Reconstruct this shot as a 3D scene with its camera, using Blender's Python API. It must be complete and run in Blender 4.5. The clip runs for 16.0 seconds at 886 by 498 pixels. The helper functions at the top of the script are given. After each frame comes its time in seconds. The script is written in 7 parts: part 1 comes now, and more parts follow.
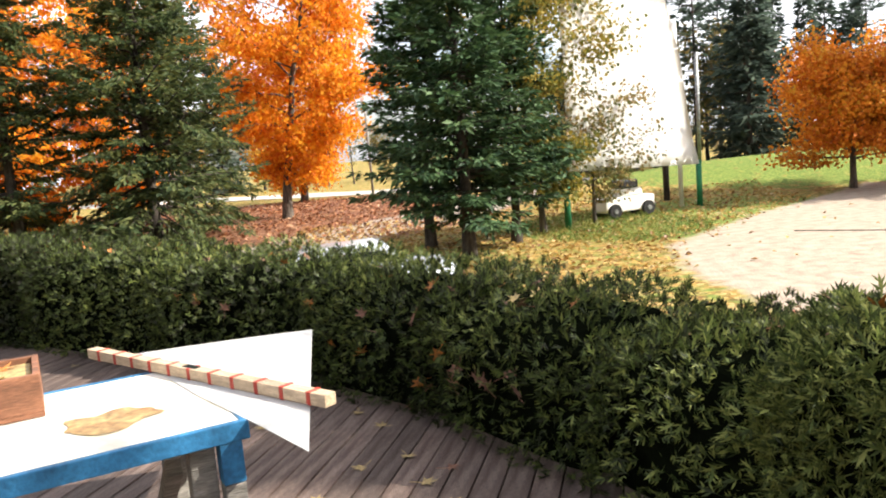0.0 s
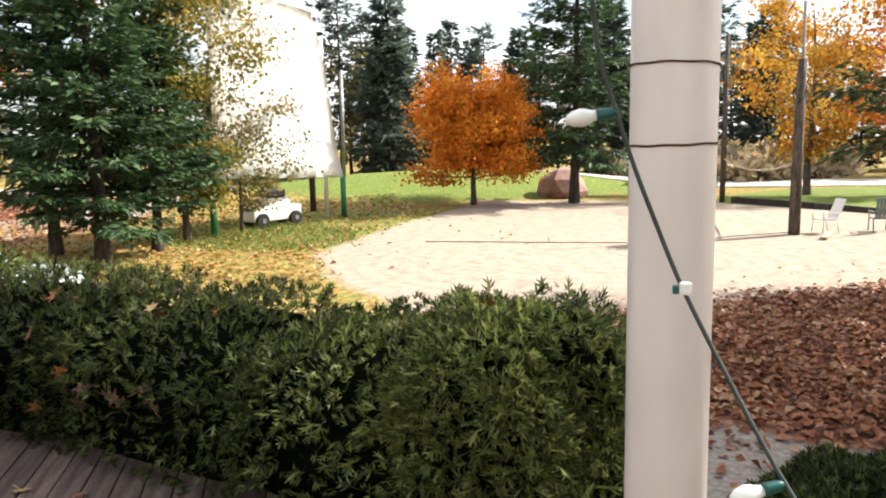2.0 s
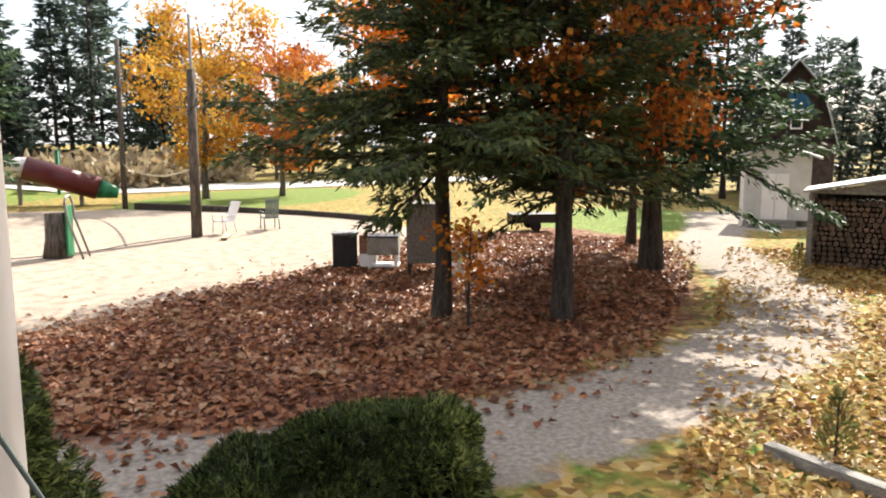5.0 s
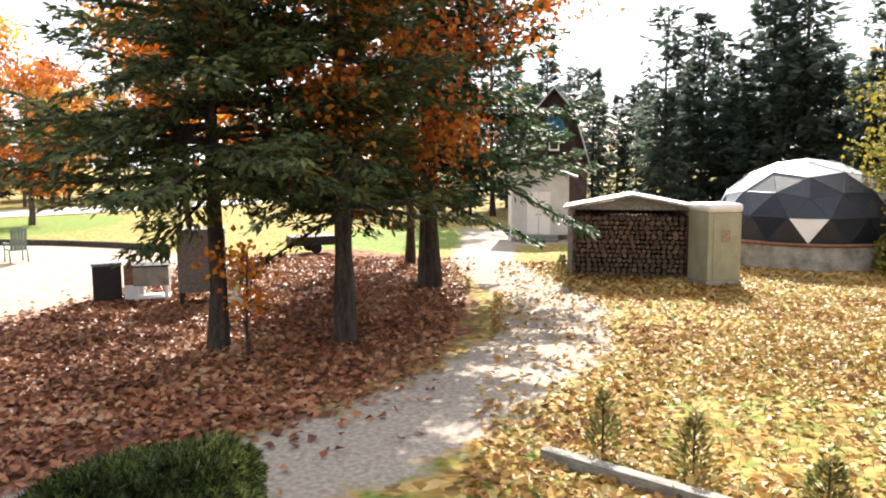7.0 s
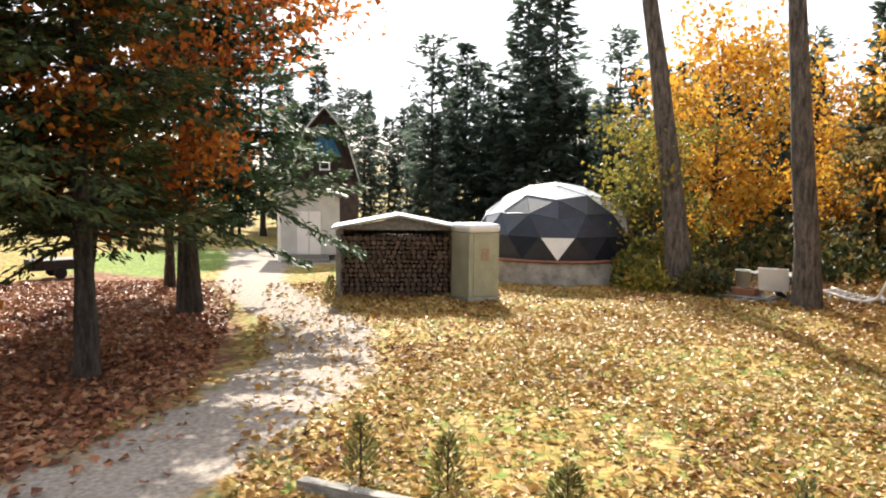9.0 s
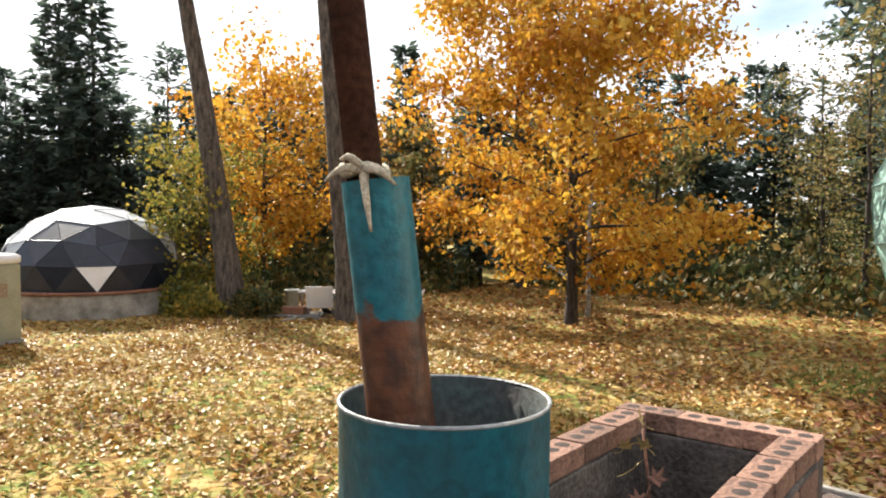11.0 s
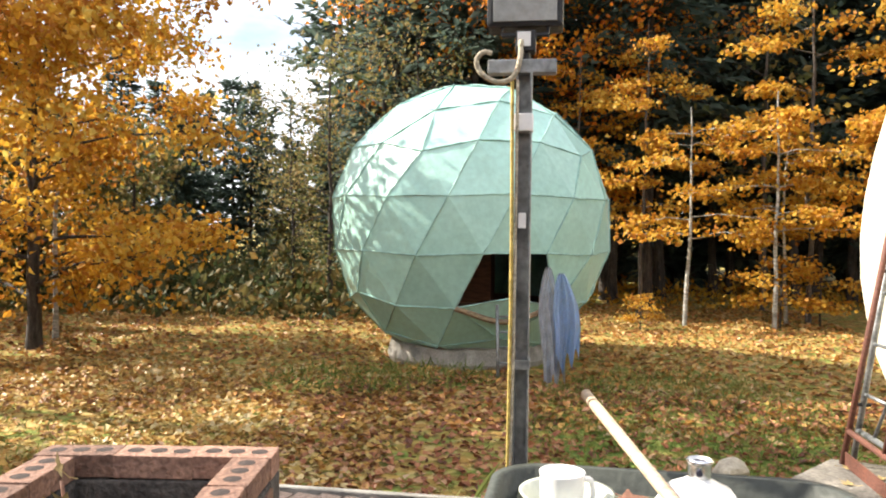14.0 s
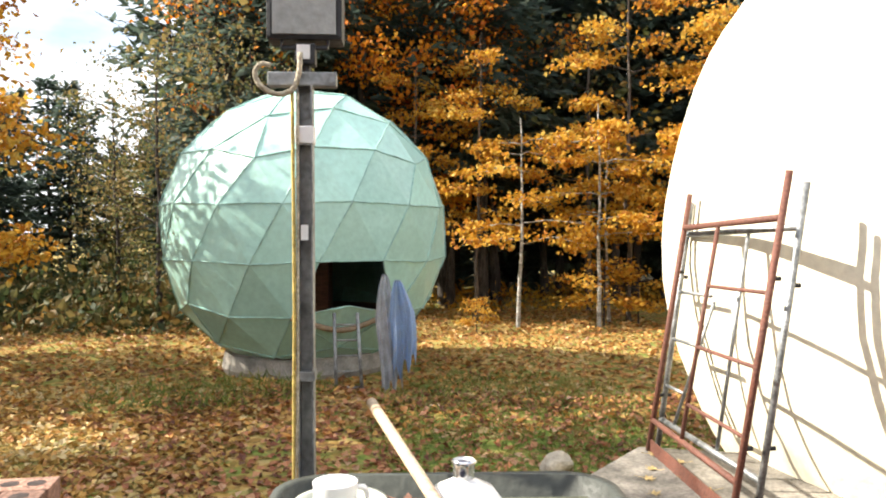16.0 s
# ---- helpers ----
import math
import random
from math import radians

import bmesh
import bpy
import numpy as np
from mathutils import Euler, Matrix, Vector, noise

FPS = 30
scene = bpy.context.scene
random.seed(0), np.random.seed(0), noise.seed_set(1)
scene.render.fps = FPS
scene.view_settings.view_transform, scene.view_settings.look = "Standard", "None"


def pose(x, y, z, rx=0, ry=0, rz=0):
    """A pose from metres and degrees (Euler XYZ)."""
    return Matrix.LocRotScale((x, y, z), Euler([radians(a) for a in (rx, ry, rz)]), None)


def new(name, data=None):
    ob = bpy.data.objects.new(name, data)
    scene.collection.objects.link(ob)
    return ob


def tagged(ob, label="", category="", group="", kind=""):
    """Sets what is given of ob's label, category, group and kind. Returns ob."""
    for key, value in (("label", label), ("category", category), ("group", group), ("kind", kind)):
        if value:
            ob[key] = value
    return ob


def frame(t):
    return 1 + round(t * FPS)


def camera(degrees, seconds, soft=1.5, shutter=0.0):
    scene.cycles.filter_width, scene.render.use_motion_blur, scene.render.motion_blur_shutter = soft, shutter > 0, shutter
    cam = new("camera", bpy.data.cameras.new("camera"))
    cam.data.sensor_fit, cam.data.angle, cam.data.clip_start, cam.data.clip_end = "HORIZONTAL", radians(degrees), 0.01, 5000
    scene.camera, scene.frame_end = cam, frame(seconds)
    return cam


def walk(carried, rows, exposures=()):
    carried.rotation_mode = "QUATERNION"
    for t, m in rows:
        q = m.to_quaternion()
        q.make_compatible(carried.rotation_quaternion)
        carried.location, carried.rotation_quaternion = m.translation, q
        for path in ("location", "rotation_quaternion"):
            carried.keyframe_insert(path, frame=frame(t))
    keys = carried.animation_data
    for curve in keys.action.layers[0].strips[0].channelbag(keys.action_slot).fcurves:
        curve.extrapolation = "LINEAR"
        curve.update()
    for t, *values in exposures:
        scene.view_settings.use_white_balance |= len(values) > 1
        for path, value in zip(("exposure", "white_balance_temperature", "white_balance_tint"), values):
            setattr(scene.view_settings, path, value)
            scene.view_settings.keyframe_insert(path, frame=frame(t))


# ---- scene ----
import collections

cam = camera(59.92, 16.0, soft=2.0)
PATH = [
    (0, 0.000, 0.000, 3.020, 82.55, 4.89, -0.71),
    (0.5, -0.022, -0.023, 3.017, 84.35, 4.18, -10.75),
    (1, -0.019, -0.035, 3.008, 83.14, 4.19, -13.97),
    (1.5, 0.008, -0.020, 3.007, 81.95, 2.68, -20.58),
    (2, 0.017, -0.022, 3.004, 81.92, 1.09, -26.26),
    (2.5, 0.031, -0.026, 3.003, 82.13, 0.96, -32.43),
    (3, 0.048, -0.025, 3.002, 82.34, -0.08, -42.15),
    (3.5, 0.063, -0.025, 2.998, 81.72, -0.29, -50.24),
    (4, 0.079, -0.031, 2.995, 81.60, -0.46, -57.42),
    (4.5, 0.092, -0.044, 2.998, 81.83, -0.53, -63.40),
    (4.7, 0.103, -0.040, 2.998, 81.85, -0.27, -65.52),
    (6.8, 0.304, 0.016, 2.989, 83.44, 0.14, -83.42),
    (7, 0.294, -0.028, 2.995, 83.48, 0.28, -84.82),
    (7.5, 0.302, -0.160, 3.041, 83.63, 0.16, -88.48),
    (8, 0.405, -0.156, 3.002, 84.39, -0.41, -92.29),
    (8.2, 0.392, -0.162, 3.008, 84.67, -0.81, -93.84),
    (10.5, 0.612, -0.608, 3.032, 85.39, 0.42, -123.50),
    (11, 0.656, -0.742, 3.026, 86.94, -0.38, -133.21),
    (11.5, 0.691, -0.867, 3.018, 87.58, 0.29, -140.98),
    (12, 0.744, -1.010, 2.985, 87.63, 1.28, -148.74),
    (12.5, 0.739, -1.063, 2.981, 87.93, 0.20, -156.16),
    (13, 0.733, -1.085, 2.977, 88.19, -0.44, -160.60),
    (13.5, 0.725, -1.099, 2.980, 88.67, -0.70, -165.53),
    (14, 0.730, -1.114, 2.978, 88.09, -0.52, -170.36),
    (14.5, 0.736, -1.146, 2.980, 87.11, -0.08, -178.38),
    (15, 0.703, -1.130, 2.992, 87.30, 1.08, -179.08),
    (15.5, 0.648, -1.109, 2.994, 89.50, -0.18, -180.57),
    (16, 0.612, -1.107, 2.988, 88.65, 0.07, -182.06),
]
walk(cam, [(r[0], pose(*r[1:])) for r in PATH], [(0, 1.40), (4.5, 1.40), (7.0, 1.78), (8.2, 1.65), (10.5, 1.40), (12, 1.55), (13, 1.62), (16, 1.62)])

# ---- sky, sun, exposure ----
SUN_YAW, SUN_EL = radians(-95.0), radians(38.0)
SUN_DIR = Vector((-math.sin(SUN_YAW) * math.cos(SUN_EL), math.cos(SUN_YAW) * math.cos(SUN_EL), math.sin(SUN_EL)))
world = bpy.data.worlds.new("autumn_sky")
scene.world = world
world.use_nodes = True
wt = world.node_tree
wbg = wt.nodes["Background"]
sky = wt.nodes.new("ShaderNodeTexSky")
sky.sky_type = 'NISHITA'
sky.sun_disc = False
sky.sun_elevation = SUN_EL
sky.sun_rotation = math.atan2(SUN_DIR.x, SUN_DIR.y)
sky.dust_density = 2.0
wcoord = wt.nodes.new("ShaderNodeTexCoord")
wmap = wt.nodes.new("ShaderNodeMapping")
wmap.inputs["Scale"].default_value = (1.0, 1.0, 2.6)
wnoise = wt.nodes.new("ShaderNodeTexNoise")
wnoise.inputs["Scale"].default_value = 2.3
wnoise.inputs["Detail"].default_value = 7
wramp = wt.nodes.new("ShaderNodeValToRGB")
wramp.color_ramp.elements[0].position, wramp.color_ramp.elements[1].position = 0.37, 0.55
wmix = wt.nodes.new("ShaderNodeMix")
wmix.data_type = 'RGBA'
wmix.inputs["B"].default_value = (8.0, 8.1, 8.5, 1)
wt.links.new(wcoord.outputs["Generated"], wmap.inputs["Vector"])
wt.links.new(wmap.outputs["Vector"], wnoise.inputs["Vector"])
wt.links.new(wnoise.outputs["Fac"], wramp.inputs["Fac"])
wt.links.new(wramp.outputs["Color"], wmix.inputs["Factor"])
wt.links.new(sky.outputs["Color"], wmix.inputs["A"])
wt.links.new(wmix.outputs["Result"], wbg.inputs["Color"])
wbg.inputs["Strength"].default_value = 0.080
sun_data = bpy.data.lights.new("sun", 'SUN')
sun_data.energy, sun_data.angle, sun_data.color = 5.0, radians(0.53), (1.0, 0.93, 0.81)
sun = new("sun", sun_data)
sun.matrix_world = Matrix.Translation((60, -10, 60)) @ SUN_DIR.to_track_quat("Z", "Y").to_matrix().to_4x4()

# ---- materials ----


def mat(name, color, rough=0.7, metal=0.0, var=0.25, scale=6.0, bump=0.15, color2=None, fine=60.0, spec=0.4, stretch=(1, 1, 1), island=0.0, ob_random=0.0, space="Object"):
    """A surface with colour variation at two scales and a fine relief."""
    m = bpy.data.materials.new(name)
    m.use_nodes = True
    nt = m.node_tree
    n, link = nt.nodes, nt.links.new
    b = n["Principled BSDF"]
    b.inputs["Roughness"].default_value = rough
    b.inputs["Metallic"].default_value = metal
    b.inputs["Specular IOR Level"].default_value = spec
    tc = n.new("ShaderNodeTexCoord")
    mp = n.new("ShaderNodeMapping")
    mp.inputs["Scale"].default_value = stretch
    link(tc.outputs[space], mp.inputs["Vector"])
    n1, n2 = n.new("ShaderNodeTexNoise"), n.new("ShaderNodeTexNoise")
    n1.inputs["Scale"].default_value, n2.inputs["Scale"].default_value = scale, fine
    n1.inputs["Detail"].default_value, n2.inputs["Detail"].default_value = 5, 3
    link(mp.outputs["Vector"], n1.inputs["Vector"])
    link(mp.outputs["Vector"], n2.inputs["Vector"])
    c2 = color2 or tuple(max(0.0, c * (1 - var * 1.6)) for c in color)
    ramp = n.new("ShaderNodeValToRGB")
    ramp.color_ramp.elements[0].position, ramp.color_ramp.elements[1].position = 0.32, 0.68
    ramp.color_ramp.elements[0].color, ramp.color_ramp.elements[1].color = (*c2, 1), (*color, 1)
    link(n1.outputs["Fac"], ramp.inputs["Fac"])
    mul = n.new("ShaderNodeMix")
    mul.data_type, mul.blend_type = 'RGBA', 'MULTIPLY'
    mul.inputs["Factor"].default_value = 1.0
    r2 = n.new("ShaderNodeMapRange")
    r2.inputs["From Min"].default_value, r2.inputs["From Max"].default_value = 0.3, 0.7
    r2.inputs["To Min"].default_value, r2.inputs["To Max"].default_value = 1 - var, 1 + var * 0.5
    link(n2.outputs["Fac"], r2.inputs["Value"])
    link(ramp.outputs["Color"], mul.inputs["A"])
    link(r2.outputs["Result"], mul.inputs["B"])
    out = mul.outputs["Result"]
    for amount, node, socket in ((island, "ShaderNodeNewGeometry", "Random Per Island"), (ob_random, "ShaderNodeObjectInfo", "Random")):
        if amount:
            src = n.new(node)
            mr = n.new("ShaderNodeMapRange")
            mr.inputs["To Min"].default_value, mr.inputs["To Max"].default_value = 1 - amount, 1 + amount * 0.6
            link(src.outputs[socket], mr.inputs["Value"])
            mm = n.new("ShaderNodeMix")
            mm.data_type, mm.blend_type = 'RGBA', 'MULTIPLY'
            mm.inputs["Factor"].default_value = 1.0
            link(out, mm.inputs["A"])
            link(mr.outputs["Result"], mm.inputs["B"])
            out = mm.outputs["Result"]
    link(out, b.inputs["Base Color"])
    if bump:
        bp = n.new("ShaderNodeBump")
        bp.inputs["Strength"].default_value, bp.inputs["Distance"].default_value = bump, 0.02
        link(n2.outputs["Fac"], bp.inputs["Height"])
        link(bp.outputs["Normal"], b.inputs["Normal"])
    return m


def leaf_mat(name, colors, translucent=0.4, rough=0.6):
    """Leaves: each its own colour out of a ramp, part of the light going through."""
    m = bpy.data.materials.new(name)
    m.use_nodes = True
    nt = m.node_tree
    n, link = nt.nodes, nt.links.new
    b = n["Principled BSDF"]
    b.inputs["Roughness"].default_value = rough
    b.inputs["Specular IOR Level"].default_value = 0.25
    geo = n.new("ShaderNodeNewGeometry")
    tc = n.new("ShaderNodeTexCoord")
    noi = n.new("ShaderNodeTexNoise")
    noi.inputs["Scale"].default_value = 0.55
    noi.inputs["Detail"].default_value = 3
    link(tc.outputs["Object"], noi.inputs["Vector"])
    add = n.new("ShaderNodeMath")
    add.operation = 'MULTIPLY_ADD'
    add.inputs[1].default_value = 1.6
    add.inputs[2].default_value = -0.8
    link(noi.outputs["Fac"], add.inputs[0])
    add2 = n.new("ShaderNodeMath")
    add2.operation = 'MULTIPLY_ADD'
    add2.inputs[1].default_value = 0.9
    link(geo.outputs["Random Per Island"], add2.inputs[0])
    link(add.outputs[0], add2.inputs[2])
    ramp = n.new("ShaderNodeValToRGB")
    el = ramp.color_ramp.elements
    while len(el) < len(colors):
        el.new(0.5)
    for i, c in enumerate(colors):
        el[i].position = i / max(1, len(colors) - 1)
        el[i].color = (*c, 1)
    link(add2.outputs[0], ramp.inputs["Fac"])
    link(ramp.outputs["Color"], b.inputs["Base Color"])
    tr = n.new("ShaderNodeBsdfTranslucent")
    link(ramp.outputs["Color"], tr.inputs["Color"])
    mx = n.new("ShaderNodeMixShader")
    mx.inputs[0].default_value = translucent
    link(b.outputs[0], mx.inputs[1])
    link(tr.outputs[0], mx.inputs[2])
    link(mx.outputs[0], n["Material Output"].inputs["Surface"])
    return m


M_bark = mat("bark", (0.16, 0.13, 0.105), 0.95, var=0.5, scale=5, fine=22, bump=0.9, stretch=(2.2, 2.2, 0.5))
M_bark_dark = mat("dark_bark", (0.085, 0.068, 0.055), 0.95, var=0.5, scale=5, fine=22, bump=0.9, stretch=(2.2, 2.2, 0.5))
M_birch = mat("pale_bark", (0.5, 0.48, 0.43), 0.8, var=0.4, scale=4, fine=18, stretch=(1, 1, 4))
M_spruce = leaf_mat("spruce_needles", [(0.018, 0.04, 0.018), (0.04, 0.085, 0.035), (0.075, 0.13, 0.05), (0.10, 0.16, 0.07)], 0.2)
M_hemlock = leaf_mat("hemlock_needles", [(0.032, 0.052, 0.022), (0.065, 0.095, 0.036), (0.11, 0.13, 0.045), (0.16, 0.17, 0.055)], 0.4)
M_forest = leaf_mat("forest_needles", [(0.045, 0.065, 0.052), (0.07, 0.10, 0.078), (0.115, 0.145, 0.11)], 0.55)
M_orange = leaf_mat("orange_leaves", [(0.55, 0.14, 0.012), (0.72, 0.25, 0.015), (0.80, 0.36, 0.02), (0.80, 0.46, 0.04)], 0.5)
M_golden = leaf_mat("golden_leaves", [(0.36, 0.14, 0.02), (0.50, 0.245, 0.025), (0.58, 0.34, 0.04), (0.48, 0.35, 0.08)], 0.45)
M_rust = leaf_mat("rust_leaves", [(0.22, 0.055, 0.015), (0.38, 0.10, 0.02), (0.50, 0.17, 0.025), (0.54, 0.26, 0.04)], 0.45)
M_flame = leaf_mat("flame_leaves", [(0.44, 0.11, 0.01), (0.62, 0.19, 0.015), (0.70, 0.28, 0.02), (0.62, 0.34, 0.03)], 0.38)
M_yellowgreen = leaf_mat("yellow_green_leaves", [(0.09, 0.11, 0.03), (0.18, 0.17, 0.035), (0.32, 0.25, 0.045), (0.42, 0.28, 0.05)], 0.42)
M_drab = leaf_mat("drab_leaves", [(0.07, 0.09, 0.03), (0.14, 0.14, 0.05), (0.24, 0.18, 0.06), (0.30, 0.20, 0.08)], 0.4)
M_brush = leaf_mat("brush_leaves", [(0.03, 0.045, 0.018), (0.06, 0.075, 0.025), (0.13, 0.11, 0.04), (0.24, 0.14, 0.04)], 0.35)
M_cedar = leaf_mat("cedar_foliage", [(0.022, 0.022, 0.010), (0.032, 0.045, 0.014), (0.10, 0.135, 0.035), (0.26, 0.28, 0.08)], 0.35, 0.5)
# near-black colour painted in for the shade inside the cedars
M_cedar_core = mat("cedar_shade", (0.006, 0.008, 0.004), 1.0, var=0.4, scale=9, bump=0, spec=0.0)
# lighter copy of the cedar colours, with sunlight painted into them
M_cedar_sunlit = leaf_mat("sunlit_cedar_foliage", [(0.018, 0.024, 0.010), (0.042, 0.06, 0.018), (0.13, 0.165, 0.045), (0.30, 0.32, 0.10)], 0.42, 0.5)
M_litter_gold = leaf_mat("yellow_fallen_leaves", [(0.17, 0.08, 0.03), (0.33, 0.17, 0.045), (0.43, 0.26, 0.065), (0.38, 0.29, 0.10), (0.47, 0.37, 0.20)], 0.15, 0.5)
M_litter_tan = leaf_mat("tan_fallen_leaves", [(0.15, 0.06, 0.025), (0.31, 0.135, 0.04), (0.43, 0.21, 0.05), (0.43, 0.27, 0.085), (0.48, 0.35, 0.18)], 0.15, 0.5)
M_litter_rust = leaf_mat("brown_fallen_leaves", [(0.10, 0.036, 0.02), (0.20, 0.07, 0.032), (0.29, 0.115, 0.052), (0.36, 0.18, 0.09), (0.40, 0.26, 0.16)], 0.12, 0.5)
M_grass = leaf_mat("grass_blades", [(0.06, 0.10, 0.02), (0.11, 0.16, 0.03), (0.20, 0.22, 0.05), (0.28, 0.26, 0.09)], 0.35)
M_straw = leaf_mat("dry_grass", [(0.24, 0.19, 0.11), (0.36, 0.28, 0.17), (0.42, 0.36, 0.24)], 0.3)
M_deck = mat("weathered_deck", (0.19, 0.14, 0.12), 0.7, var=0.5, scale=2.2, fine=30, bump=0.5, color2=(0.075, 0.045, 0.036), stretch=(10, 1, 1), ob_random=0.35)
M_wood_grey = mat("grey_wood", (0.30, 0.28, 0.25), 0.8, var=0.35, scale=4, fine=30, bump=0.4, stretch=(1, 6, 6))
M_wood_tan = mat("tan_wood", (0.42, 0.30, 0.19), 0.7, var=0.35, scale=5, fine=40, bump=0.3, stretch=(1, 5, 5))
M_wood_brown = mat("brown_wood", (0.30, 0.13, 0.07), 0.55, var=0.35, scale=4, fine=30, bump=0.2, stretch=(1, 5, 5))
M_white = mat("white_paint", (0.80, 0.78, 0.76), 0.45, var=0.06, scale=3, fine=50, bump=0.04)
M_post = mat("post_paint", (0.80, 0.76, 0.74), 0.35, var=0.06, scale=2.5, fine=30, bump=0.05, stretch=(1, 1, 0.3))
M_screen = mat("screen_cloth", (0.85, 0.85, 0.84), 0.8, var=0.05, scale=1.2, fine=20, bump=0.1)
M_blue = mat("blue_paint", (0.035, 0.20, 0.42), 0.5, var=0.3, scale=6, fine=50, bump=0.15)
M_green = mat("green_paint", (0.02, 0.22, 0.09), 0.5, var=0.3, scale=4)
M_teal = mat("teal_paint", (0.005, 0.125, 0.175), 0.45, var=0.35, scale=5, fine=45, bump=0.2, color2=(0.006, 0.085, 0.115))
M_rust_metal = mat("rusty_metal", (0.075, 0.032, 0.018), 0.85, spec=0.2, var=0.45, scale=9, fine=80, bump=0.3, color2=(0.045, 0.02, 0.014))
M_scaffold = mat("rusted_red_paint", (0.15, 0.055, 0.035), 0.7, var=0.4, scale=9, fine=60, bump=0.3, color2=(0.12, 0.05, 0.035))
M_galv = mat("galvanised_steel", (0.36, 0.37, 0.37), 0.5, 0.7, var=0.35, scale=9, fine=60, bump=0.15)
M_dark = mat("dark_plastic", (0.02, 0.02, 0.022), 0.5, var=0.3, scale=8)
M_rubber = mat("rubber", (0.018, 0.018, 0.018), 0.9, var=0.3, scale=8)
M_wire = mat("green_cable", (0.035, 0.05, 0.045), 0.45, var=0.2, scale=20, bump=0)
M_socket = mat("green_socket", (0.012, 0.10, 0.09), 0.4, var=0.2, scale=20, bump=0)
M_bulb = mat("frosted_bulb", (0.82, 0.84, 0.78), 0.25, var=0.05, scale=20, bump=0, spec=0.6)
M_brick = mat("fired_brick", (0.31, 0.175, 0.12), 0.9, var=0.4, scale=9, fine=70, bump=0.5, color2=(0.20, 0.11, 0.08), ob_random=0.4)
M_block = mat("sooty_block", (0.15, 0.13, 0.115), 0.95, var=0.5, scale=5, fine=60, bump=0.6)
# dark colour standing in for the shade down the brick cores
M_hole = mat("core_hole_shade", (0.05, 0.035, 0.03), 1.0, var=0.3, scale=20)
M_concrete = mat("pale_concrete", (0.42, 0.39, 0.34), 0.9, var=0.35, scale=3, fine=40, bump=0.4)
M_slab = mat("dirty_slab", (0.26, 0.235, 0.20), 0.9, var=0.4, scale=3, fine=40, bump=0.4)
M_cream = mat("cream_render", (0.78, 0.72, 0.55), 0.75, var=0.12, scale=1.6, fine=14, bump=0.35, color2=(0.72, 0.68, 0.54))
M_mint = mat("mint_panel", (0.41, 0.65, 0.58), 0.33, var=0.10, scale=1.6, fine=9, bump=0.4, color2=(0.36, 0.59, 0.52), ob_random=0.16, spec=0.5)
M_seam = mat("mint_seam", (0.36, 0.58, 0.52), 0.5, var=0.25, scale=6, bump=0.2)
M_navy = mat("navy_panel", (0.018, 0.024, 0.042), 0.35, var=0.3, scale=3, fine=14, bump=0.2, ob_random=0.45, spec=0.5)
M_silver = mat("silver_panel", (0.50, 0.53, 0.56), 0.35, var=0.2, scale=2, fine=14, bump=0.2, ob_random=0.25)
M_potty = mat("tan_plastic", (0.36, 0.35, 0.24), 0.55, var=0.15, scale=2, fine=30, bump=0.1)
M_roofing = mat("pale_roofing", (0.45, 0.45, 0.43), 0.6, var=0.25, scale=3, fine=30)
M_shingle = mat("brown_shingle", (0.09, 0.06, 0.05), 0.9, var=0.4, scale=3, fine=25, bump=0.4)
M_siding = mat("white_siding", (0.60, 0.60, 0.58), 0.6, var=0.1, scale=2)
M_log = mat("split_firewood", (0.17, 0.11, 0.075), 0.9, var=0.4, scale=12, fine=40, bump=0.4, island=0.5)
M_rock = mat("pink_granite", (0.36, 0.23, 0.20), 0.85, var=0.3, scale=2.5, fine=14, bump=0.7, color2=(0.27, 0.15, 0.13))
M_pale_rock = mat("pale_rock", (0.58, 0.52, 0.42), 0.85, var=0.25, scale=6, fine=30, bump=0.5)
M_maroon = mat("maroon_plastic", (0.13, 0.018, 0.022), 0.4, var=0.2, scale=3)
M_tealpanel = mat("blue_green_panel", (0.20, 0.38, 0.42), 0.5, var=0.2, scale=2)
M_rope = mat("pale_rope", (0.60, 0.52, 0.38), 0.9, var=0.3, scale=40, fine=160, bump=0.4)
M_yellow_rope = mat("yellow_rope", (0.62, 0.45, 0.12), 0.8, var=0.3, scale=30, fine=160, bump=0.3)
M_cloth_blue = mat("faded_blue_cloth", (0.46, 0.62, 0.88), 0.9, var=0.2, scale=5, fine=50, bump=0.2, color2=(0.44, 0.55, 0.72))
M_cloth_grey = mat("pale_grey_cloth", (0.76, 0.79, 0.85), 0.9, var=0.2, scale=5, fine=50, bump=0.2)
M_paper = mat("white_board", (0.84, 0.84, 0.84), 0.6, var=0.03, scale=2, bump=0.02)
M_stain = mat("stained_table_paint", (0.76, 0.75, 0.72), 0.5, var=0.1, scale=2.6, fine=30, bump=0.1, color2=(0.62, 0.55, 0.40))
M_red = mat("red_mark", (0.45, 0.05, 0.03), 0.6, var=0.2, scale=20)
M_level = mat("pale_pine", (0.62, 0.47, 0.32), 0.55, var=0.25, scale=12, fine=60, bump=0.2, stretch=(1, 6, 6))
M_chrome = mat("polished_steel", (0.75, 0.75, 0.77), 0.14, 0.95, var=0.08, scale=6, bump=0)
M_ceramic = mat("white_ceramic", (0.80, 0.79, 0.77), 0.22, var=0.05, scale=6, bump=0)
M_bowl = mat("grey_green_bowl", (0.52, 0.54, 0.46), 0.35, var=0.1, scale=6, bump=0)
M_ink = mat("dark_print", (0.03, 0.03, 0.05), 0.5, var=0.1, bump=0)
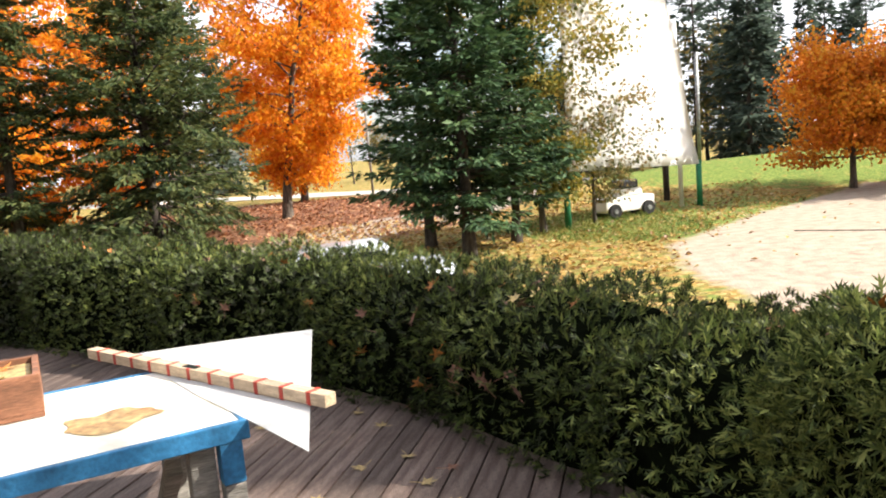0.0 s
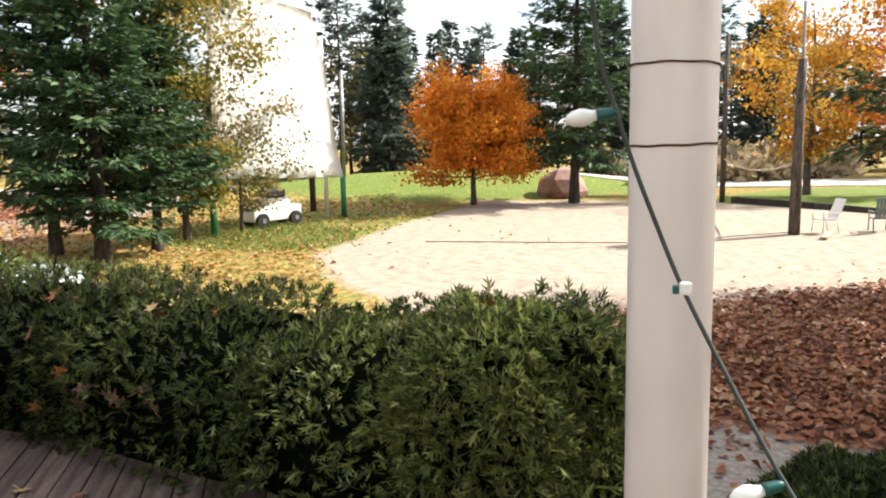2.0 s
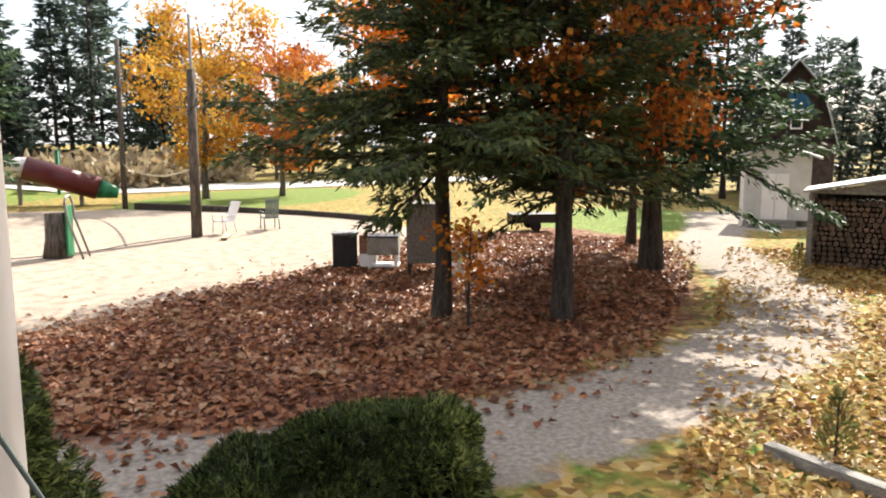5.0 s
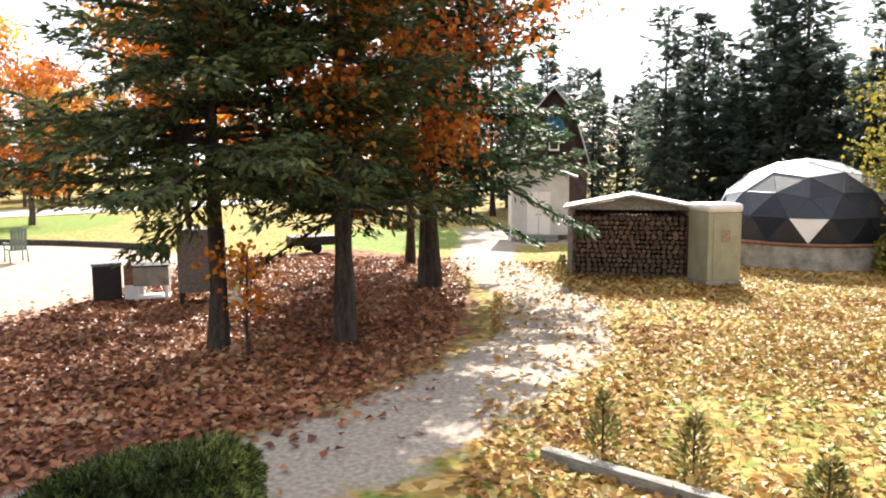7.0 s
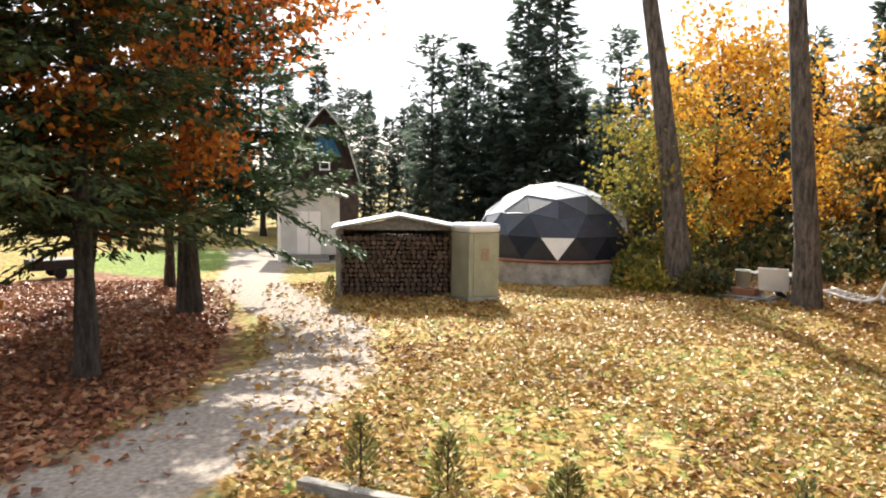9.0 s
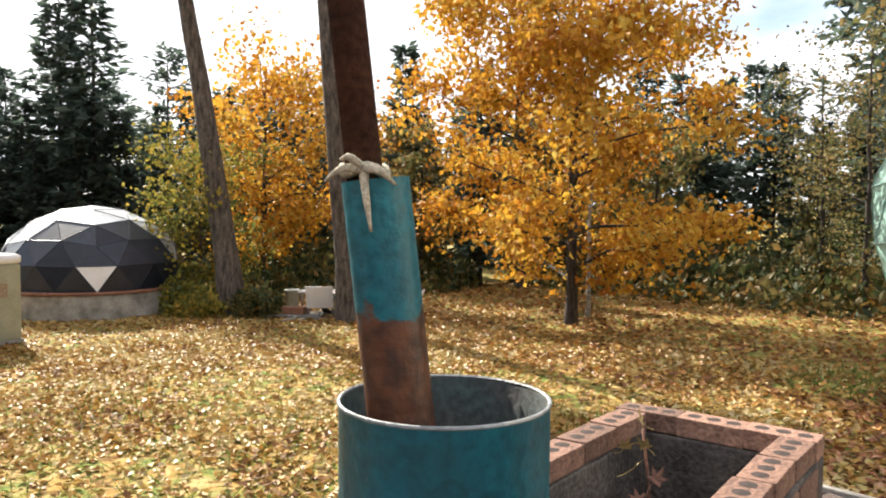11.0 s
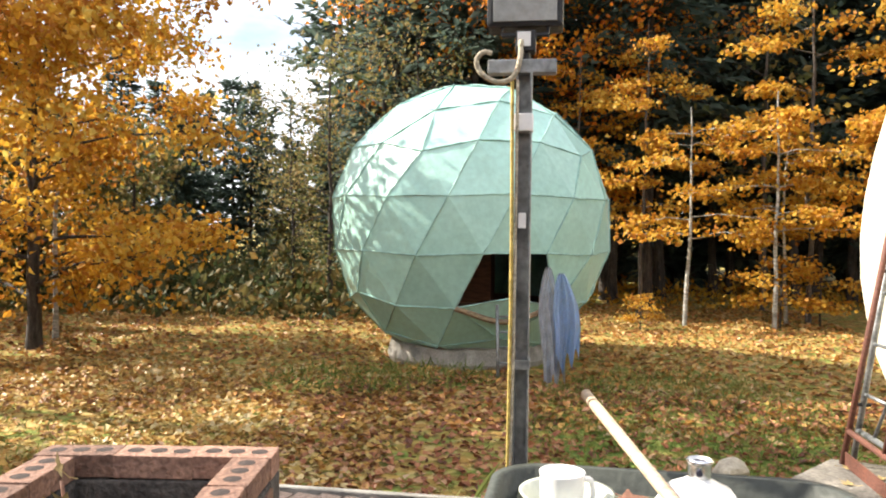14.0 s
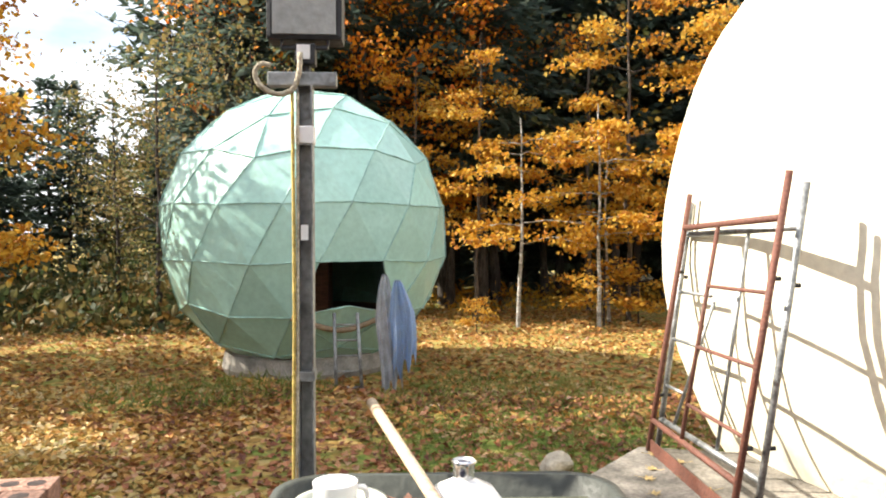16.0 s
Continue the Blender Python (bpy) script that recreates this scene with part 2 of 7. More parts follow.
M_tub = mat("dark_grey_tub", (0.06, 0.065, 0.055), 0.55, var=0.3, scale=6)
M_tub_in = mat("mossy_tub_inside", (0.11, 0.115, 0.075), 0.7, var=0.4, scale=6)
M_carpaint = mat("pale_blue_car_paint", (0.55, 0.60, 0.66), 0.2, 0.2, var=0.05, scale=2, bump=0, spec=0.6)
M_glass = mat("dark_glass", (0.02, 0.025, 0.03), 0.08, var=0.1, bump=0, spec=0.7)
M_lens = mat("lamp_glass", (0.36, 0.36, 0.34), 0.15, var=0.15, scale=8, bump=0.1)
M_road = mat("pale_gravel_road", (0.50, 0.47, 0.43), 0.95, var=0.25, scale=2, fine=30, bump=0.3)

# ---- mesh helpers ----


def fast_mesh(name, verts, faces, material, smooth=False):
    """A mesh from arrays: faces is (n, 3) or (n, 4), or a list of such arrays."""
    me = bpy.data.meshes.new(name)
    verts = np.asarray(verts, np.float32)
    groups = faces if isinstance(faces, list) else [faces]
    groups = [np.asarray(g, np.int32) for g in groups if len(g)]
    flat = np.concatenate([g.ravel() for g in groups])
    sizes = np.concatenate([np.full(len(g), g.shape[1], np.int32) for g in groups])
    me.vertices.add(len(verts))
    me.vertices.foreach_set("co", verts.ravel())
    me.loops.add(len(flat))
    me.loops.foreach_set("vertex_index", flat)
    me.polygons.add(len(sizes))
    me.polygons.foreach_set("loop_start", np.r_[0, np.cumsum(sizes)[:-1]].astype(np.int32))
    me.polygons.foreach_set("use_smooth", np.full(len(sizes), smooth))
    me.update(calc_edges=True)
    me.materials.append(material)
    return me


def thing(name, label, category, at=(0, 0, 0), turn=0, group="", kind="", tilt=(0, 0)):
    ob = new(name)
    ob.empty_display_size = 0.1
    ob.matrix_basis = pose(*at, tilt[0], tilt[1], turn)
    return tagged(ob, label, category, group, kind)


def part(name, bm, material, parent, label="", smooth=False):
    """Links a bmesh (or a ready mesh) as one mesh object under a thing or a part."""
    if isinstance(bm, bpy.types.Mesh):
        me = bm
    else:
        me = bpy.data.meshes.new(name)
        bm.normal_update()
        bm.to_mesh(me)
        bm.free()
        me.materials.append(material)
        if smooth:
            me.polygons.foreach_set("use_smooth", np.full(len(me.polygons), True))
    ob = new(name, me)
    ob.parent = parent
    if label:
        ob["label"] = label
    return ob


def box(lo, hi, bevel=0.0, bm=None, m=None):
    bm = bm or bmesh.new()
    got = bmesh.ops.create_cube(bm, size=1)["verts"]
    lo, hi = Vector(lo), Vector(hi)
    for v in got:
        v.co = Vector([lo[i] + (v.co[i] + 0.5) * (hi[i] - lo[i]) for i in range(3)])
    if bevel:
        edges = list({e for v in got for e in v.link_edges})
        made = bmesh.ops.bevel(bm, geom=edges, offset=bevel, segments=2, affect='EDGES', profile=0.6)
        got = list({v for f in made["faces"] for v in f.verts} | {v for v in got if v.is_valid})
    if m:
        bmesh.ops.transform(bm, matrix=m, verts=[v for v in got if v.is_valid])
    return bm


def lathe(profile, n=32, bm=None, m=None):
    """A turned body: profile rows of (radius, z)."""
    bm = bm or bmesh.new()
    rings = []
    for r, z in profile:
        if r < 1e-5:
            rings.append([bm.verts.new((0, 0, z))])
        else:
            rings.append([bm.verts.new((r * math.cos(2 * math.pi * k / n), r * math.sin(2 * math.pi * k / n), z)) for k in range(n)])
    for a, b in zip(rings, rings[1:]):
        for k in range(n):
            p = [a[k % len(a)], a[(k + 1) % len(a)], b[(k + 1) % len(b)], b[k % len(b)]]
            p = list(dict.fromkeys(p))
            if len(p) > 2:
                bm.faces.new(p)
    if m:
        bmesh.ops.transform(bm, matrix=m, verts=[v for r in rings for v in r])
    return bm


def tube(points, radius, n=10, bm=None, caps=True):
    """A round bar along points; radius is one number or one for each point."""
    bm = bm or bmesh.new()
    pts = [Vector(p) for p in points]
    rad = radius if isinstance(radius, (list, tuple)) else [radius] * len(pts)
    up = None
    rings = []
    for i, p in enumerate(pts):
        d = (pts[min(i + 1, len(pts) - 1)] - pts[max(i - 1, 0)]).normalized()
        if up is None:
            up = d.orthogonal().normalized()
        up = (up - d * up.dot(d)).normalized()
        side = d.cross(up)
        rings.append([bm.verts.new(p + (up * math.cos(2 * math.pi * k / n) + side * math.sin(2 * math.pi * k / n)) * rad[i]) for k in range(n)])
    for a, b in zip(rings, rings[1:]):
        for k in range(n):
            bm.faces.new((a[k], a[(k + 1) % n], b[(k + 1) % n], b[k]))
    if caps:
        bm.faces.new(rings[0][::-1])
        bm.faces.new(rings[-1])
    return bm


def curve_points(pts, n=8):
    """Points along a smooth line through pts."""
    p = [np.array(q, float) for q in pts]
    p = [2 * p[0] - p[1]] + p + [2 * p[-1] - p[-2]]
    out = []
    for i in range(1, len(p) - 2):
        for k in range(n):
            s = k / n
            out.append(0.5 * (2 * p[i] + (p[i + 1] - p[i - 1]) * s + (2 * p[i - 1] - 5 * p[i] + 4 * p[i + 1] - p[i + 2]) * s ** 2 + (3 * p[i] - p[i - 1] - 3 * p[i + 1] + p[i + 2]) * s ** 3))
    out.append(p[-2])
    return [tuple(q) for q in out]


def unit(v):
    return v / np.maximum(np.linalg.norm(v, axis=-1, keepdims=True), 1e-9)


def kites(base, way, side, length, width, fold=0.15):
    """Leaf blades: from base along way, spread along side; arrays of n. Returns verts, quads."""
    n = len(base)
    length, width = np.broadcast_to(length, n)[:, None], np.broadcast_to(width, n)[:, None]
    way = unit(way)
    side = unit(side - way * (side * way).sum(-1, keepdims=True))
    up = np.cross(way, side)
    mid = base + way * length * 0.45
    v = np.stack([base, mid + side * width * 0.5 + up * width * fold, base + way * length, mid - side * width * 0.5 + up * width * fold], 1).reshape(-1, 3)
    return v, np.arange(4 * n, dtype=np.int32).reshape(-1, 4)


def rand_dirs(rng, n):
    return unit(rng.normal(size=(n, 3)))


def limbs_mesh(name, lines, material, n=6):
    """Many tapered bars in one mesh: lines of (points, radii)."""
    V, F, o = [], [], 0
    ang = np.arange(n) * 2 * np.pi / n
    for pts, rad in lines:
        pts = np.asarray(pts, float)
        d = unit(np.gradient(pts, axis=0))
        ref = np.array([0.3, 0.9, 0.2]) if abs(d[0][2]) > 0.8 else np.array([0, 0, 1.0])
        u = unit(np.cross(d, ref))
        w = np.cross(d, u)
        ring = pts[:, None] + (u[:, None] * np.cos(ang)[None, :, None] + w[:, None] * np.sin(ang)[None, :, None]) * np.asarray(rad)[:, None, None]
        V.append(ring.reshape(-1, 3))
        k = np.arange(n)
        for i in range(len(pts) - 1):
            a, b = o + i * n, o + (i + 1) * n
            F.append(np.stack([a + k, a + (k + 1) % n, b + (k + 1) % n, b + k], 1))
        o += len(pts) * n
    return fast_mesh(name, np.concatenate(V), np.concatenate(F), material, True)

# ---- ground ----


def seg_dist(x, y, line):
    best = np.full(x.shape, 1e9)
    for (ax, ay), (bx, by) in zip(line, line[1:]):
        dx, dy = bx - ax, by - ay
        s = np.clip(((x - ax) * dx + (y - ay) * dy) / (dx * dx + dy * dy), 0, 1)
        best = np.minimum(best, np.hypot(x - ax - s * dx, y - ay - s * dy))
    return best


def poly_signed(x, y, poly):
    """Distance to the polygon's edge, negative inside."""
    inside = np.zeros(x.shape, bool)
    for (ax, ay), (bx, by) in zip(poly, poly[1:] + poly[:1]):
        cross = (ay > y) != (by > y)
        inside ^= cross & (x < (bx - ax) * (y - ay) / (by - ay + 1e-12) + ax)
    d = seg_dist(x, y, poly + poly[:1])
    return np.where(inside, -d, d)


def soft_step(v, width):
    return np.clip(0.5 - v / (2 * width), 0, 1)


SAND = [(5.4, 11.5), (5.2, 16), (5.9, 19.9), (10.5, 25.6), (17.6, 31.6), (22.5, 29.5), (26.6, 25.7), (27.2, 18), (26.0, 13.6), (24, 10.2), (19, 8.6), (15, 9.2), (12, 10.0), (9, 10.2), (6.8, 10.2)]
PATH_LINE = [(3.6, 8.0), (5.0, 5.2), (6.2, 3.2), (8.2, 1.5), (10.6, 0.25), (13.0, -0.75), (16.4, -0.95), (19.8, 0.05), (23.5, 0.85), (28, 0.9), (34, 0.5)]
YARD = [(28, 1.8), (27.6, -0.8), (29, -2.6), (34, -2), (34, 2.2)]
DRIVE = [(-9, 21.5), (-5.5, 26.5), (-3.4, 30.5), (-1.0, 34), (3.5, 39.5)]
ROAD = [(-80, 112), (-16.5, 69.6), (41, 31.2), (120, -22)]
RED = [(2, 12), (7.5, 10.5), (15, 11), (22, 9), (27, 6), (24, 2.2), (18, 1.0), (13.5, 0.6), (9.0, 2.2), (6.4, 4.0), (3, 7)]
HILL = (18.5, 39.5)


def ground_z(x, y):
    x, y = np.asarray(x, float), np.asarray(y, float)
    hill = 1.30 * np.exp(-(((x - HILL[0]) / 13.0) ** 2 + ((y - HILL[1]) / 6.0) ** 2) ** 1.3)
    near = 0.05 * np.sin(x * 0.37 + 1.0) * np.sin(y * 0.31) * np.clip((np.hypot(x, y) - 9) / 8, 0, 1)
    mound = 0.16 * np.exp(-(np.hypot(x - 2.4, y + 14.2) / 1.6) ** 2)
    return hill + near + mound


def axis_steps(lo, hi, step, far):
    core = np.arange(lo, hi + step, step)
    grow = step * 1.35 ** np.arange(1, 19)
    out = np.cumsum(grow)
    out = out[out < far]
    return np.concatenate([(lo - np.r_[out, far])[::-1], core, hi + np.r_[out, far]])


gx, gy = axis_steps(-14, 34, 0.36, 420), axis_steps(-26, 36, 0.36, 420)
GX, GY = np.meshgrid(gx, gy, indexing="ij")
gv = np.stack([GX, GY, ground_z(GX, GY)], -1).reshape(-1, 3)
nx, ny = GX.shape
gi = np.arange(nx * ny).reshape(nx, ny)
gf = np.stack([gi[:-1, :-1], gi[1:, :-1], gi[1:, 1:], gi[:-1, 1:]], -1).reshape(-1, 4)

M_ground = bpy.data.materials.new("ground_cover")
M_ground.use_nodes = True


def ground_nodes(nt):
    n, link = nt.nodes, nt.links.new
    b = n["Principled BSDF"]
    b.inputs["Roughness"].default_value = 0.95
    b.inputs["Specular IOR Level"].default_value = 0.15
    tc = n.new("ShaderNodeTexCoord")

    def noise_tex(scale, detail=4):
        t = n.new("ShaderNodeTexNoise")
        t.inputs["Scale"].default_value, t.inputs["Detail"].default_value = scale, detail
        link(tc.outputs["Object"], t.inputs["Vector"])
        return t.outputs["Fac"]

    def ramp(src, stops):
        r = n.new("ShaderNodeValToRGB")
        el = r.color_ramp.elements
        while len(el) < len(stops):
            el.new(0.5)
        for i, (p, c) in enumerate(stops):
            el[i].position, el[i].color = p, (*c, 1)
        link(src, r.inputs["Fac"])
        return r.outputs["Color"]

    def mix(f, a, c):
        m = n.new("ShaderNodeMix")
        m.data_type = 'RGBA'
        if isinstance(f, float):
            m.inputs["Factor"].default_value = f
        else:
            link(f, m.inputs["Factor"])
        link(a, m.inputs["A"])
        link(c, m.inputs["B"])
        return m.outputs["Result"]

    vor = n.new("ShaderNodeTexVoronoi")
    vor.inputs["Scale"].default_value = 8.5
    link(tc.outputs["Object"], vor.inputs["Vector"])
    sep = n.new("ShaderNodeSeparateColor")
    link(vor.outputs["Color"], sep.inputs["Color"])
    gold = ramp(sep.outputs[0], [(0.0, (0.10, 0.06, 0.022)), (0.3, (0.21, 0.12, 0.035)), (0.6, (0.32, 0.20, 0.055)), (1.0, (0.38, 0.28, 0.12))])
    red = ramp(sep.outputs[1], [(0.0, (0.06, 0.03, 0.02)), (0.4, (0.14, 0.062, 0.035)), (0.75, (0.22, 0.105, 0.058)), (1.0, (0.31, 0.18, 0.115))])
    grass = ramp(noise_tex(9, 6), [(0.3, (0.06, 0.095, 0.018)), (0.5, (0.12, 0.17, 0.035)), (0.7, (0.22, 0.25, 0.06))])
    sand = ramp(noise_tex(3.0, 8), [(0.3, (0.26, 0.205, 0.16)), (0.5, (0.335, 0.275, 0.22)), (0.75, (0.39, 0.33, 0.27))])
    mp = n.new("ShaderNodeMapping")
    mp.inputs["Location"].default_value = (-11.5, -15.5, 0)
    link(tc.outputs["Object"], mp.inputs["Vector"])
    rings = n.new("ShaderNodeTexWave")
    rings.wave_type, rings.rings_direction = 'RINGS', 'Z'
    for key, value in (("Scale", 0.55), ("Distortion", 3.5), ("Detail", 4.0), ("Detail Scale", 1.4)):
        rings.inputs[key].default_value = value
    link(mp.outputs["Vector"], rings.inputs["Vector"])
    rake = ramp(rings.outputs["Fac"], [(0.0, (0.90, 0.895, 0.89)), (0.35, (0.98, 0.98, 0.98)), (1.0, (1.0, 1.0, 1.0))])
    raked = n.new("ShaderNodeMix")
    raked.data_type, raked.blend_type = 'RGBA', 'MULTIPLY'
    raked.inputs["Factor"].default_value = 1.0
    link(sand, raked.inputs["A"])
    link(rake, raked.inputs["B"])
    sand = raked.outputs["Result"]
    gravel = ramp(noise_tex(14, 8), [(0.3, (0.19, 0.16, 0.13)), (0.55, (0.29, 0.25, 0.215)), (0.75, (0.38, 0.34, 0.30))])
    at = n.new("ShaderNodeAttribute")
    at.attribute_name = "cover"
    zone = n.new("ShaderNodeSeparateColor")
    link(at.outputs["Color"], zone.inputs["Color"])

    def fuzzy(src, amount, scale):
        """A zone's edge broken up by noise."""
        m1 = n.new("ShaderNodeMath")
        m1.operation = 'MULTIPLY_ADD'
        m1.inputs[1].default_value, m1.inputs[2].default_value = amount, -amount / 2
        link(noise_tex(scale, 6), m1.inputs[0])
        m2 = n.new("ShaderNodeMath")
        m2.operation = 'ADD'
        link(m1.outputs[0], m2.inputs[0])
        link(src, m2.inputs[1])
        m3 = n.new("ShaderNodeMapRange")
        m3.inputs["From Min"].default_value, m3.inputs["From Max"].default_value = 0.40, 0.60
        link(m2.outputs[0], m3.inputs["Value"])
        return m3.outputs["Result"]

    grassy = fuzzy(at.outputs["Alpha"], 0.9, 2.6)
    col = mix(grassy, gold, grass)
    col = mix(fuzzy(zone.outputs[2], 0.6, 1.5), col, red)
    col = mix(fuzzy(zone.outputs[1], 0.8, 2.4), col, gravel)
    col = mix(fuzzy(zone.outputs[0], 0.5, 2.2), col, sand)
    link(col, b.inputs["Base Color"])
    bp = n.new("ShaderNodeBump")
    bp.inputs["Strength"].default_value, bp.inputs["Distance"].default_value = 0.6, 0.05
    link(noise_tex(11, 8), bp.inputs["Height"])
    link(bp.outputs["Normal"], b.inputs["Normal"])


ground_nodes(M_ground.node_tree)
gme = fast_mesh("ground", gv, gf, M_ground, True)
px_, py_ = gv[:, 0].astype(float), gv[:, 1].astype(float)
cover = np.zeros((len(gv), 4), np.float32)
cover[:, 0] = soft_step(poly_signed(px_, py_, SAND), 1.0)
cover[:, 1] = np.maximum.reduce([soft_step(seg_dist(px_, py_, PATH_LINE) - 0.98, 0.8), soft_step(seg_dist(px_, py_, DRIVE) - 2.4, 1.0), soft_step(poly_signed(px_, py_, YARD), 1.0)])
cover[:, 2] = np.maximum(soft_step(poly_signed(px_, py_, RED), 1.5), soft_step(np.hypot((px_ + 12) / 16, (py_ - 40) / 17) - 1, 0.15))
green = np.maximum.reduce([0.62 * soft_step(np.hypot((px_ - 9) / 8, (py_ - 26) / 7) - 1, 0.3), 0.66 * soft_step(np.hypot((px_ - 22) / 16, (py_ - 39) / 9) - 1, 0.2), 0.9 * soft_step(np.hypot((px_ - 30) / 5, (py_ - 4.5) / 3.2) - 1, 0.2), 0.8 * soft_step(np.hypot((px_ - 34) / 9, (py_ - 24) / 5) - 1, 0.2), 0.60 * soft_step(np.hypot((px_ + 1.0) / 3.5, (py_ + 11.0) / 4.5) - 1, 0.5)])
cover[:, 3] = np.maximum(green, 0.45)
lay = gme.color_attributes.new("cover", 'FLOAT_COLOR', 'POINT')
lay.data.foreach_set("color", cover.ravel())
ground = tagged(new("ground", gme), "leaf-strewn lawn with sand yard and gravel path", "ground", kind="structure")


def strip(name, line, width, z, material, label, category):
    """A flat ribbon that follows the ground along a line."""
    pts = np.array(curve_points([(*p, 0) for p in line], 24))[:, :2]
    d = unit(np.gradient(pts, axis=0))
    side = np.stack([-d[:, 1], d[:, 0]], 1)
    cols = np.linspace(-0.5, 0.5, 5)
    g = pts[:, None] + side[:, None] * cols[None, :, None] * width
    v = np.concatenate([g, (ground_z(g[..., 0], g[..., 1]) + z)[..., None]], -1)
    i = np.arange(v.shape[0] * 5).reshape(-1, 5)
    f = np.stack([i[:-1, :-1], i[1:, :-1], i[1:, 1:], i[:-1, 1:]], -1).reshape(-1, 4)
    return tagged(new(name, fast_mesh(name, v.reshape(-1, 3), f, material, True)), label, category, kind="structure")


strip("road", ROAD, 6.0, 0.05, M_road, "pale sunlit gravel road beyond the yard", "road")

# ---- trees ----


def conifer(seed, h, R, base, trunk_r, needles, material, bark, droop=0.35, gap=0.34, blade=0.34, full=0.75, ragged=0.25, wild=0.0):
    """Meshes of a conifer: trunk, limbs, needle sprays on whorls of drooping boughs."""
    rng = np.random.default_rng(seed)
    zt = np.linspace(0, h, 9)
    bend = np.cumsum(rng.normal(0, 0.02, (9, 2)), 0) * h / 9
    tp = np.stack([bend[:, 0], bend[:, 1], zt], 1)
    tr = trunk_r * (1 - zt / h) ** 0.8 + 0.012
    tr[0] *= 1.35
    trunk = limbs_mesh("trunk", [(tp, tr)], bark, 10)
    lines, B, W, S, Lm = [], [], [], [], []
    z, k = base, 0
    while z < h - 0.15:
        f = (z - base) / (h - base)
        L0 = R * (1 - f) ** full * (0.55 + 0.45 * min(1, f * 7 + 0.25))
        for j in range(rng.integers(5, 8)):
            a = rng.uniform(0, 2 * np.pi)
            L = L0 * rng.uniform(1 - ragged * 2, 1 + ragged) + 0.10
            s = np.linspace(0, 1, 6)
            rise = rng.uniform(0.0, 0.25) - droop * (1 - f) + wild * rng.normal()
            zz = z + L * (0.25 * f * s + rise * s ** 1.3 + 0.12 * s ** 3) + rng.normal(0, 0.04)
            c = np.array([np.interp(z, zt, tp[:, 0]), np.interp(z, zt, tp[:, 1])])
            a2 = a + rng.normal(0, 0.12) * s
            pts = np.stack([c[0] + np.cos(a2) * L * s, c[1] + np.sin(a2) * L * s, zz], 1)
            if L > 0.5:
                lines.append((pts, np.linspace(0.010 + 0.012 * L, 0.004, 6)))
            m = max(5, int(needles * L))
            u = rng.uniform(0.12, 1, m) ** 0.75
            p = np.stack([np.interp(u, s, pts[:, q]) for q in range(3)], 1)
            d = unit(np.diff(pts, axis=0)[np.clip((u * 5).astype(int), 0, 4)])
            lat = unit(np.cross(d, np.array([0, 0, 1.0]))) * rng.choice([-1, 1], m)[:, None]
            spread = (0.20 + 0.34 * L * (1 - u) * rng.random(m))[:, None]
            off = lat * spread * rng.random((m, 1))
            B.append(p + off * 0.8 + rng.normal(0, 0.05, (m, 3)))
            w = d * rng.uniform(0.35, 1, (m, 1)) + lat * rng.uniform(0.2, 0.9, (m, 1)) + np.array([0, 0, -0.25]) + rng.normal(0, 0.22, (m, 3))
            W.append(w)
            S.append(np.cross(w, np.array([0, 0, 1.0])) + rng.normal(0, 0.4, (m, 3)))
            Lm.append(blade * rng.uniform(0.6, 1.3, m))
        z += gap * rng.uniform(0.6, 1.3) * (1 - 0.45 * f)
    B, W, S, Lm = map(np.concatenate, (B, W, S, Lm))
    v, q = kites(B, W, S, Lm, Lm * 0.38, -0.12)
    return [("trunk", trunk), ("branching", limbs_mesh("branching", lines, bark, 4)), ("needles", fast_mesh("needles", v, q, material))]


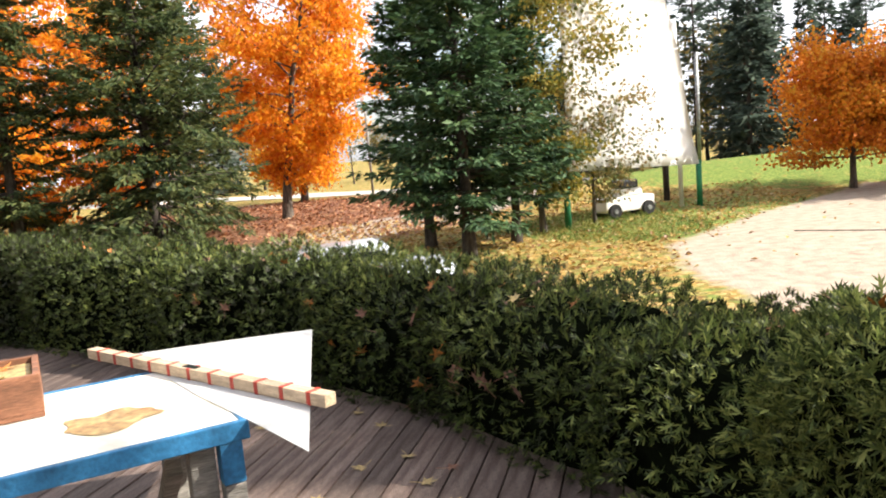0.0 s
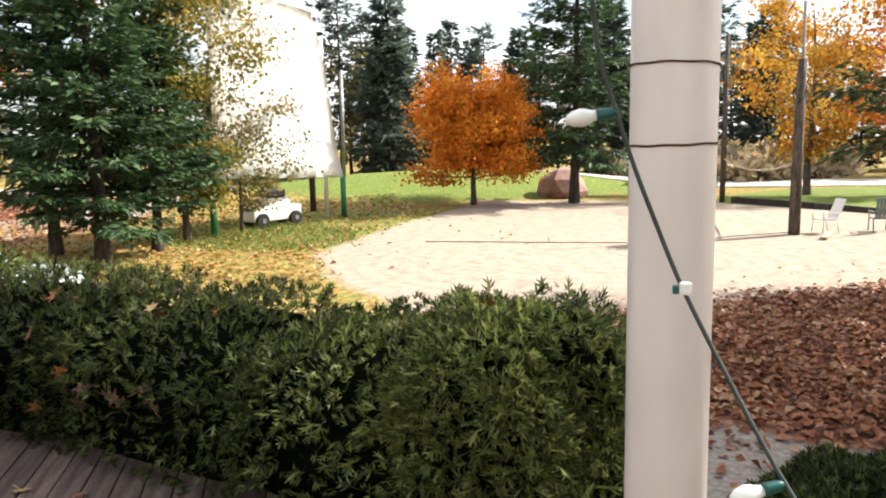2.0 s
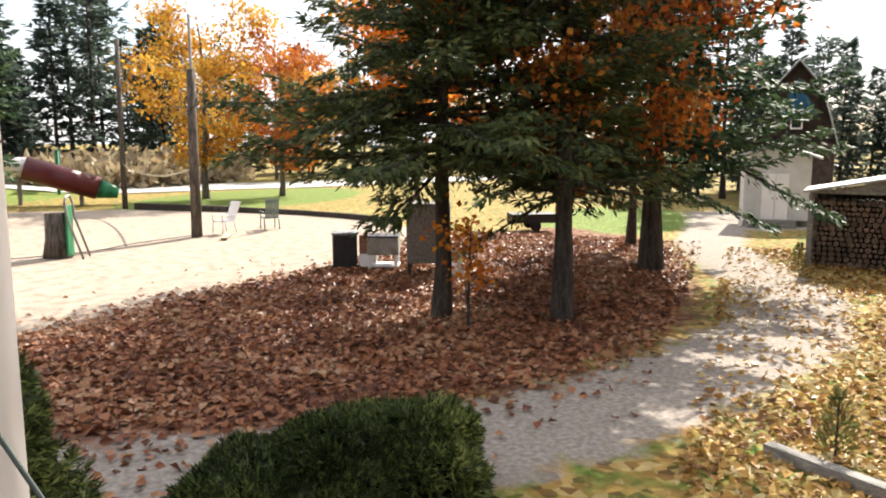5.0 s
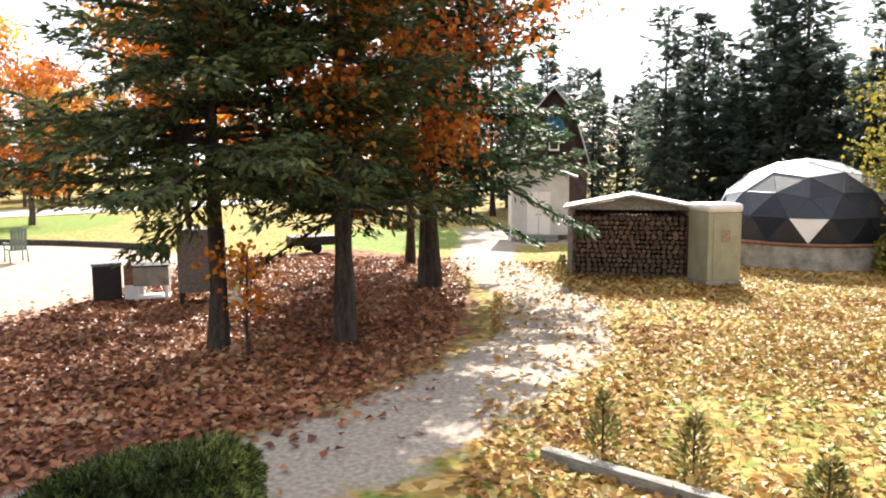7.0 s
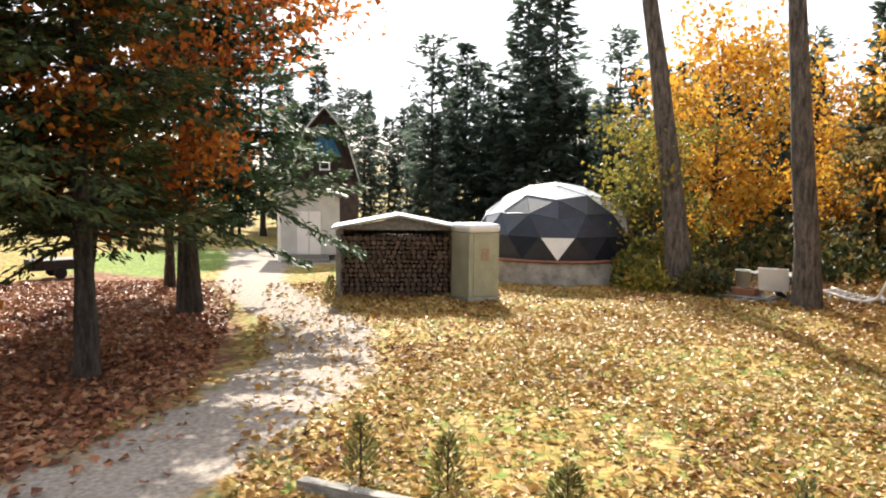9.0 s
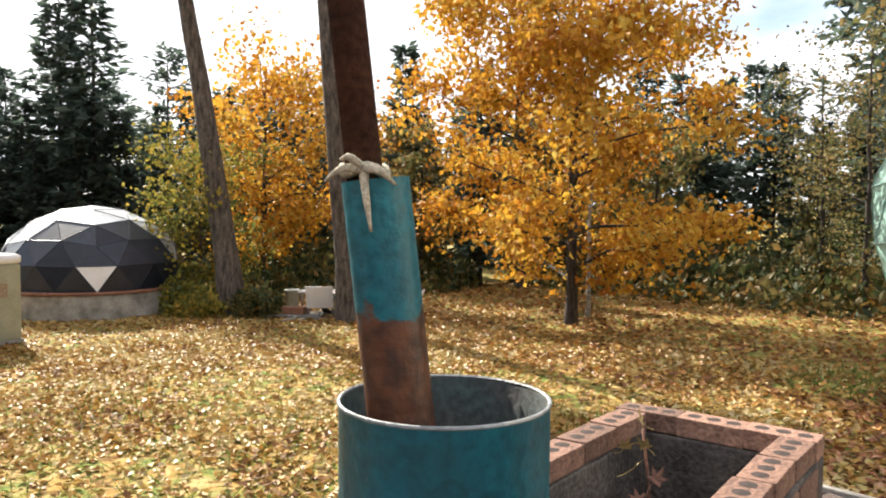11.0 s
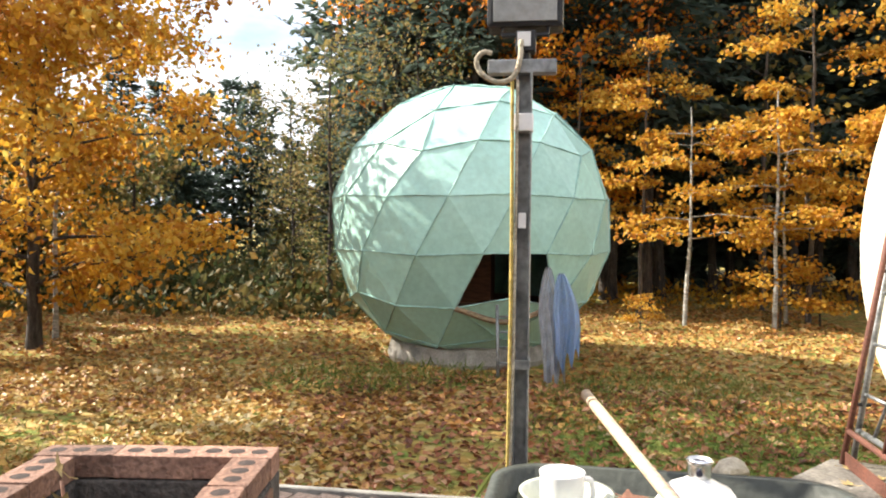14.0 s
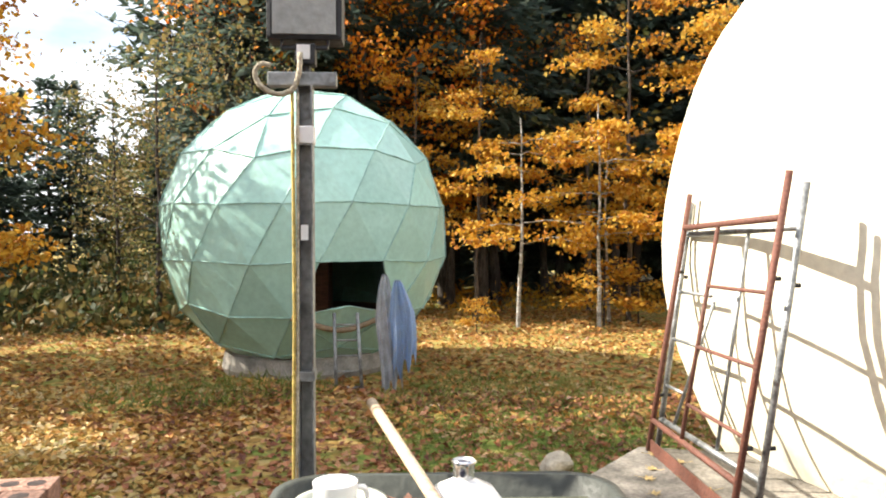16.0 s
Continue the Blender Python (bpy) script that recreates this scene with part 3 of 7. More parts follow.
def deciduous(seed, h, R, base, trunk_r, leaves, material, bark, leaf=0.17, lean=(0, 0), limbs=16, top=0.5, clump=0.42, twist=0.05):
    """Meshes of a broad-leaved tree: trunk, limbs with twigs, and leaves in uneven clumps at the twigs."""
    rng = np.random.default_rng(seed)
    zt = np.linspace(0, h * 0.93, 12)
    bend = np.cumsum(rng.normal(0, twist, (12, 2)), 0) * h / 12
    tp = np.stack([bend[:, 0] + lean[0] * (zt / h) ** 1.1, bend[:, 1] + lean[1] * (zt / h) ** 1.1, zt], 1)
    tr = trunk_r * (1 - 0.93 * (zt / (h * 0.93)) ** 1.1) + 0.01
    tr[0] *= 1.22
    trunk = limbs_mesh("trunk", [(tp, tr)], bark, 12)
    lines, tips = [], []
    for j in range(limbs):
        f = (j + rng.random()) / limbs
        z0 = base * 0.8 + (h * 0.88 - base * 0.8) * f ** 0.9
        c = np.array([np.interp(z0, zt, tp[:, q]) for q in range(3)])
        g = np.clip((z0 - base) / (h - base), 0, 1)
        reach = R * np.sqrt(max(0.06, 1 - ((g - (1 - top)) / (1.06 * max(top, 1 - top))) ** 2)) * rng.uniform(0.72, 1.15)
        a = j * 2.4 + rng.normal(0, 0.35)
        rise = rng.uniform(0.15, 0.65) + 0.5 * g
        s = np.linspace(0, 1, 6)
        wob = np.cumsum(rng.normal(0, 0.05, (6, 3)), 0) * reach
        pts = c + np.stack([np.cos(a) * reach * s, np.sin(a) * reach * s, reach * rise * s ** 0.8 * 0.6], 1) + wob * s[:, None]
        r0 = max(0.012, np.interp(z0, zt, tr) * 0.42)
        lines.append((pts, np.linspace(r0, 0.006, 6)))
        for t in range(rng.integers(6, 10)):
            u = rng.uniform(0.25, 1.0)
            p = np.array([np.interp(u, s, pts[:, q]) for q in range(3)])
            d = unit(rng.normal(size=3) * np.array([1, 1, 0.7]) + np.array([np.cos(a), np.sin(a), 0.35]) * 0.7)
            ln = reach * rng.uniform(0.18, 0.5) * (1.15 - 0.5 * u)
            ss = np.linspace(0, 1, 4)
            tw = p + d * ln * ss[:, None] + np.cumsum(rng.normal(0, 0.04, (4, 3)), 0) * ln
            lines.append((tw, np.linspace(r0 * 0.35, 0.003, 4)))
            tips += [tw[1], tw[2], tw[3], tw[3] + rng.normal(0, 0.15, 3)]
    tips = np.array(tips)
    wgt = rng.gamma(1.4, 1.0, len(tips))
    pick = rng.choice(len(tips), leaves, p=wgt / wgt.sum())
    B = tips[pick] + rng.normal(0, clump, (leaves, 3)) * np.array([1, 1, 0.62])
    B[:, 2] = np.maximum(B[:, 2], base * 0.75)
    W = rand_dirs(rng, leaves) + np.array([0, 0, -0.35])
    S = rand_dirs(rng, leaves)
    ln = leaf * rng.uniform(0.6, 1.3, leaves)
    v, q = kites(B, W, S, ln, ln * 0.8, 0.2)
    return [("trunk", trunk), ("branching", limbs_mesh("branching", lines, bark, 5)), ("crown", fast_mesh("crown", v, q, material))]


def plant(name, meshes, label, category, x, y, turn=0, size=1.0, group="", sink=0.05, kind=""):
    ob = thing(name, label, category, (x, y, float(ground_z(x, y)) - sink), turn, group, kind)
    ob.scale = (size, size, size)
    for n_, me in meshes:
        piece = part(n_, me, None, ob)
        if n_ != "trunk":
            piece["kind"] = "stuff"
    return ob


spruce_a = conifer(1, 10.2, 2.6, 1.3, 0.16, 52, M_spruce, M_bark_dark, droop=0.30, gap=0.27, blade=0.26)
spruce_b = conifer(2, 8.0, 2.0, 1.5, 0.13, 48, M_spruce, M_bark_dark, droop=0.30, gap=0.28, blade=0.26)
plant("spruce_tree", spruce_a, "dense dark green spruce with bare lower trunk", "tree", 0.74, 20.5, 20, group="spruces by the drive")
plant("spruce_tree", spruce_b, "smaller green spruce beside a taller one", "tree", 2.25, 22.9, 80, group="spruces by the drive")
plant("spruce_tree", spruce_b, "green spruce standing in leaf litter", "tree", -0.3, 23.4, 200, 1.12, group="spruces by the drive")
plant("birch_tree", deciduous(5, 9.2, 2.3, 1.2, 0.10, 15000, M_yellowgreen, M_bark, 0.14, limbs=20, clump=0.34), "yellow-green birch behind the spruces", "tree", 3.3, 24.6, 40)
plant("small_tree", deciduous(6, 4.3, 2.0, 1.1, 0.06, 3600, M_drab, M_bark, 0.13, limbs=14, clump=0.30), "thin half-bare tree before the white screen", "tree", 5.3, 26.0, 10)
hem_a = conifer(11, 13.0, 3.8, 0.7, 0.20, 55, M_hemlock, M_bark_dark, droop=0.42, gap=0.32, blade=0.26, ragged=0.35, wild=0.3)
hem_b = conifer(12, 12.0, 3.2, 0.9, 0.18, 48, M_hemlock, M_bark_dark, droop=0.42, gap=0.36, blade=0.26, ragged=0.4, wild=0.3)
plant("hemlock_tree", hem_a, "feathery green hemlock rising behind the hedge", "tree", -9.6, 26.0, 0)
plant("hemlock_tree", hem_b, "tall hemlock among orange maples", "tree", -10.6, 33.5, 130)
plant("hemlock_tree", hem_b, "hemlock with open drooping boughs", "tree", -13.6, 25.0, 220)
plant("maple_tree", deciduous(21, 14.5, 5.0, 2.6, 0.26, 32000, M_orange, M_bark, 0.22, lean=(2.6, 0), limbs=34, clump=0.5), "blazing orange maple beside the drive", "tree", -8.2, 41.6, 0)
omap = deciduous(22, 13.5, 5.2, 1.0, 0.28, 20000, M_orange, M_bark, 0.25, limbs=26, clump=0.55)
plant("maple_tree", omap, "wide orange and yellow maple behind hemlocks", "tree", -18.5, 34.0, 0)
plant("maple_tree", omap, "orange maple near the road", "tree", -9.9, 57.0, 140, 0.95)
plant("maple_tree", omap, "orange maple far behind the hemlocks", "tree", -20, 48.0, 250)
plant("round_maple", deciduous(53, 5.4, 2.55, 1.35, 0.13, 26000, M_flame, M_bark, 0.15, limbs=44, clump=0.34, top=0.66, twist=0.02), "round orange-red maple on the grassy rise", "tree", 16.6, 30.6, 0)
plant("spruce_tree", conifer(13, 14.0, 2.9, 2.0, 0.20, 28, M_spruce, M_bark_dark, droop=0.35, gap=0.42, blade=0.36, ragged=0.4), "tall dark spruce beside the boulder", "tree", 20.8, 28.9, 0)
plant("maple_tree", deciduous(24, 9.4, 3.3, 2.2, 0.17, 7000, M_golden, M_bark, 0.2, limbs=20), "orange maple near the road edge", "tree", 32.4, 25.75, 0)
plant("maple_tree", deciduous(25, 8.2, 2.6, 2.0, 0.14, 5000, M_rust, M_bark, 0.2, limbs=18), "rust-coloured maple behind the yard", "tree", 35.2, 23.0, 0)
hem_c = conifer(14, 8.4, 3.4, 2.65, 0.14, 85, M_hemlock, M_bark_dark, droop=0.32, gap=0.20, blade=0.17, ragged=0.35, wild=0.18)
plant("hemlock_tree", hem_c, "dark hemlock over brown leaf litter", "tree", 12.15, 4.75, 0)
plant("hemlock_tree", conifer(15, 12.5, 2.7, 2.2, 0.15, 70, M_hemlock, M_bark_dark, droop=0.38, gap=0.24, blade=0.17, full=1.6, ragged=0.35, wild=0.18), "shady hemlock with a straight dark trunk", "tree", 12.7, 2.8, 70)
plant("maple_tree", deciduous(26, 13.0, 3.9, 2.4, 0.10, 27000, M_rust, M_bark_dark, 0.125, lean=(-1.6, -1.9), limbs=30, clump=0.36), "rust-red maple with a straight dark trunk", "tree", 14.5, 3.36, 0)
plant("maple_tree", deciduous(54, 11.0, 3.2, 4.6, 0.08, 9000, M_flame, M_bark_dark, 0.15, limbs=20, clump=0.36), "orange maple rising behind the hemlock", "tree", 18.4, 7.75, 0)
plant("hemlock_tree", conifer(16, 12.5, 3.5, 2.2, 0.22, 60, M_spruce, M_bark_dark, droop=0.38, gap=0.24, blade=0.22, ragged=0.35, wild=0.22), "thick-trunked conifer beside the gravel path", "tree", 18.2, 1.9, 0)
plant("young_tree", conifer(17, 8.0, 1.5, 3.0, 0.12, 16, M_hemlock, M_bark_dark), "slim conifer beside the path bend", "tree", 22.4, 2.95, 0)
plant("sapling", deciduous(27, 1.9, 0.42, 1.0, 0.02, 260, M_flame, M_bark_dark, 0.10, limbs=8, clump=0.16), "small orange sapling under the hemlock", "tree", 11.6, 4.05, 0)
plant("maple_tree", deciduous(28, 10.3, 4.5, 1.4, 0.15, 27000, M_golden, M_bark_dark, 0.165, limbs=34, clump=0.36, top=0.62), "golden maple alone on the lawn", "tree", 13.1, -17.05, 0)
plant("birch_tree", deciduous(29, 8.0, 1.2, 4.0, 0.06, 900, M_golden, M_birch, 0.16, limbs=8), "thin white-barked birch behind the maple", "tree", 13.5, -18.4, 0)
talltrunk = deciduous(30, 19.0, 3.0, 12.0, 0.31, 6000, M_golden, M_bark, 0.26, lean=(1.0, 0.9), limbs=16, twist=0.02)
plant("tall_tree", talltrunk, "tall straight tree with bare grey trunk", "tree", 16.95, -12.75, 0)
plant("tall_tree", deciduous(31, 19.0, 3.0, 12.0, 0.35, 6000, M_golden, M_bark, 0.26, lean=(1.9, 2.05), limbs=16, twist=0.015), "leaning tall tree with bare trunk", "tree", 20.3, -11.15, 0)
plant("young_maple", deciduous(32, 5.0, 1.9, 0.4, 0.06, 4200, M_yellowgreen, M_bark_dark, 0.15, limbs=20, clump=0.34), "yellow-green young maple at the lawn edge", "tree", 22.4, -11.2, 0)
gold_b = deciduous(33, 8.6, 3.2, 1.0, 0.15, 7500, M_golden, M_bark_dark, 0.2, limbs=22, clump=0.5)
plant("maple_tree", gold_b, "golden maple before the dark woods", "tree", 26.0, -15.5, 0)
plant("maple_tree", gold_b, "small golden maple at the wood edge", "tree", 25.5, -21.5, 120, 0.8)
bare = deciduous(34, 16.0, 3.0, 6.0, 0.20, 700, M_drab, M_bark_dark, 0.2, limbs=16, twist=0.03)
plant("bare_tree", bare, "nearly bare tall tree at the wood edge", "tree", 20.0, -23.0, 0)
plant("bare_tree", bare, "nearly bare forked tree behind the dome", "tree", 7.4, -30.0, 90, 1.1)
drab = deciduous(35, 9.5, 2.0, 1.5, 0.09, 2400, M_drab, M_bark_dark, 0.12, limbs=24, clump=0.34)
rustgold = deciduous(36, 15.0, 4.2, 5.0, 0.18, 6500, M_flame, M_bark_dark, 0.19, limbs=20, clump=0.38)


def tiered(seed, h, R, base, trunk_r, leaves, material, bark, leaf=0.16, tiers=9):
    """Meshes of a shaded young maple: a thin trunk, level limbs, leaves in flat open sprays."""
    rng = np.random.default_rng(seed)
    zt = np.linspace(0, h, 10)
    bend = np.cumsum(rng.normal(0, 0.05, (10, 2)), 0) * h / 10
    tp = np.stack([bend[:, 0], bend[:, 1], zt], 1)
    lines, tips = [], []
    for j in range(tiers):
        z0 = base + (h * 0.96 - base) * (j + rng.uniform(0, 0.7)) / tiers
        c = np.array([np.interp(z0, zt, tp[:, q]) for q in range(3)])
        for a in (j * 2.2 + rng.normal(0, 0.4), j * 2.2 + 2.6 + rng.normal(0, 0.5)):
            reach = R * rng.uniform(0.55, 1.05) * (1 - 0.45 * (j / tiers) ** 2)
            s = np.linspace(0, 1, 6)
            pts = c + np.stack([np.cos(a) * reach * s, np.sin(a) * reach * s, 0.28 * reach * s - 0.30 * reach * s ** 2], 1) + np.cumsum(rng.normal(0, 0.025, (6, 3)), 0) * reach
            lines.append((pts, np.linspace(0.018, 0.004, 6)))
            for t in range(7):
                u = rng.uniform(0.3, 1.0)
                p = np.array([np.interp(u, s, pts[:, q]) for q in range(3)])
                d = unit(np.array([np.cos(a + rng.normal(0, 0.9)), np.sin(a + rng.normal(0, 0.9)), rng.normal(0, 0.12)]))
                tw = p + d * reach * 0.28 * np.linspace(0, 1, 4)[:, None]
                lines.append((tw, np.linspace(0.006, 0.002, 4)))
                tips += [tw[1], tw[2], tw[3]]
    tips = np.array(tips)
    wgt = rng.gamma(1.0, 1.0, len(tips))
    B = tips[rng.choice(len(tips), leaves, p=wgt / wgt.sum())] + rng.normal(0, 1, (leaves, 3)) * np.array([0.24, 0.24, 0.09])
    ln = leaf * rng.uniform(0.6, 1.3, leaves)
    v, q = kites(B, rand_dirs(rng, leaves) * np.array([1, 1, 0.5]) + np.array([0, 0, -0.25]), rand_dirs(rng, leaves), ln, ln * 0.85, 0.2)
    return [("trunk", limbs_mesh("trunk", [(tp, trunk_r * (1 - 0.9 * zt / h) + 0.01)], bark, 9)), ("branching", limbs_mesh("branching", lines, bark, 4)), ("crown", fast_mesh("crown", v, q, material))]


layer = tiered(37, 10.5, 2.6, 3.2, 0.075, 2600, M_golden, M_bark)
layer_low = tiered(38, 6.5, 2.4, 2.6, 0.06, 1700, M_golden, M_birch, tiers=6)
layer_bush = tiered(39, 2.3, 1.5, 0.5, 0.03, 900, M_golden, M_bark_dark, 0.13, tiers=5)
for x, y, s, a in ((8.6, -25.5, 1.0, 0), (10.5, -27.0, 0.85, 60), (6.2, -27.5, 1.05, 170)):
    plant("slim_tree", drab, "slim grey-green tree with thin foliage", "tree", x, y, a, s, "slim trees by the dome")
for x, y, s, a in ((2.6, -29.5, 1.0, 0), (-0.8, -31.0, 0.95, 100), (6.5, -36.0, 1.1, 30)):
    plant("beech_tree", rustgold, "rust-orange tree behind the mint dome", "tree", x, y, a, s, "rust trees behind the dome")
for meshes, x, y, s, a in ((layer, -1.4, -26.5, 0.9, 0), (layer, -6.3, -25.8, 1.1, 110), (layer, -9.2, -24.5, 1.1, 220), (layer_low, -2.6, -24.8, 1.0, 40), (layer_low, -4.9, -24.2, 1.05, 170), (layer_low, -5.6, -25.4, 0.9, 290), (layer_low, -8.0, -23.0, 1.0, 80), (layer, 0.6, -27.5, 0.85, 300)):
    plant("young_maple", meshes, "yellow-leaved understory maple in dark woods", "tree", x, y, a, s, "yellow maples in the woods")
for x, y, s, a in ((-5.2, -24.6, 1.0, 0), (-6.4, -25.0, 0.85, 120), (-1.2, -23.8, 0.5, 60)):
    plant("young_maple", layer_bush, "low yellow maple bush at the wood edge", "tree", x, y, a, s, "yellow maples in the woods")

# ---- woods round the place ----
far_a = conifer(41, 13.0, 2.7, 0.8, 0.16, 11.0, M_forest, M_bark_dark, droop=0.32, gap=0.42, blade=0.72, ragged=0.3)
far_b = conifer(42, 14.0, 2.2, 1.5, 0.15, 11.0, M_forest, M_bark_dark, droop=0.28, gap=0.46, blade=0.68, ragged=0.45)
far_c = conifer(43, 16.0, 2.7, 5.5, 0.18, 9.0, M_forest, M_bark_dark, droop=0.1, gap=0.75, blade=0.66, full=0.4, ragged=0.5)
far_d = deciduous(44, 11.0, 3.0, 2.0, 0.15, 2600, M_drab, M_bark_dark, 0.36, limbs=16, clump=0.55)
far_e = deciduous(45, 10.0, 3.2, 2.0, 0.15, 2800, M_golden, M_bark_dark, 0.36, limbs=16, clump=0.55)
far_f = deciduous(46, 12.0, 2.4, 4.0, 0.12, 350, M_drab, M_bark, 0.3, limbs=16, clump=0.5)
far_g = conifer(47, 15.0, 2.4, 4.6, 0.17, 16.0, M_forest, M_bark_dark, droop=0.35, gap=0.42, blade=0.5, full=0.5, ragged=0.4, wild=0.2)
FAR = {"g": ("fir_tree", far_g, "dark fir with a bare lower trunk"), "a": ("fir_tree", far_a, "dark fir in the woods"), "b": ("fir_tree", far_b, "slim dark fir in the woods"), "c": ("pine_tree", far_c, "tall tufted pine above the woods"), "d": ("forest_tree", far_d, "drab green tree in the woods"), "e": ("forest_tree", far_e, "golden tree in the woods"), "f": ("bare_tree", far_f, "thin leafless grey tree in the woods")}
rngf = np.random.default_rng(77)


def woods(a0, a1, d0, d1, count, kinds, s0, s1):
    """Trees spread over a sector round the deck: bearings in degrees from +y to the left, distances in metres."""
    for i in range(count):
        a = radians(a0 + (a1 - a0) * (i + rngf.random()) / count)
        d = rngf.uniform(d0, d1)
        x, y = -math.sin(a) * d, math.cos(a) * d
        if 33 < x < 40 and -6 < y < 4 or seg_dist(np.array([x]), np.array([y]), ROAD)[0] < 5:
            continue
        name, meshes, label = FAR[kinds[rngf.integers(len(kinds))]]
        plant(name, meshes, label + ", one of many", "tree", x, y, rngf.uniform(0, 360), rngf.uniform(s0, s1), "trees of the woods")


woods(42, 12, 84, 100, 14, "abde", 0.9, 1.2)
woods(12, -8, 80, 95, 9, "df", 0.55, 0.75)
woods(-9, -46, 60, 72, 30, "aabbcd", 0.72, 1.0)
woods(-22, -40, 50, 58, 7, "abb", 0.95, 1.15)
woods(-44, -68, 66, 80, 16, "abff", 0.75, 1.0)
woods(-50, -66, 60, 66, 9, "ffe", 0.8, 0.95)
woods(-68, -84, 60, 75, 10, "abd", 0.8, 1.0)
woods(-84, -127, 41, 56, 46, "aabbbc", 0.50, 0.80)
woods(-97, -128, 36, 41, 14, "ab", 0.45, 0.62)
woods(-106, -112, 38, 41, 2, "b", 0.95, 1.0)
woods(-126, -164, 40, 55, 30, "abbd", 0.58, 0.85)
woods(-128, -150, 30, 36, 8, "ddb", 0.55, 0.7)
woods(-162, -212, 36, 55, 52, "aabbc", 1.05, 1.4)
woods(-164, -212, 28.5, 40, 30, "gggf", 0.9, 1.2)
woods(-212, -318, 45, 60, 40, "abde", 0.9, 1.2)


def brush(name, cx, cy, rx, ry, h, count, material, label, category, size=0.16, seed=0, kind="stuff", wide=0.6):
    """Undergrowth: many small upright sprays in a low uneven mass."""
    rng = np.random.default_rng(seed)
    r = np.sqrt(rng.random(count))
    a = rng.uniform(0, 2 * np.pi, count)
    x, y = cx + rx * r * np.cos(a), cy + ry * r * np.sin(a)
    lump = 0.45 + 0.55 * np.abs(np.sin(x * 1.3 + seed) * np.cos(y * 1.1 + 2 * seed))
    z = ground_z(x, y) + h * lump * rng.random(count) ** 1.2 * (1 - 0.5 * r ** 3)
    W = rand_dirs(rng, count) + np.array([0, 0, 0.6])
    ln = size * rng.uniform(0.6, 1.5, count)
    v, q = kites(np.stack([x, y, z], 1), W, rand_dirs(rng, count), ln, ln * wide, 0.15)
    return tagged(new(name, fast_mesh(name, v, q, material)), label, category, kind=kind)


brush("undergrowth", 13, -28, 12, 5.5, 2.6, 9000, M_brush, "tangled green undergrowth at the wood edge", "undergrowth", 0.28, 1)
brush("undergrowth", 26, -19, 6, 5, 2.2, 4500, M_brush, "tangled undergrowth beside golden trees", "undergrowth", 0.28, 2)
brush("undergrowth", -4, -33, 11, 4, 0.9, 2200, M_golden, "low yellow-leaved brush in the woods", "undergrowth", 0.18, 3)
brush("reeds", 43, 40, 10, 6, 2.4, 5500, M_straw, "dry straw-coloured reeds beyond the road", "reeds", 0.75, 4)
brush("shrub", 20.9, -10.3, 1.1, 0.9, 1.5, 1500, M_yellowgreen, "yellow-green shrub beside the dark dome", "shrub", 0.16, 5, "")
brush("shrub", 19.4, -11.4, 0.8, 0.7, 1.3, 1500, M_brush, "brown-leaved shrub before the junk pile", "shrub", 0.15, 6, "")
brush("grass_tuft", 4.2, -14.6, 2.2, 1.3, 0.30, 1100, M_grass, "grass tufts growing round the dome base", "grass", 0.20, 7, wide=0.10)
brush("grass_tuft", -1.2, -13.0, 2.6, 4.0, 0.12, 6000, M_grass, "thin grass between fallen leaves", "grass", 0.14, 8, wide=0.10)
brush("grass_tuft", 5.6, 25.5, 3.2, 4.5, 0.10, 6000, M_grass, "grass before the white screen", "grass", 0.16, 18, wide=0.12)
brush("grass_tuft", 8.5, -6.0, 4.5, 5.0, 0.10, 5000, M_grass, "grass showing between lawn leaves", "grass", 0.13, 19, wide=0.10)
brush("grass_tuft", 1.25, -6.0, 0.7, 0.4, 1.75, 1200, M_grass, "grass growing up beside the deck edge", "grass", 0.25, 9, wide=0.10)

# ---- deck ----
DECK_Z = 1.4
deck = thing("deck", "weathered grey-brown wooden deck strewn with leaves", "deck", kind="structure")
DECK_POLY = [(-6.5, 9.1), (-3.8, 7.85), (-0.55, 5.55), (0.40, 4.55), (1.2, 3.2), (2.6, 1.6), (2.6, -5.35), (-6.5, -5.35)]
PLANK = 0.142
pdir = Vector((0.25, 0.968, 0)).normalized()
pside = Vector((pdir.y, -pdir.x, 0))


def plank_span(c):
    """Where the line at offset c along the planks enters and leaves the deck's outline."""
    hits_ = []
    for (ax, ay), (bx, by) in zip(DECK_POLY, DECK_POLY[1:] + DECK_POLY[:1]):
        a, b = Vector((ax, ay, 0)), Vector((bx, by, 0))
        sa, sb = a.dot(pside) - c, b.dot(pside) - c
        if (sa > 0) != (sb > 0):
            p = a.lerp(b, sa / (sa - sb))
            hits_.append(p.dot(pdir))
    return (min(hits_), max(hits_)) if len(hits_) > 1 else None


plank_rng = random.Random(5)
c = -9.0
while c < 5.5:
    span = plank_span(c)
    if span and span[1] - span[0] > 0.3:
        bm = box((-PLANK / 2 + 0.004, span[0], -0.036), (PLANK / 2 - 0.004, span[1], 0), 0.004)
        p = part("plank", bm, M_deck, deck)
        p.matrix_basis = Matrix(((pside.x, pdir.x, 0, pside.x * c), (pside.y, pdir.y, 0, pside.y * c), (0, 0, 1, DECK_Z + plank_rng.uniform(-0.002, 0.002)), (0, 0, 0, 1)))
    c += PLANK
bm = bmesh.new()
under = [bm.verts.new((x * 0.97 - 0.03, y * 0.97, DECK_Z - 0.045)) for x, y in DECK_POLY]
face = bm.faces.new(under)
low = bmesh.ops.extrude_face_region(bm, geom=[face])
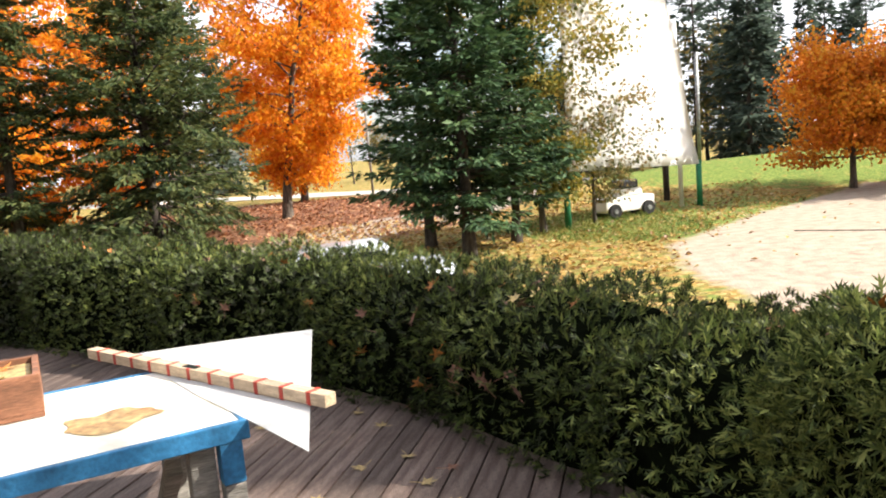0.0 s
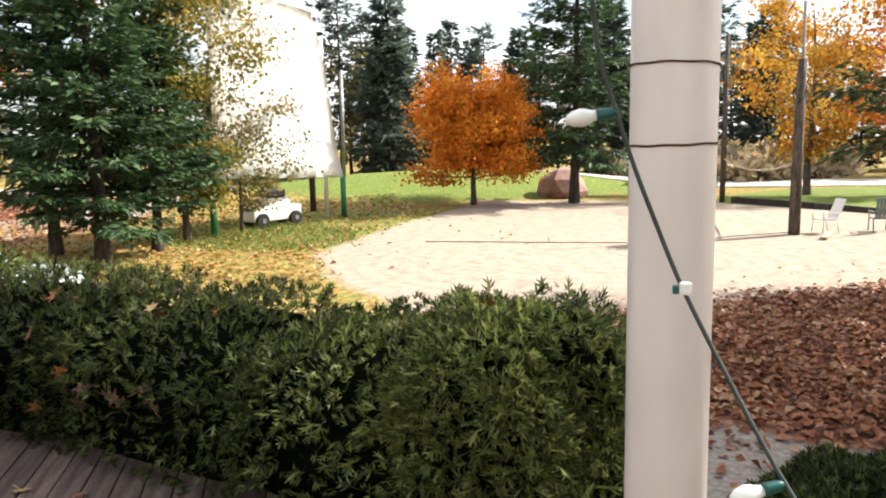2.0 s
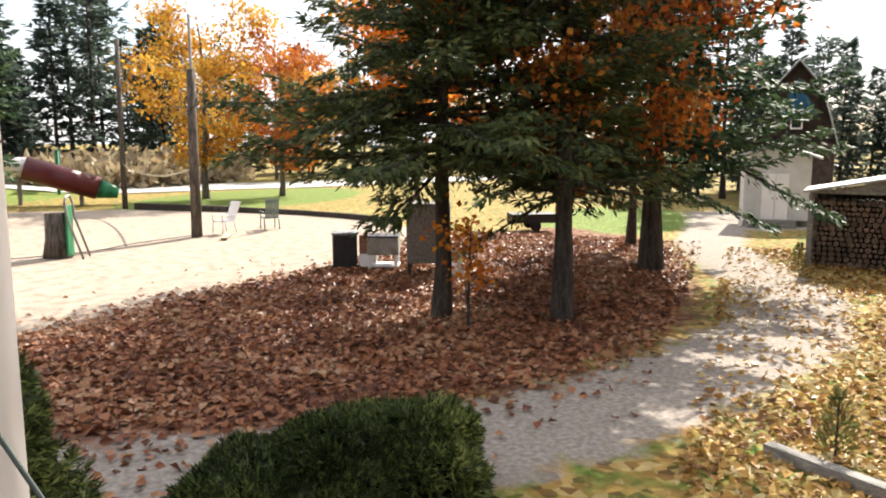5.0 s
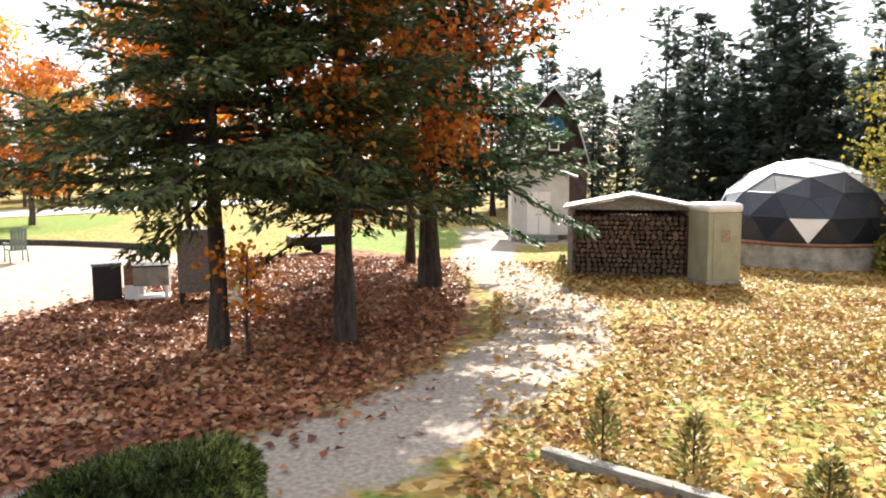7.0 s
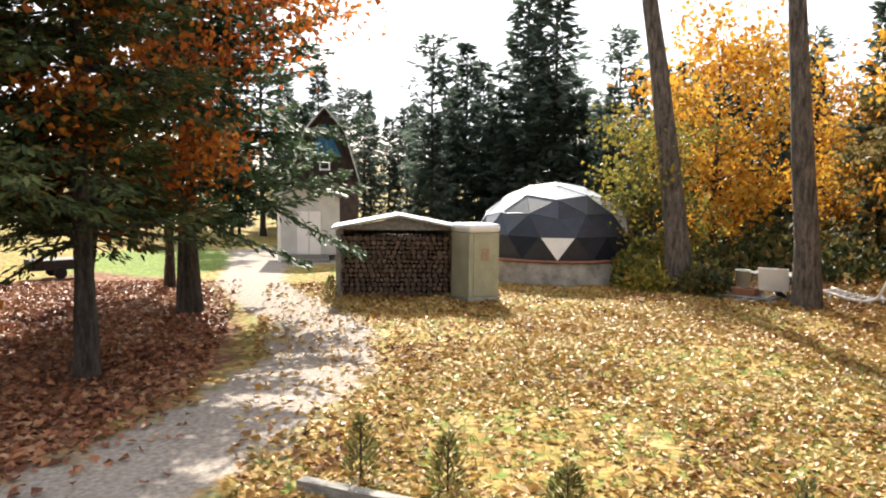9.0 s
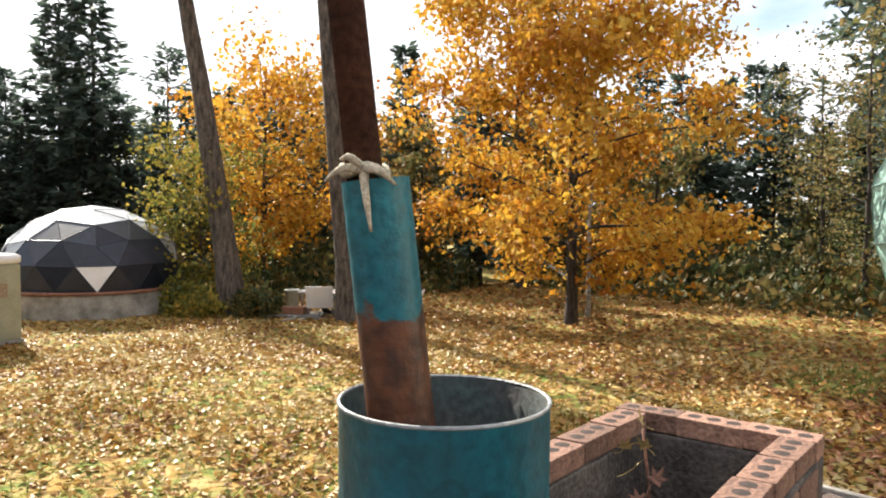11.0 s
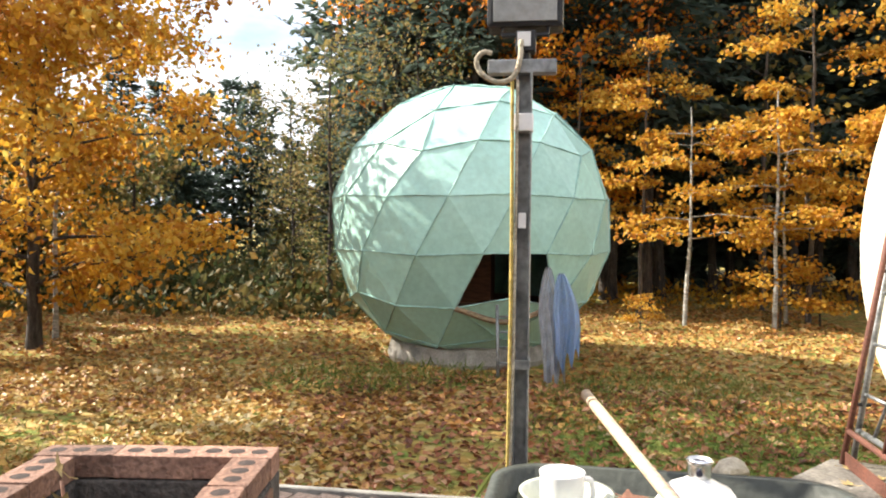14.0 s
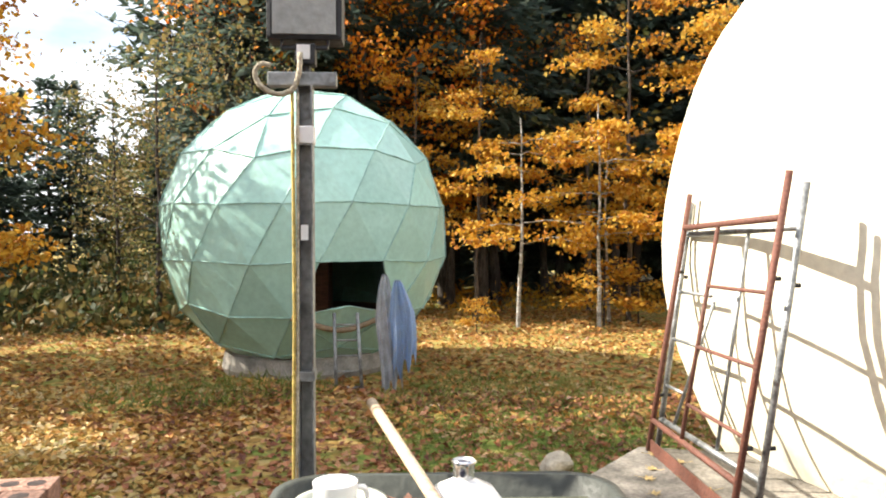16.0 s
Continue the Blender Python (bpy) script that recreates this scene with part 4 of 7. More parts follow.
for v in low["geom"]:
    if isinstance(v, bmesh.types.BMVert):
        v.co.z = -0.05
part("understructure", bm, M_bark_dark, deck, "dark boarded underside of the deck")
part("edge_board", box((1.2, -5.42, DECK_Z - 0.12), (2.75, -5.37, DECK_Z + 0.02), 0.008), M_wood_grey, deck, "grey weathered edge board")

# ---- cedar hedge ----


def hedge_mass(name, blobs, count, label, seed, size=0.075, power=6, foliage=None, lump=0.0):
    """A clipped cedar mass: a dark core and flat sprays over its skin. blobs: centre, half sizes, turn."""
    ob = thing(name, label, "hedge")
    rng = np.random.default_rng(seed)
    area = np.array([b[1][0] * b[1][2] + b[1][1] * b[1][2] + b[1][0] * b[1][1] for b in blobs])
    per = (count * area / area.sum()).astype(int)
    B, N = [], []
    bm = bmesh.new()
    for (cen, half, turn), k in zip(blobs, per):
        cen, half = np.array(cen), np.array(half)
        areas = np.array([half[1] * half[2], half[0] * half[2], half[0] * half[1]])
        axis = rng.choice(3, k, p=areas / areas.sum())
        u = rng.uniform(-1, 1, (k, 3))
        u[np.arange(k), axis] = np.sign(u[np.arange(k), axis])
        u /= ((np.abs(u) ** power).sum(1, keepdims=True)) ** (1 / power)
        nrm = unit(np.sign(u) * np.abs(u) ** (power - 1) / half)
        wob = 1 + 0.05 * np.sin(u[:, :1] * 7 * half[0] + cen[0] * 3) * np.cos(u[:, 2:] * 6 + cen[1] * 5) + 0.03 * np.sin(u[:, :1] * 19 * half[0]) * np.sin(u[:, 2:] * 17) - np.abs(rng.normal(0, 0.05, (k, 1))) + 0.03
        if lump:
            g = u * half + cen
            wob += lump * (np.sin(g[:, :1] * 7.3 + 1) * np.sin(g[:, 1:2] * 6.7) + 0.7 * np.sin(g[:, 2:] * 11 + g[:, :1] * 9) - 0.1)
        R_ = np.array([[math.cos(turn), -math.sin(turn), 0], [math.sin(turn), math.cos(turn), 0], [0, 0, 1]])
        B.append((u * half * wob) @ R_.T + cen)
        N.append(nrm @ R_.T)
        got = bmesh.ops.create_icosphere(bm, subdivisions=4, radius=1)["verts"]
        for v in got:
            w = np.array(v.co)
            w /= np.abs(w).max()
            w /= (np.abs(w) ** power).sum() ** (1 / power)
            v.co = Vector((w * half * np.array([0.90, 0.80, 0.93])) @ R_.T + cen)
    # the core's near-black colour stands in for shade between the sprays
    part("core", bm, M_cedar_core, ob, "near-black core, inner shade put into its colour")
    B, N = np.concatenate(B), np.concatenate(N)
    keep = np.ones(len(B), bool)
    for cen, half, turn in blobs:
        R_ = np.array([[math.cos(turn), -math.sin(turn), 0], [math.sin(turn), math.cos(turn), 0], [0, 0, 1]])
        q = np.abs(((B - np.array(cen)) @ R_) / np.array(half))
        keep &= ~((q ** power).sum(1) < 0.30)
    B, N = B[keep], N[keep]
    n_ = len(B)
    W = N * rng.uniform(0.3, 0.9, (n_, 1)) + rng.normal(0, 0.45, (n_, 3)) + np.array([0, 0, 0.12])
    S = rand_dirs(rng, n_)
    ln = size * rng.uniform(0.7, 1.5, n_)
    vs, fs, o = [], [], 0
    W = unit(W)
    S = unit(np.cross(W, S))
    for turn_, cut, at_ in ((0, 1.0, 0.0), (0.75, 0.62, 0.12), (-0.75, 0.62, 0.2), (0.6, 0.5, 0.5), (-0.6, 0.5, 0.42)):
        w2 = W * math.cos(turn_) + S * math.sin(turn_)
        v, q = kites(B + W * ln[:, None] * at_, w2, S * math.cos(turn_) - W * math.sin(turn_), ln * cut, ln * cut * 0.2, -0.1)
        vs.append(v)
        fs.append(q + o)
        o += len(v)
    # the blades of one spray stay side by side, so that they read as one flat fan
    part("foliage", fast_mesh("foliage", np.concatenate(vs), np.concatenate(fs), foliage or M_cedar), None, ob, "flat cedar sprays, yellowed in places")
    return ob


HEDGE_LINE = [(-8.2, 10.2), (-6.0, 9.1), (-3.9, 8.0), (-2.2, 6.85), (-0.55, 5.75), (0.29, 4.84), (0.97, 3.82)]
blobs = []
for (ax, ay), (bx, by) in zip(HEDGE_LINE, HEDGE_LINE[1:]):
    ln_ = math.hypot(bx - ax, by - ay)
    mx_, my_ = (ax + bx) / 2, (ay + by) / 2
    dd = math.hypot(mx_, my_)
    top = 1.96 + 0.045 * dd
    blobs.append(((mx_, my_, top / 2), (ln_ / 2 + 0.22, 0.58, top / 2), math.atan2(by - ay, bx - ax)))
blobs.append(((1.35, 3.30, 1.05), (0.60, 0.58, 1.07), -1.0))
hedge_mass("cedar_hedge", blobs, 92000, "tall clipped cedar hedge along the deck", 3, 0.06)
# both bushes wear the lighter cedar, its colour painted as if sunlit
hedge_mass("cedar_bush", [((1.58, 2.72, 1.12), (0.40, 0.46, 1.18), 0.5), ((1.84, 2.60, 1.15), (0.33, 0.37, 1.21), 0.9), ((1.95, 2.42, 0.78), (0.38, 0.40, 1.05), 0.2)], 40000, "cedar bush rising at the end of the hedge", 4, 0.065, 3.2, M_cedar_sunlit, 0.05)
hedge_mass("cedar_bush", [((5.05, 3.35, 0.08), (0.80, 0.70, 0.40), 2.2), ((5.75, 2.62, 0.20), (0.74, 0.70, 0.50), 0.5), ((5.40, 3.0, 0.16), (0.55, 0.50, 0.55), 1.0), ((5.95, 2.35, 0.2), (0.35, 0.4, 0.56), 1.0), ((5.2, 2.75, 0.1), (0.6, 0.5, 0.45), 0.2)], 26000, "low rounded cedar bush beside the path", 5, 0.10, 2.3, M_cedar_sunlit, 0.09)


# ---- fallen leaves ----
def maple_leaf_mesh(name, size, material, seed):
    """One lobed, slightly curled leaf with a stalk."""
    rng = random.Random(seed)
    bm = bmesh.new()
    pts = []
    lobes = ((0, 1.0), (0.42, 0.42), (0.85, 0.88), (1.35, 0.36), (1.9, 0.62), (2.6, 0.25))
    full = [(a, r) for a, r in lobes] + [(math.pi, 0.12)] + [(-a, r) for a, r in reversed(lobes[1:])]
    cen = bm.verts.new((0, 0, 0.0))
    for a, r in full:
        r *= size * 0.5 * rng.uniform(0.88, 1.1)
        pts.append(bm.verts.new((math.sin(a) * r, math.cos(a) * r, rng.uniform(0.0, 0.22) * r)))
    for i in range(len(pts)):
        bm.faces.new((cen, pts[i], pts[(i + 1) % len(pts)]))
    tube([(0, 0, 0), (0, -size * 0.35, 0.004), (0.01, -size * 0.6, 0.012)], size * 0.012, 5, bm)
    me = bpy.data.meshes.new(name)
    bm.to_mesh(me)
    bm.free()
    me.materials.append(material)
    return me


M_leaf_y = mat("dry_yellow_leaf", (0.52, 0.38, 0.16), 0.6, var=0.35, scale=14, fine=60)
M_leaf_o = mat("dry_orange_leaf", (0.55, 0.20, 0.04), 0.6, var=0.35, scale=14, fine=60)
M_leaf_b = mat("dry_brown_leaf", (0.26, 0.12, 0.075), 0.7, var=0.35, scale=14, fine=60)
leaf_meshes = [maple_leaf_mesh("fallen_leaf", 0.13, m, i) for i, m in enumerate((M_leaf_y, M_leaf_y, M_leaf_o, M_leaf_b))]
leaf_rng = random.Random(9)


def lay_leaf(x, y, z, k, tilt=12, size=1.0, where="deck"):
    names = ("pale yellow", "pale yellow", "orange", "brown")
    ob = new("fallen_leaf", leaf_meshes[k])
    ob.matrix_basis = pose(x, y, z, leaf_rng.uniform(-tilt, tilt), leaf_rng.uniform(-tilt, tilt), leaf_rng.uniform(0, 360)) @ Matrix.Diagonal((size, size, size, 1))
    tagged(ob, f"dry {names[k]} maple leaf lying on the {where}", "leaf", f"leaves on the {where}")


for x, y, k in ((-0.45, 4.45, 0), (-0.62, 4.72, 0), (-0.28, 3.95, 0), (-0.52, 3.85, 1), (-0.18, 3.6, 0), (-0.7, 3.5, 1), (-0.95, 4.3, 3), (-0.05, 3.75, 3), (-0.3, 4.75, 3), (-2.6, 5.7, 0), (-2.9, 5.4, 1), (-1.9, 6.0, 3), (-0.35, 3.3, 1), (-1.2, 4.6, 0), (-3.3, 6.6, 0), (-0.05, 3.35, 0)):
    lay_leaf(x, y, DECK_Z + 0.006, k, 6)


def on_hedge(i, s, off, k, z=None, tilt=35):
    """A leaf on the hedge's top, or at height z on the face towards the deck."""
    (ax, ay), (bx, by) = HEDGE_LINE[i], HEDGE_LINE[i + 1]
    ln = math.hypot(bx - ax, by - ay)
    nx_, ny_ = (by - ay) / ln, -(bx - ax) / ln
    dd = math.hypot((ax + bx) / 2, (ay + by) / 2)
    if nx_ * ax + ny_ * ay > 0:
        nx_, ny_ = -nx_, -ny_
    lay_leaf(ax + (bx - ax) * s + nx_ * off, ay + (by - ay) * s + ny_ * off, z or 1.96 + 0.045 * dd + 0.012, k, tilt, 1.0, "hedge")


for i, s, off, k in ((5, 0.8, 0.2, 2), (5, 0.5, 0.3, 0), (5, 0.2, 0.1, 2), (4, 0.5, 0.35, 2), (4, 0.2, 0.1, 3), (3, 0.7, 0.3, 2), (3, 0.2, 0.2, 3), (2, 0.6, 0.3, 2), (5, 0.65, 0.4, 3), (4, 0.8, 0.0, 3)):
    on_hedge(i, s, off, k)
for i, s, z, k in ((5, 0.7, 1.85, 3), (5, 0.3, 1.7, 3), (4, 0.6, 1.9, 3), (3, 0.5, 1.95, 3), (4, 0.2, 1.75, 2)):
    on_hedge(i, s, 0.585, k, z, 70)
for j in range(22):
    on_hedge(leaf_rng.randrange(2, 6), leaf_rng.random(), leaf_rng.uniform(-0.1, 0.45), leaf_rng.choice((0, 2, 3, 3)), None, 40)
for j in range(16):
    on_hedge(leaf_rng.randrange(3, 6), leaf_rng.random(), leaf_rng.uniform(0.57, 0.60), leaf_rng.choice((2, 3, 3)), leaf_rng.uniform(1.6, 2.05), 75)
lay_leaf(1.50, 2.62, 2.345, 2, 60, 1.1, "hedge")
lay_leaf(1.66, 2.66, 2.335, 3, 30, 1.0, "hedge")
lay_leaf(1.44, 2.80, 2.33, 3, 30, 1.0, "hedge")


def litter(name, pick, count, area, material, label, size, seed, lift=0.012):
    """A scatter of curled leaves over an area of the ground."""
    rng = np.random.default_rng(seed)
    x0, y0, x1, y1 = area
    x, y = rng.uniform(x0, x1, count * 3), rng.uniform(y0, y1, count * 3)
    ok = pick(x, y) > rng.random(count * 3)
    x, y = x[ok][:count], y[ok][:count]
    n_ = len(x)
    a = rng.uniform(0, 2 * np.pi, n_)
    W = np.stack([np.cos(a), np.sin(a), rng.normal(0.05, 0.28, n_)], 1)
    S = np.cross(np.array([0, 0, 1.0]), W) + rng.normal(0, 0.35, (n_, 3))
    ln = size * rng.uniform(0.6, 1.35, n_)
    base = np.stack([x, y, ground_z(x, y) + lift + 0.02 * rng.random(n_)], 1)
    v, q = kites(base, W, S, ln, ln * 0.85, 0.25)
    return tagged(new(name, fast_mesh(name, v, q, material)), label, "leaves", kind="stuff")


def off_path(x, y):
    return np.clip((seg_dist(x, y, PATH_LINE) - 0.65) / 0.8, 0.2, 1) * np.clip((np.hypot((x - 2.4) / 2.6, (y + 17.9) / 2.6) - 0.6) * 5, 0, 1)


def not_sand(x, y):
    return np.clip((poly_signed(x, y, SAND) + 0.6) / 1.2, 0.02, 1)


litter("leaf_litter", lambda x, y: off_path(x, y) * (0.35 + 0.65 * (np.sin(x * 0.9) * np.sin(y * 0.8 + 1) > -0.3)), 52000, (3.0, -16, 23, 0.4), M_litter_gold, "yellow and tan leaves over the lawn", 0.105, 1)
litter("leaf_litter", lambda x, y: off_path(x, y), 26000, (-7, -30, 22, -12), M_litter_tan, "golden leaves carpeting the back lawn", 0.13, 2)
litter("leaf_litter", lambda x, y: off_path(x, y) * 0.8, 9000, (-6, -15, 5, -5.6), M_litter_rust, "brown leaves on thin grass", 0.11, 6)
litter("leaf_litter", lambda x, y: off_path(x, y) * not_sand(x, y) * soft_step(poly_signed(x, y, RED), 1.6), 34000, (4, 1, 24, 12), M_litter_rust, "thick brown-red leaves under the trees", 0.115, 3)
litter("leaf_litter", lambda x, y: not_sand(x, y) * 0.6, 9000, (-6, 16, 14, 34), M_litter_gold, "leaves on the grass before the screen", 0.13, 4)
litter("leaf_litter", lambda x, y: np.ones_like(x), 9000, (-26, 28, 0, 58), M_litter_rust, "orange leaves under the maples", 0.2, 5)

# ---- porch post with a string of bulbs ----
PX, PY = 0.542, 0.546
post = thing("porch_post", "white round porch post with two wire ties", "post", (PX, PY, 0))
part("shaft", lathe([(0.0, DECK_Z), (0.0405, DECK_Z), (0.0405, 5.2), (0.0, 5.2)], 40), M_post, post, smooth=False)
for o in post.children:
    o.data.polygons.foreach_set("use_smooth", [len(f.vertices) == 4 for f in o.data.polygons])
for z, tl in ((2.996, 0.0012), (3.069, -0.0012)):
    ring = [(0.0412 * math.cos(a), 0.0412 * math.sin(a), z + tl * math.cos(a) + 0.0004 * math.sin(7 * a)) for a in np.linspace(0, 2 * math.pi, 49)]
    part("wire_tie", tube(ring, 0.0011, 6), M_rust_metal, post, "thin rusty wire")
cord = thing("light_string", "green cable with large frosted bulbs", "string lights")
CABLE = [(0.512, 0.518, 3.72), (0.42, 0.478, 3.45), (0.368, 0.452, 3.22), (0.3691, 0.4446, 3.1104), (0.3717, 0.4455, 3.089), (0.3768, 0.4441, 3.0578), (0.3853, 0.4384, 3.0276), (0.3946, 0.4288, 2.9867), (0.4052, 0.4128, 2.9391), (0.4134, 0.3933, 2.8942), (0.4237, 0.3588, 2.8357), (0.429, 0.3205, 2.7839), (0.4309, 0.2963, 2.7572), (0.4294, 0.2703, 2.7294), (0.42, 0.22, 2.68)]
part("cable", tube(curve_points(CABLE, 5), 0.0017, 8), M_wire, cord, smooth=True)
bulb_prof = [(0.0, 0.0), (0.0042, 0.001), (0.0050, 0.005), (0.0073, 0.011), (0.0078, 0.015), (0.0066, 0.0215), (0.0036, 0.0265), (0.0, 0.0285)]


def bulb(at, way):
    q = Vector(way).normalized().to_track_quat("Z", "Y").to_matrix().to_4x4()
    soc = part("socket", lathe([(0.0, -0.0175), (0.0032, -0.0167), (0.0044, -0.0095), (0.0050, -0.002), (0.0053, 0.0016), (0.0, 0.002)], 16), M_socket, cord, "teal green socket", smooth=True)
    soc.matrix_basis = Matrix.Translation(at) @ q @ Matrix.Diagonal((0.88, 0.88, 0.88, 1))
    part("bulb", lathe(bulb_prof, 20), M_bulb, soc, "frosted white glass bulb", smooth=True)


bulb((0.3765, 0.4455, 3.0202), (-0.0188, 0.0123, -0.0034))
bulb((0.4185, 0.3185, 2.7700), (-0.023, 0.0094, -0.0067))
clip = part("clip", box((-0.0045, -0.0045, -0.0045), (0.0045, 0.0045, 0.0045), 0.002), M_ceramic, cord, "white cable clip")
clip.matrix_basis = pose(0.411, 0.388, 2.8952, 0, 0, -42)
part("clip_jaw", box((-0.009, -0.0035, -0.004), (-0.0042, 0.0035, 0.002), 0.001), M_socket, clip)

# ---- blue and white table with its things ----
T0, TU = Vector((-0.74, 2.65, 2.12)), Vector((-0.88, -0.47, 0)).normalized()
TV = Vector((-0.47, 0.88, 0)).normalized()
table = thing("table", "blue-edged wooden table with stained white top", "table", (T0.x, T0.y, DECK_Z), math.degrees(math.atan2(TU.y, TU.x)))
# local: x along the front edge, -y back from it
part("tabletop", box((0.03, -0.97, 0.70), (1.77, -0.03, 0.722), 0.004), M_stain, table, "white painted top with brown stains")
for name, lo, hi in (("front_apron", (-0.0, -0.028, 0.655), (1.8, 0.0, 0.725)), ("back_apron", (0.0, -1.0, 0.655), (1.8, -0.972, 0.725)), ("end_apron", (0.0, -0.972, 0.655), (0.028, -0.028, 0.725)), ("end_apron", (1.772, -0.972, 0.655), (1.8, -0.028, 0.725))):
    part(name, box(lo, hi, 0.005), M_blue, table, "blue painted edge board")
for x in (0.12, 1.6):
    for y in (-0.10, -0.86):
        part("leg", box((x, y - 0.045, 0.0), (x + 0.09, y + 0.045, 0.655), 0.006), M_wood_grey, table, "bare grey wooden leg")
for x in (0.21, 1.54):
    part("brace", box((0, -0.03, -0.03), (0.06, 0.72, 0.03), 0.004, m=pose(x, -0.84, 0.10, 36, 0, 0)), M_wood_grey, table)
for y in (-0.045, -0.955):
    part("corner_leg", box((0.03, y - 0.04, 0.50), (0.11, y + 0.04, 0.655), 0.005), M_blue, table, "blue painted upper leg")
    part("corner_leg", box((0.032, y - 0.038, 0.0), (0.108, y + 0.038, 0.498), 0.005), M_wood_grey, table, "bare grey lower leg")
part("brace", box((0, -0.03, -0.028), (1.35, 0.03, 0.028), 0.004, m=pose(0.24, -0.40, 0.16, 0, -20, 0)), M_wood_grey, table, "long slanting grey brace")
part("rail", box((0.2, -0.115, 0.30), (1.62, -0.075, 0.36), 0.004, m=pose(0, 0, 0, 0, 8, 0)), M_wood_grey, table)
for x, y, r in ((0.44, -0.36, 0.12),):
    bm = lathe([(0.0, 0.0), (r, 0.0)], 40)
    noise.seed_set(3)
    for v in bm.verts:
        v.co *= 1 + 0.5 * noise.noise(v.co * 14)
        v.co.x *= 1.5
    st = part("stain", bm, mat("spilt_stain", (0.50, 0.36, 0.16), 0.4, var=0.5, scale=9, fine=30, color2=(0.24, 0.12, 0.05)), table, "brown spilt stain")
    st.matrix_basis = pose(x, y, 0.7225 + 0.003)
sheet = thing("white_board", "curved sheet of white card lying over the table", "board")
bm = bmesh.new()
corner = [Vector((-1.62, 3.80, 2.126)), Vector((-0.72, 3.98, 2.135)), Vector((-0.47, 2.31, 2.118)), Vector((-1.05, 3.02, 2.127))]
rows_ = []
for i in range(9):
    s = i / 8
    a, b = corner[0].lerp(corner[3], s), corner[1].lerp(corner[2], s)
    rows_.append([bm.verts.new(a.lerp(b, t / 6) + Vector((0, 0, 0.004 * math.sin(math.pi * t / 6)))) for t in range(7)])
for r0, r1 in zip(rows_, rows_[1:]):
    for k in range(6):
        bm.faces.new((r0[k], r0[k + 1], r1[k + 1], r1[k]))
bmesh.ops.solidify(bm, geom=bm.faces[:], thickness=0.004)
part("card", bm, M_paper, sheet, smooth=True)
la, lb = Vector((-1.80, 3.80, 2.154)), Vector((-0.45, 2.70, 2.154))
lv = thing("spirit_level", "pale wooden spirit level with red bands", "level")
lv.matrix_basis = Matrix.Translation(la) @ (lb - la).to_track_quat("X", "Z").to_matrix().to_4x4()
LL = (lb - la).length
part("body", box((0, -0.028, -0.024), (LL, 0.028, 0.024), 0.004), M_level, lv)
for k in range(11):
    x = 0.1 + k * (LL - 0.2) / 10
    part("band", box((x, -0.0295, -0.0255), (x + 0.022, 0.0295, 0.0255)), M_red, lv, "faded red painted band")
part("vial", box((LL * 0.5 - 0.05, -0.018, 0.02), (LL * 0.5 + 0.05, 0.018, 0.0268), 0.002), M_glass, lv)
crate = thing("wooden_box", "reddish brown wooden box holding dry leaves", "box", (-1.86, 2.98, 2.125), 28)
for lo, hi in (((-0.2, -0.2, 0), (0.2, 0.2, 0.02)), ((-0.2, -0.2, 0.02), (0.2, -0.175, 0.17)), ((-0.2, 0.175, 0.02), (0.2, 0.2, 0.17)), ((-0.2, -0.175, 0.02), (-0.175, 0.175, 0.17)), ((0.175, -0.175, 0.02), (0.2, 0.175, 0.17))):
    part("board", box(lo, hi, 0.004), M_wood_brown, crate)
for k in range(6):
    lay_leaf(-1.86 + leaf_rng.uniform(-0.13, 0.13), 2.98 + leaf_rng.uniform(-0.13, 0.13), 2.275, (0, 2, 1)[k % 3], 25, 1.0, "wooden box")
part("filling", box((-0.17, -0.17, 0.02), (0.17, 0.17, 0.145), 0.01), M_leaf_y, crate, "dry yellow leaves")

# ---- teal barrel, flue pipe ----
DX, DY, DZ = 1.60, -1.635, 2.70
drum = thing("barrel", "open teal metal barrel with worn rim", "barrel", (DX, DY, DECK_Z))
H_ = DZ - DECK_Z
part("shell", lathe([(0.0, 0.0), (0.180, 0.0), (0.180, H_ * 0.33), (0.184, H_ * 0.345), (0.180, H_ * 0.36), (0.180, H_ - 0.004), (0.183, H_), (0.179, H_)], 56), M_teal, drum, smooth=True)
part("lining", lathe([(0.1785, H_ - 0.001), (0.175, H_ - 0.006), (0.174, 0.05), (0.0, 0.05)], 56), mat("dark_grey_lining", (0.055, 0.05, 0.045), 0.8, var=0.5, scale=5, color2=(0.03, 0.06, 0.06)), drum, "dark grey worn inside", True)
part("rim", tube([(0.1795 * math.cos(a), 0.1795 * math.sin(a), H_) for a in np.linspace(0, 2 * math.pi, 57)], 0.0035, 6), M_galv, drum, "bare worn metal rim")
M_worn = mat("worn_teal_on_rust", (0.010, 0.135, 0.165), 0.4, var=0.35, scale=5, fine=45, bump=0.2, color2=(0.006, 0.085, 0.115))


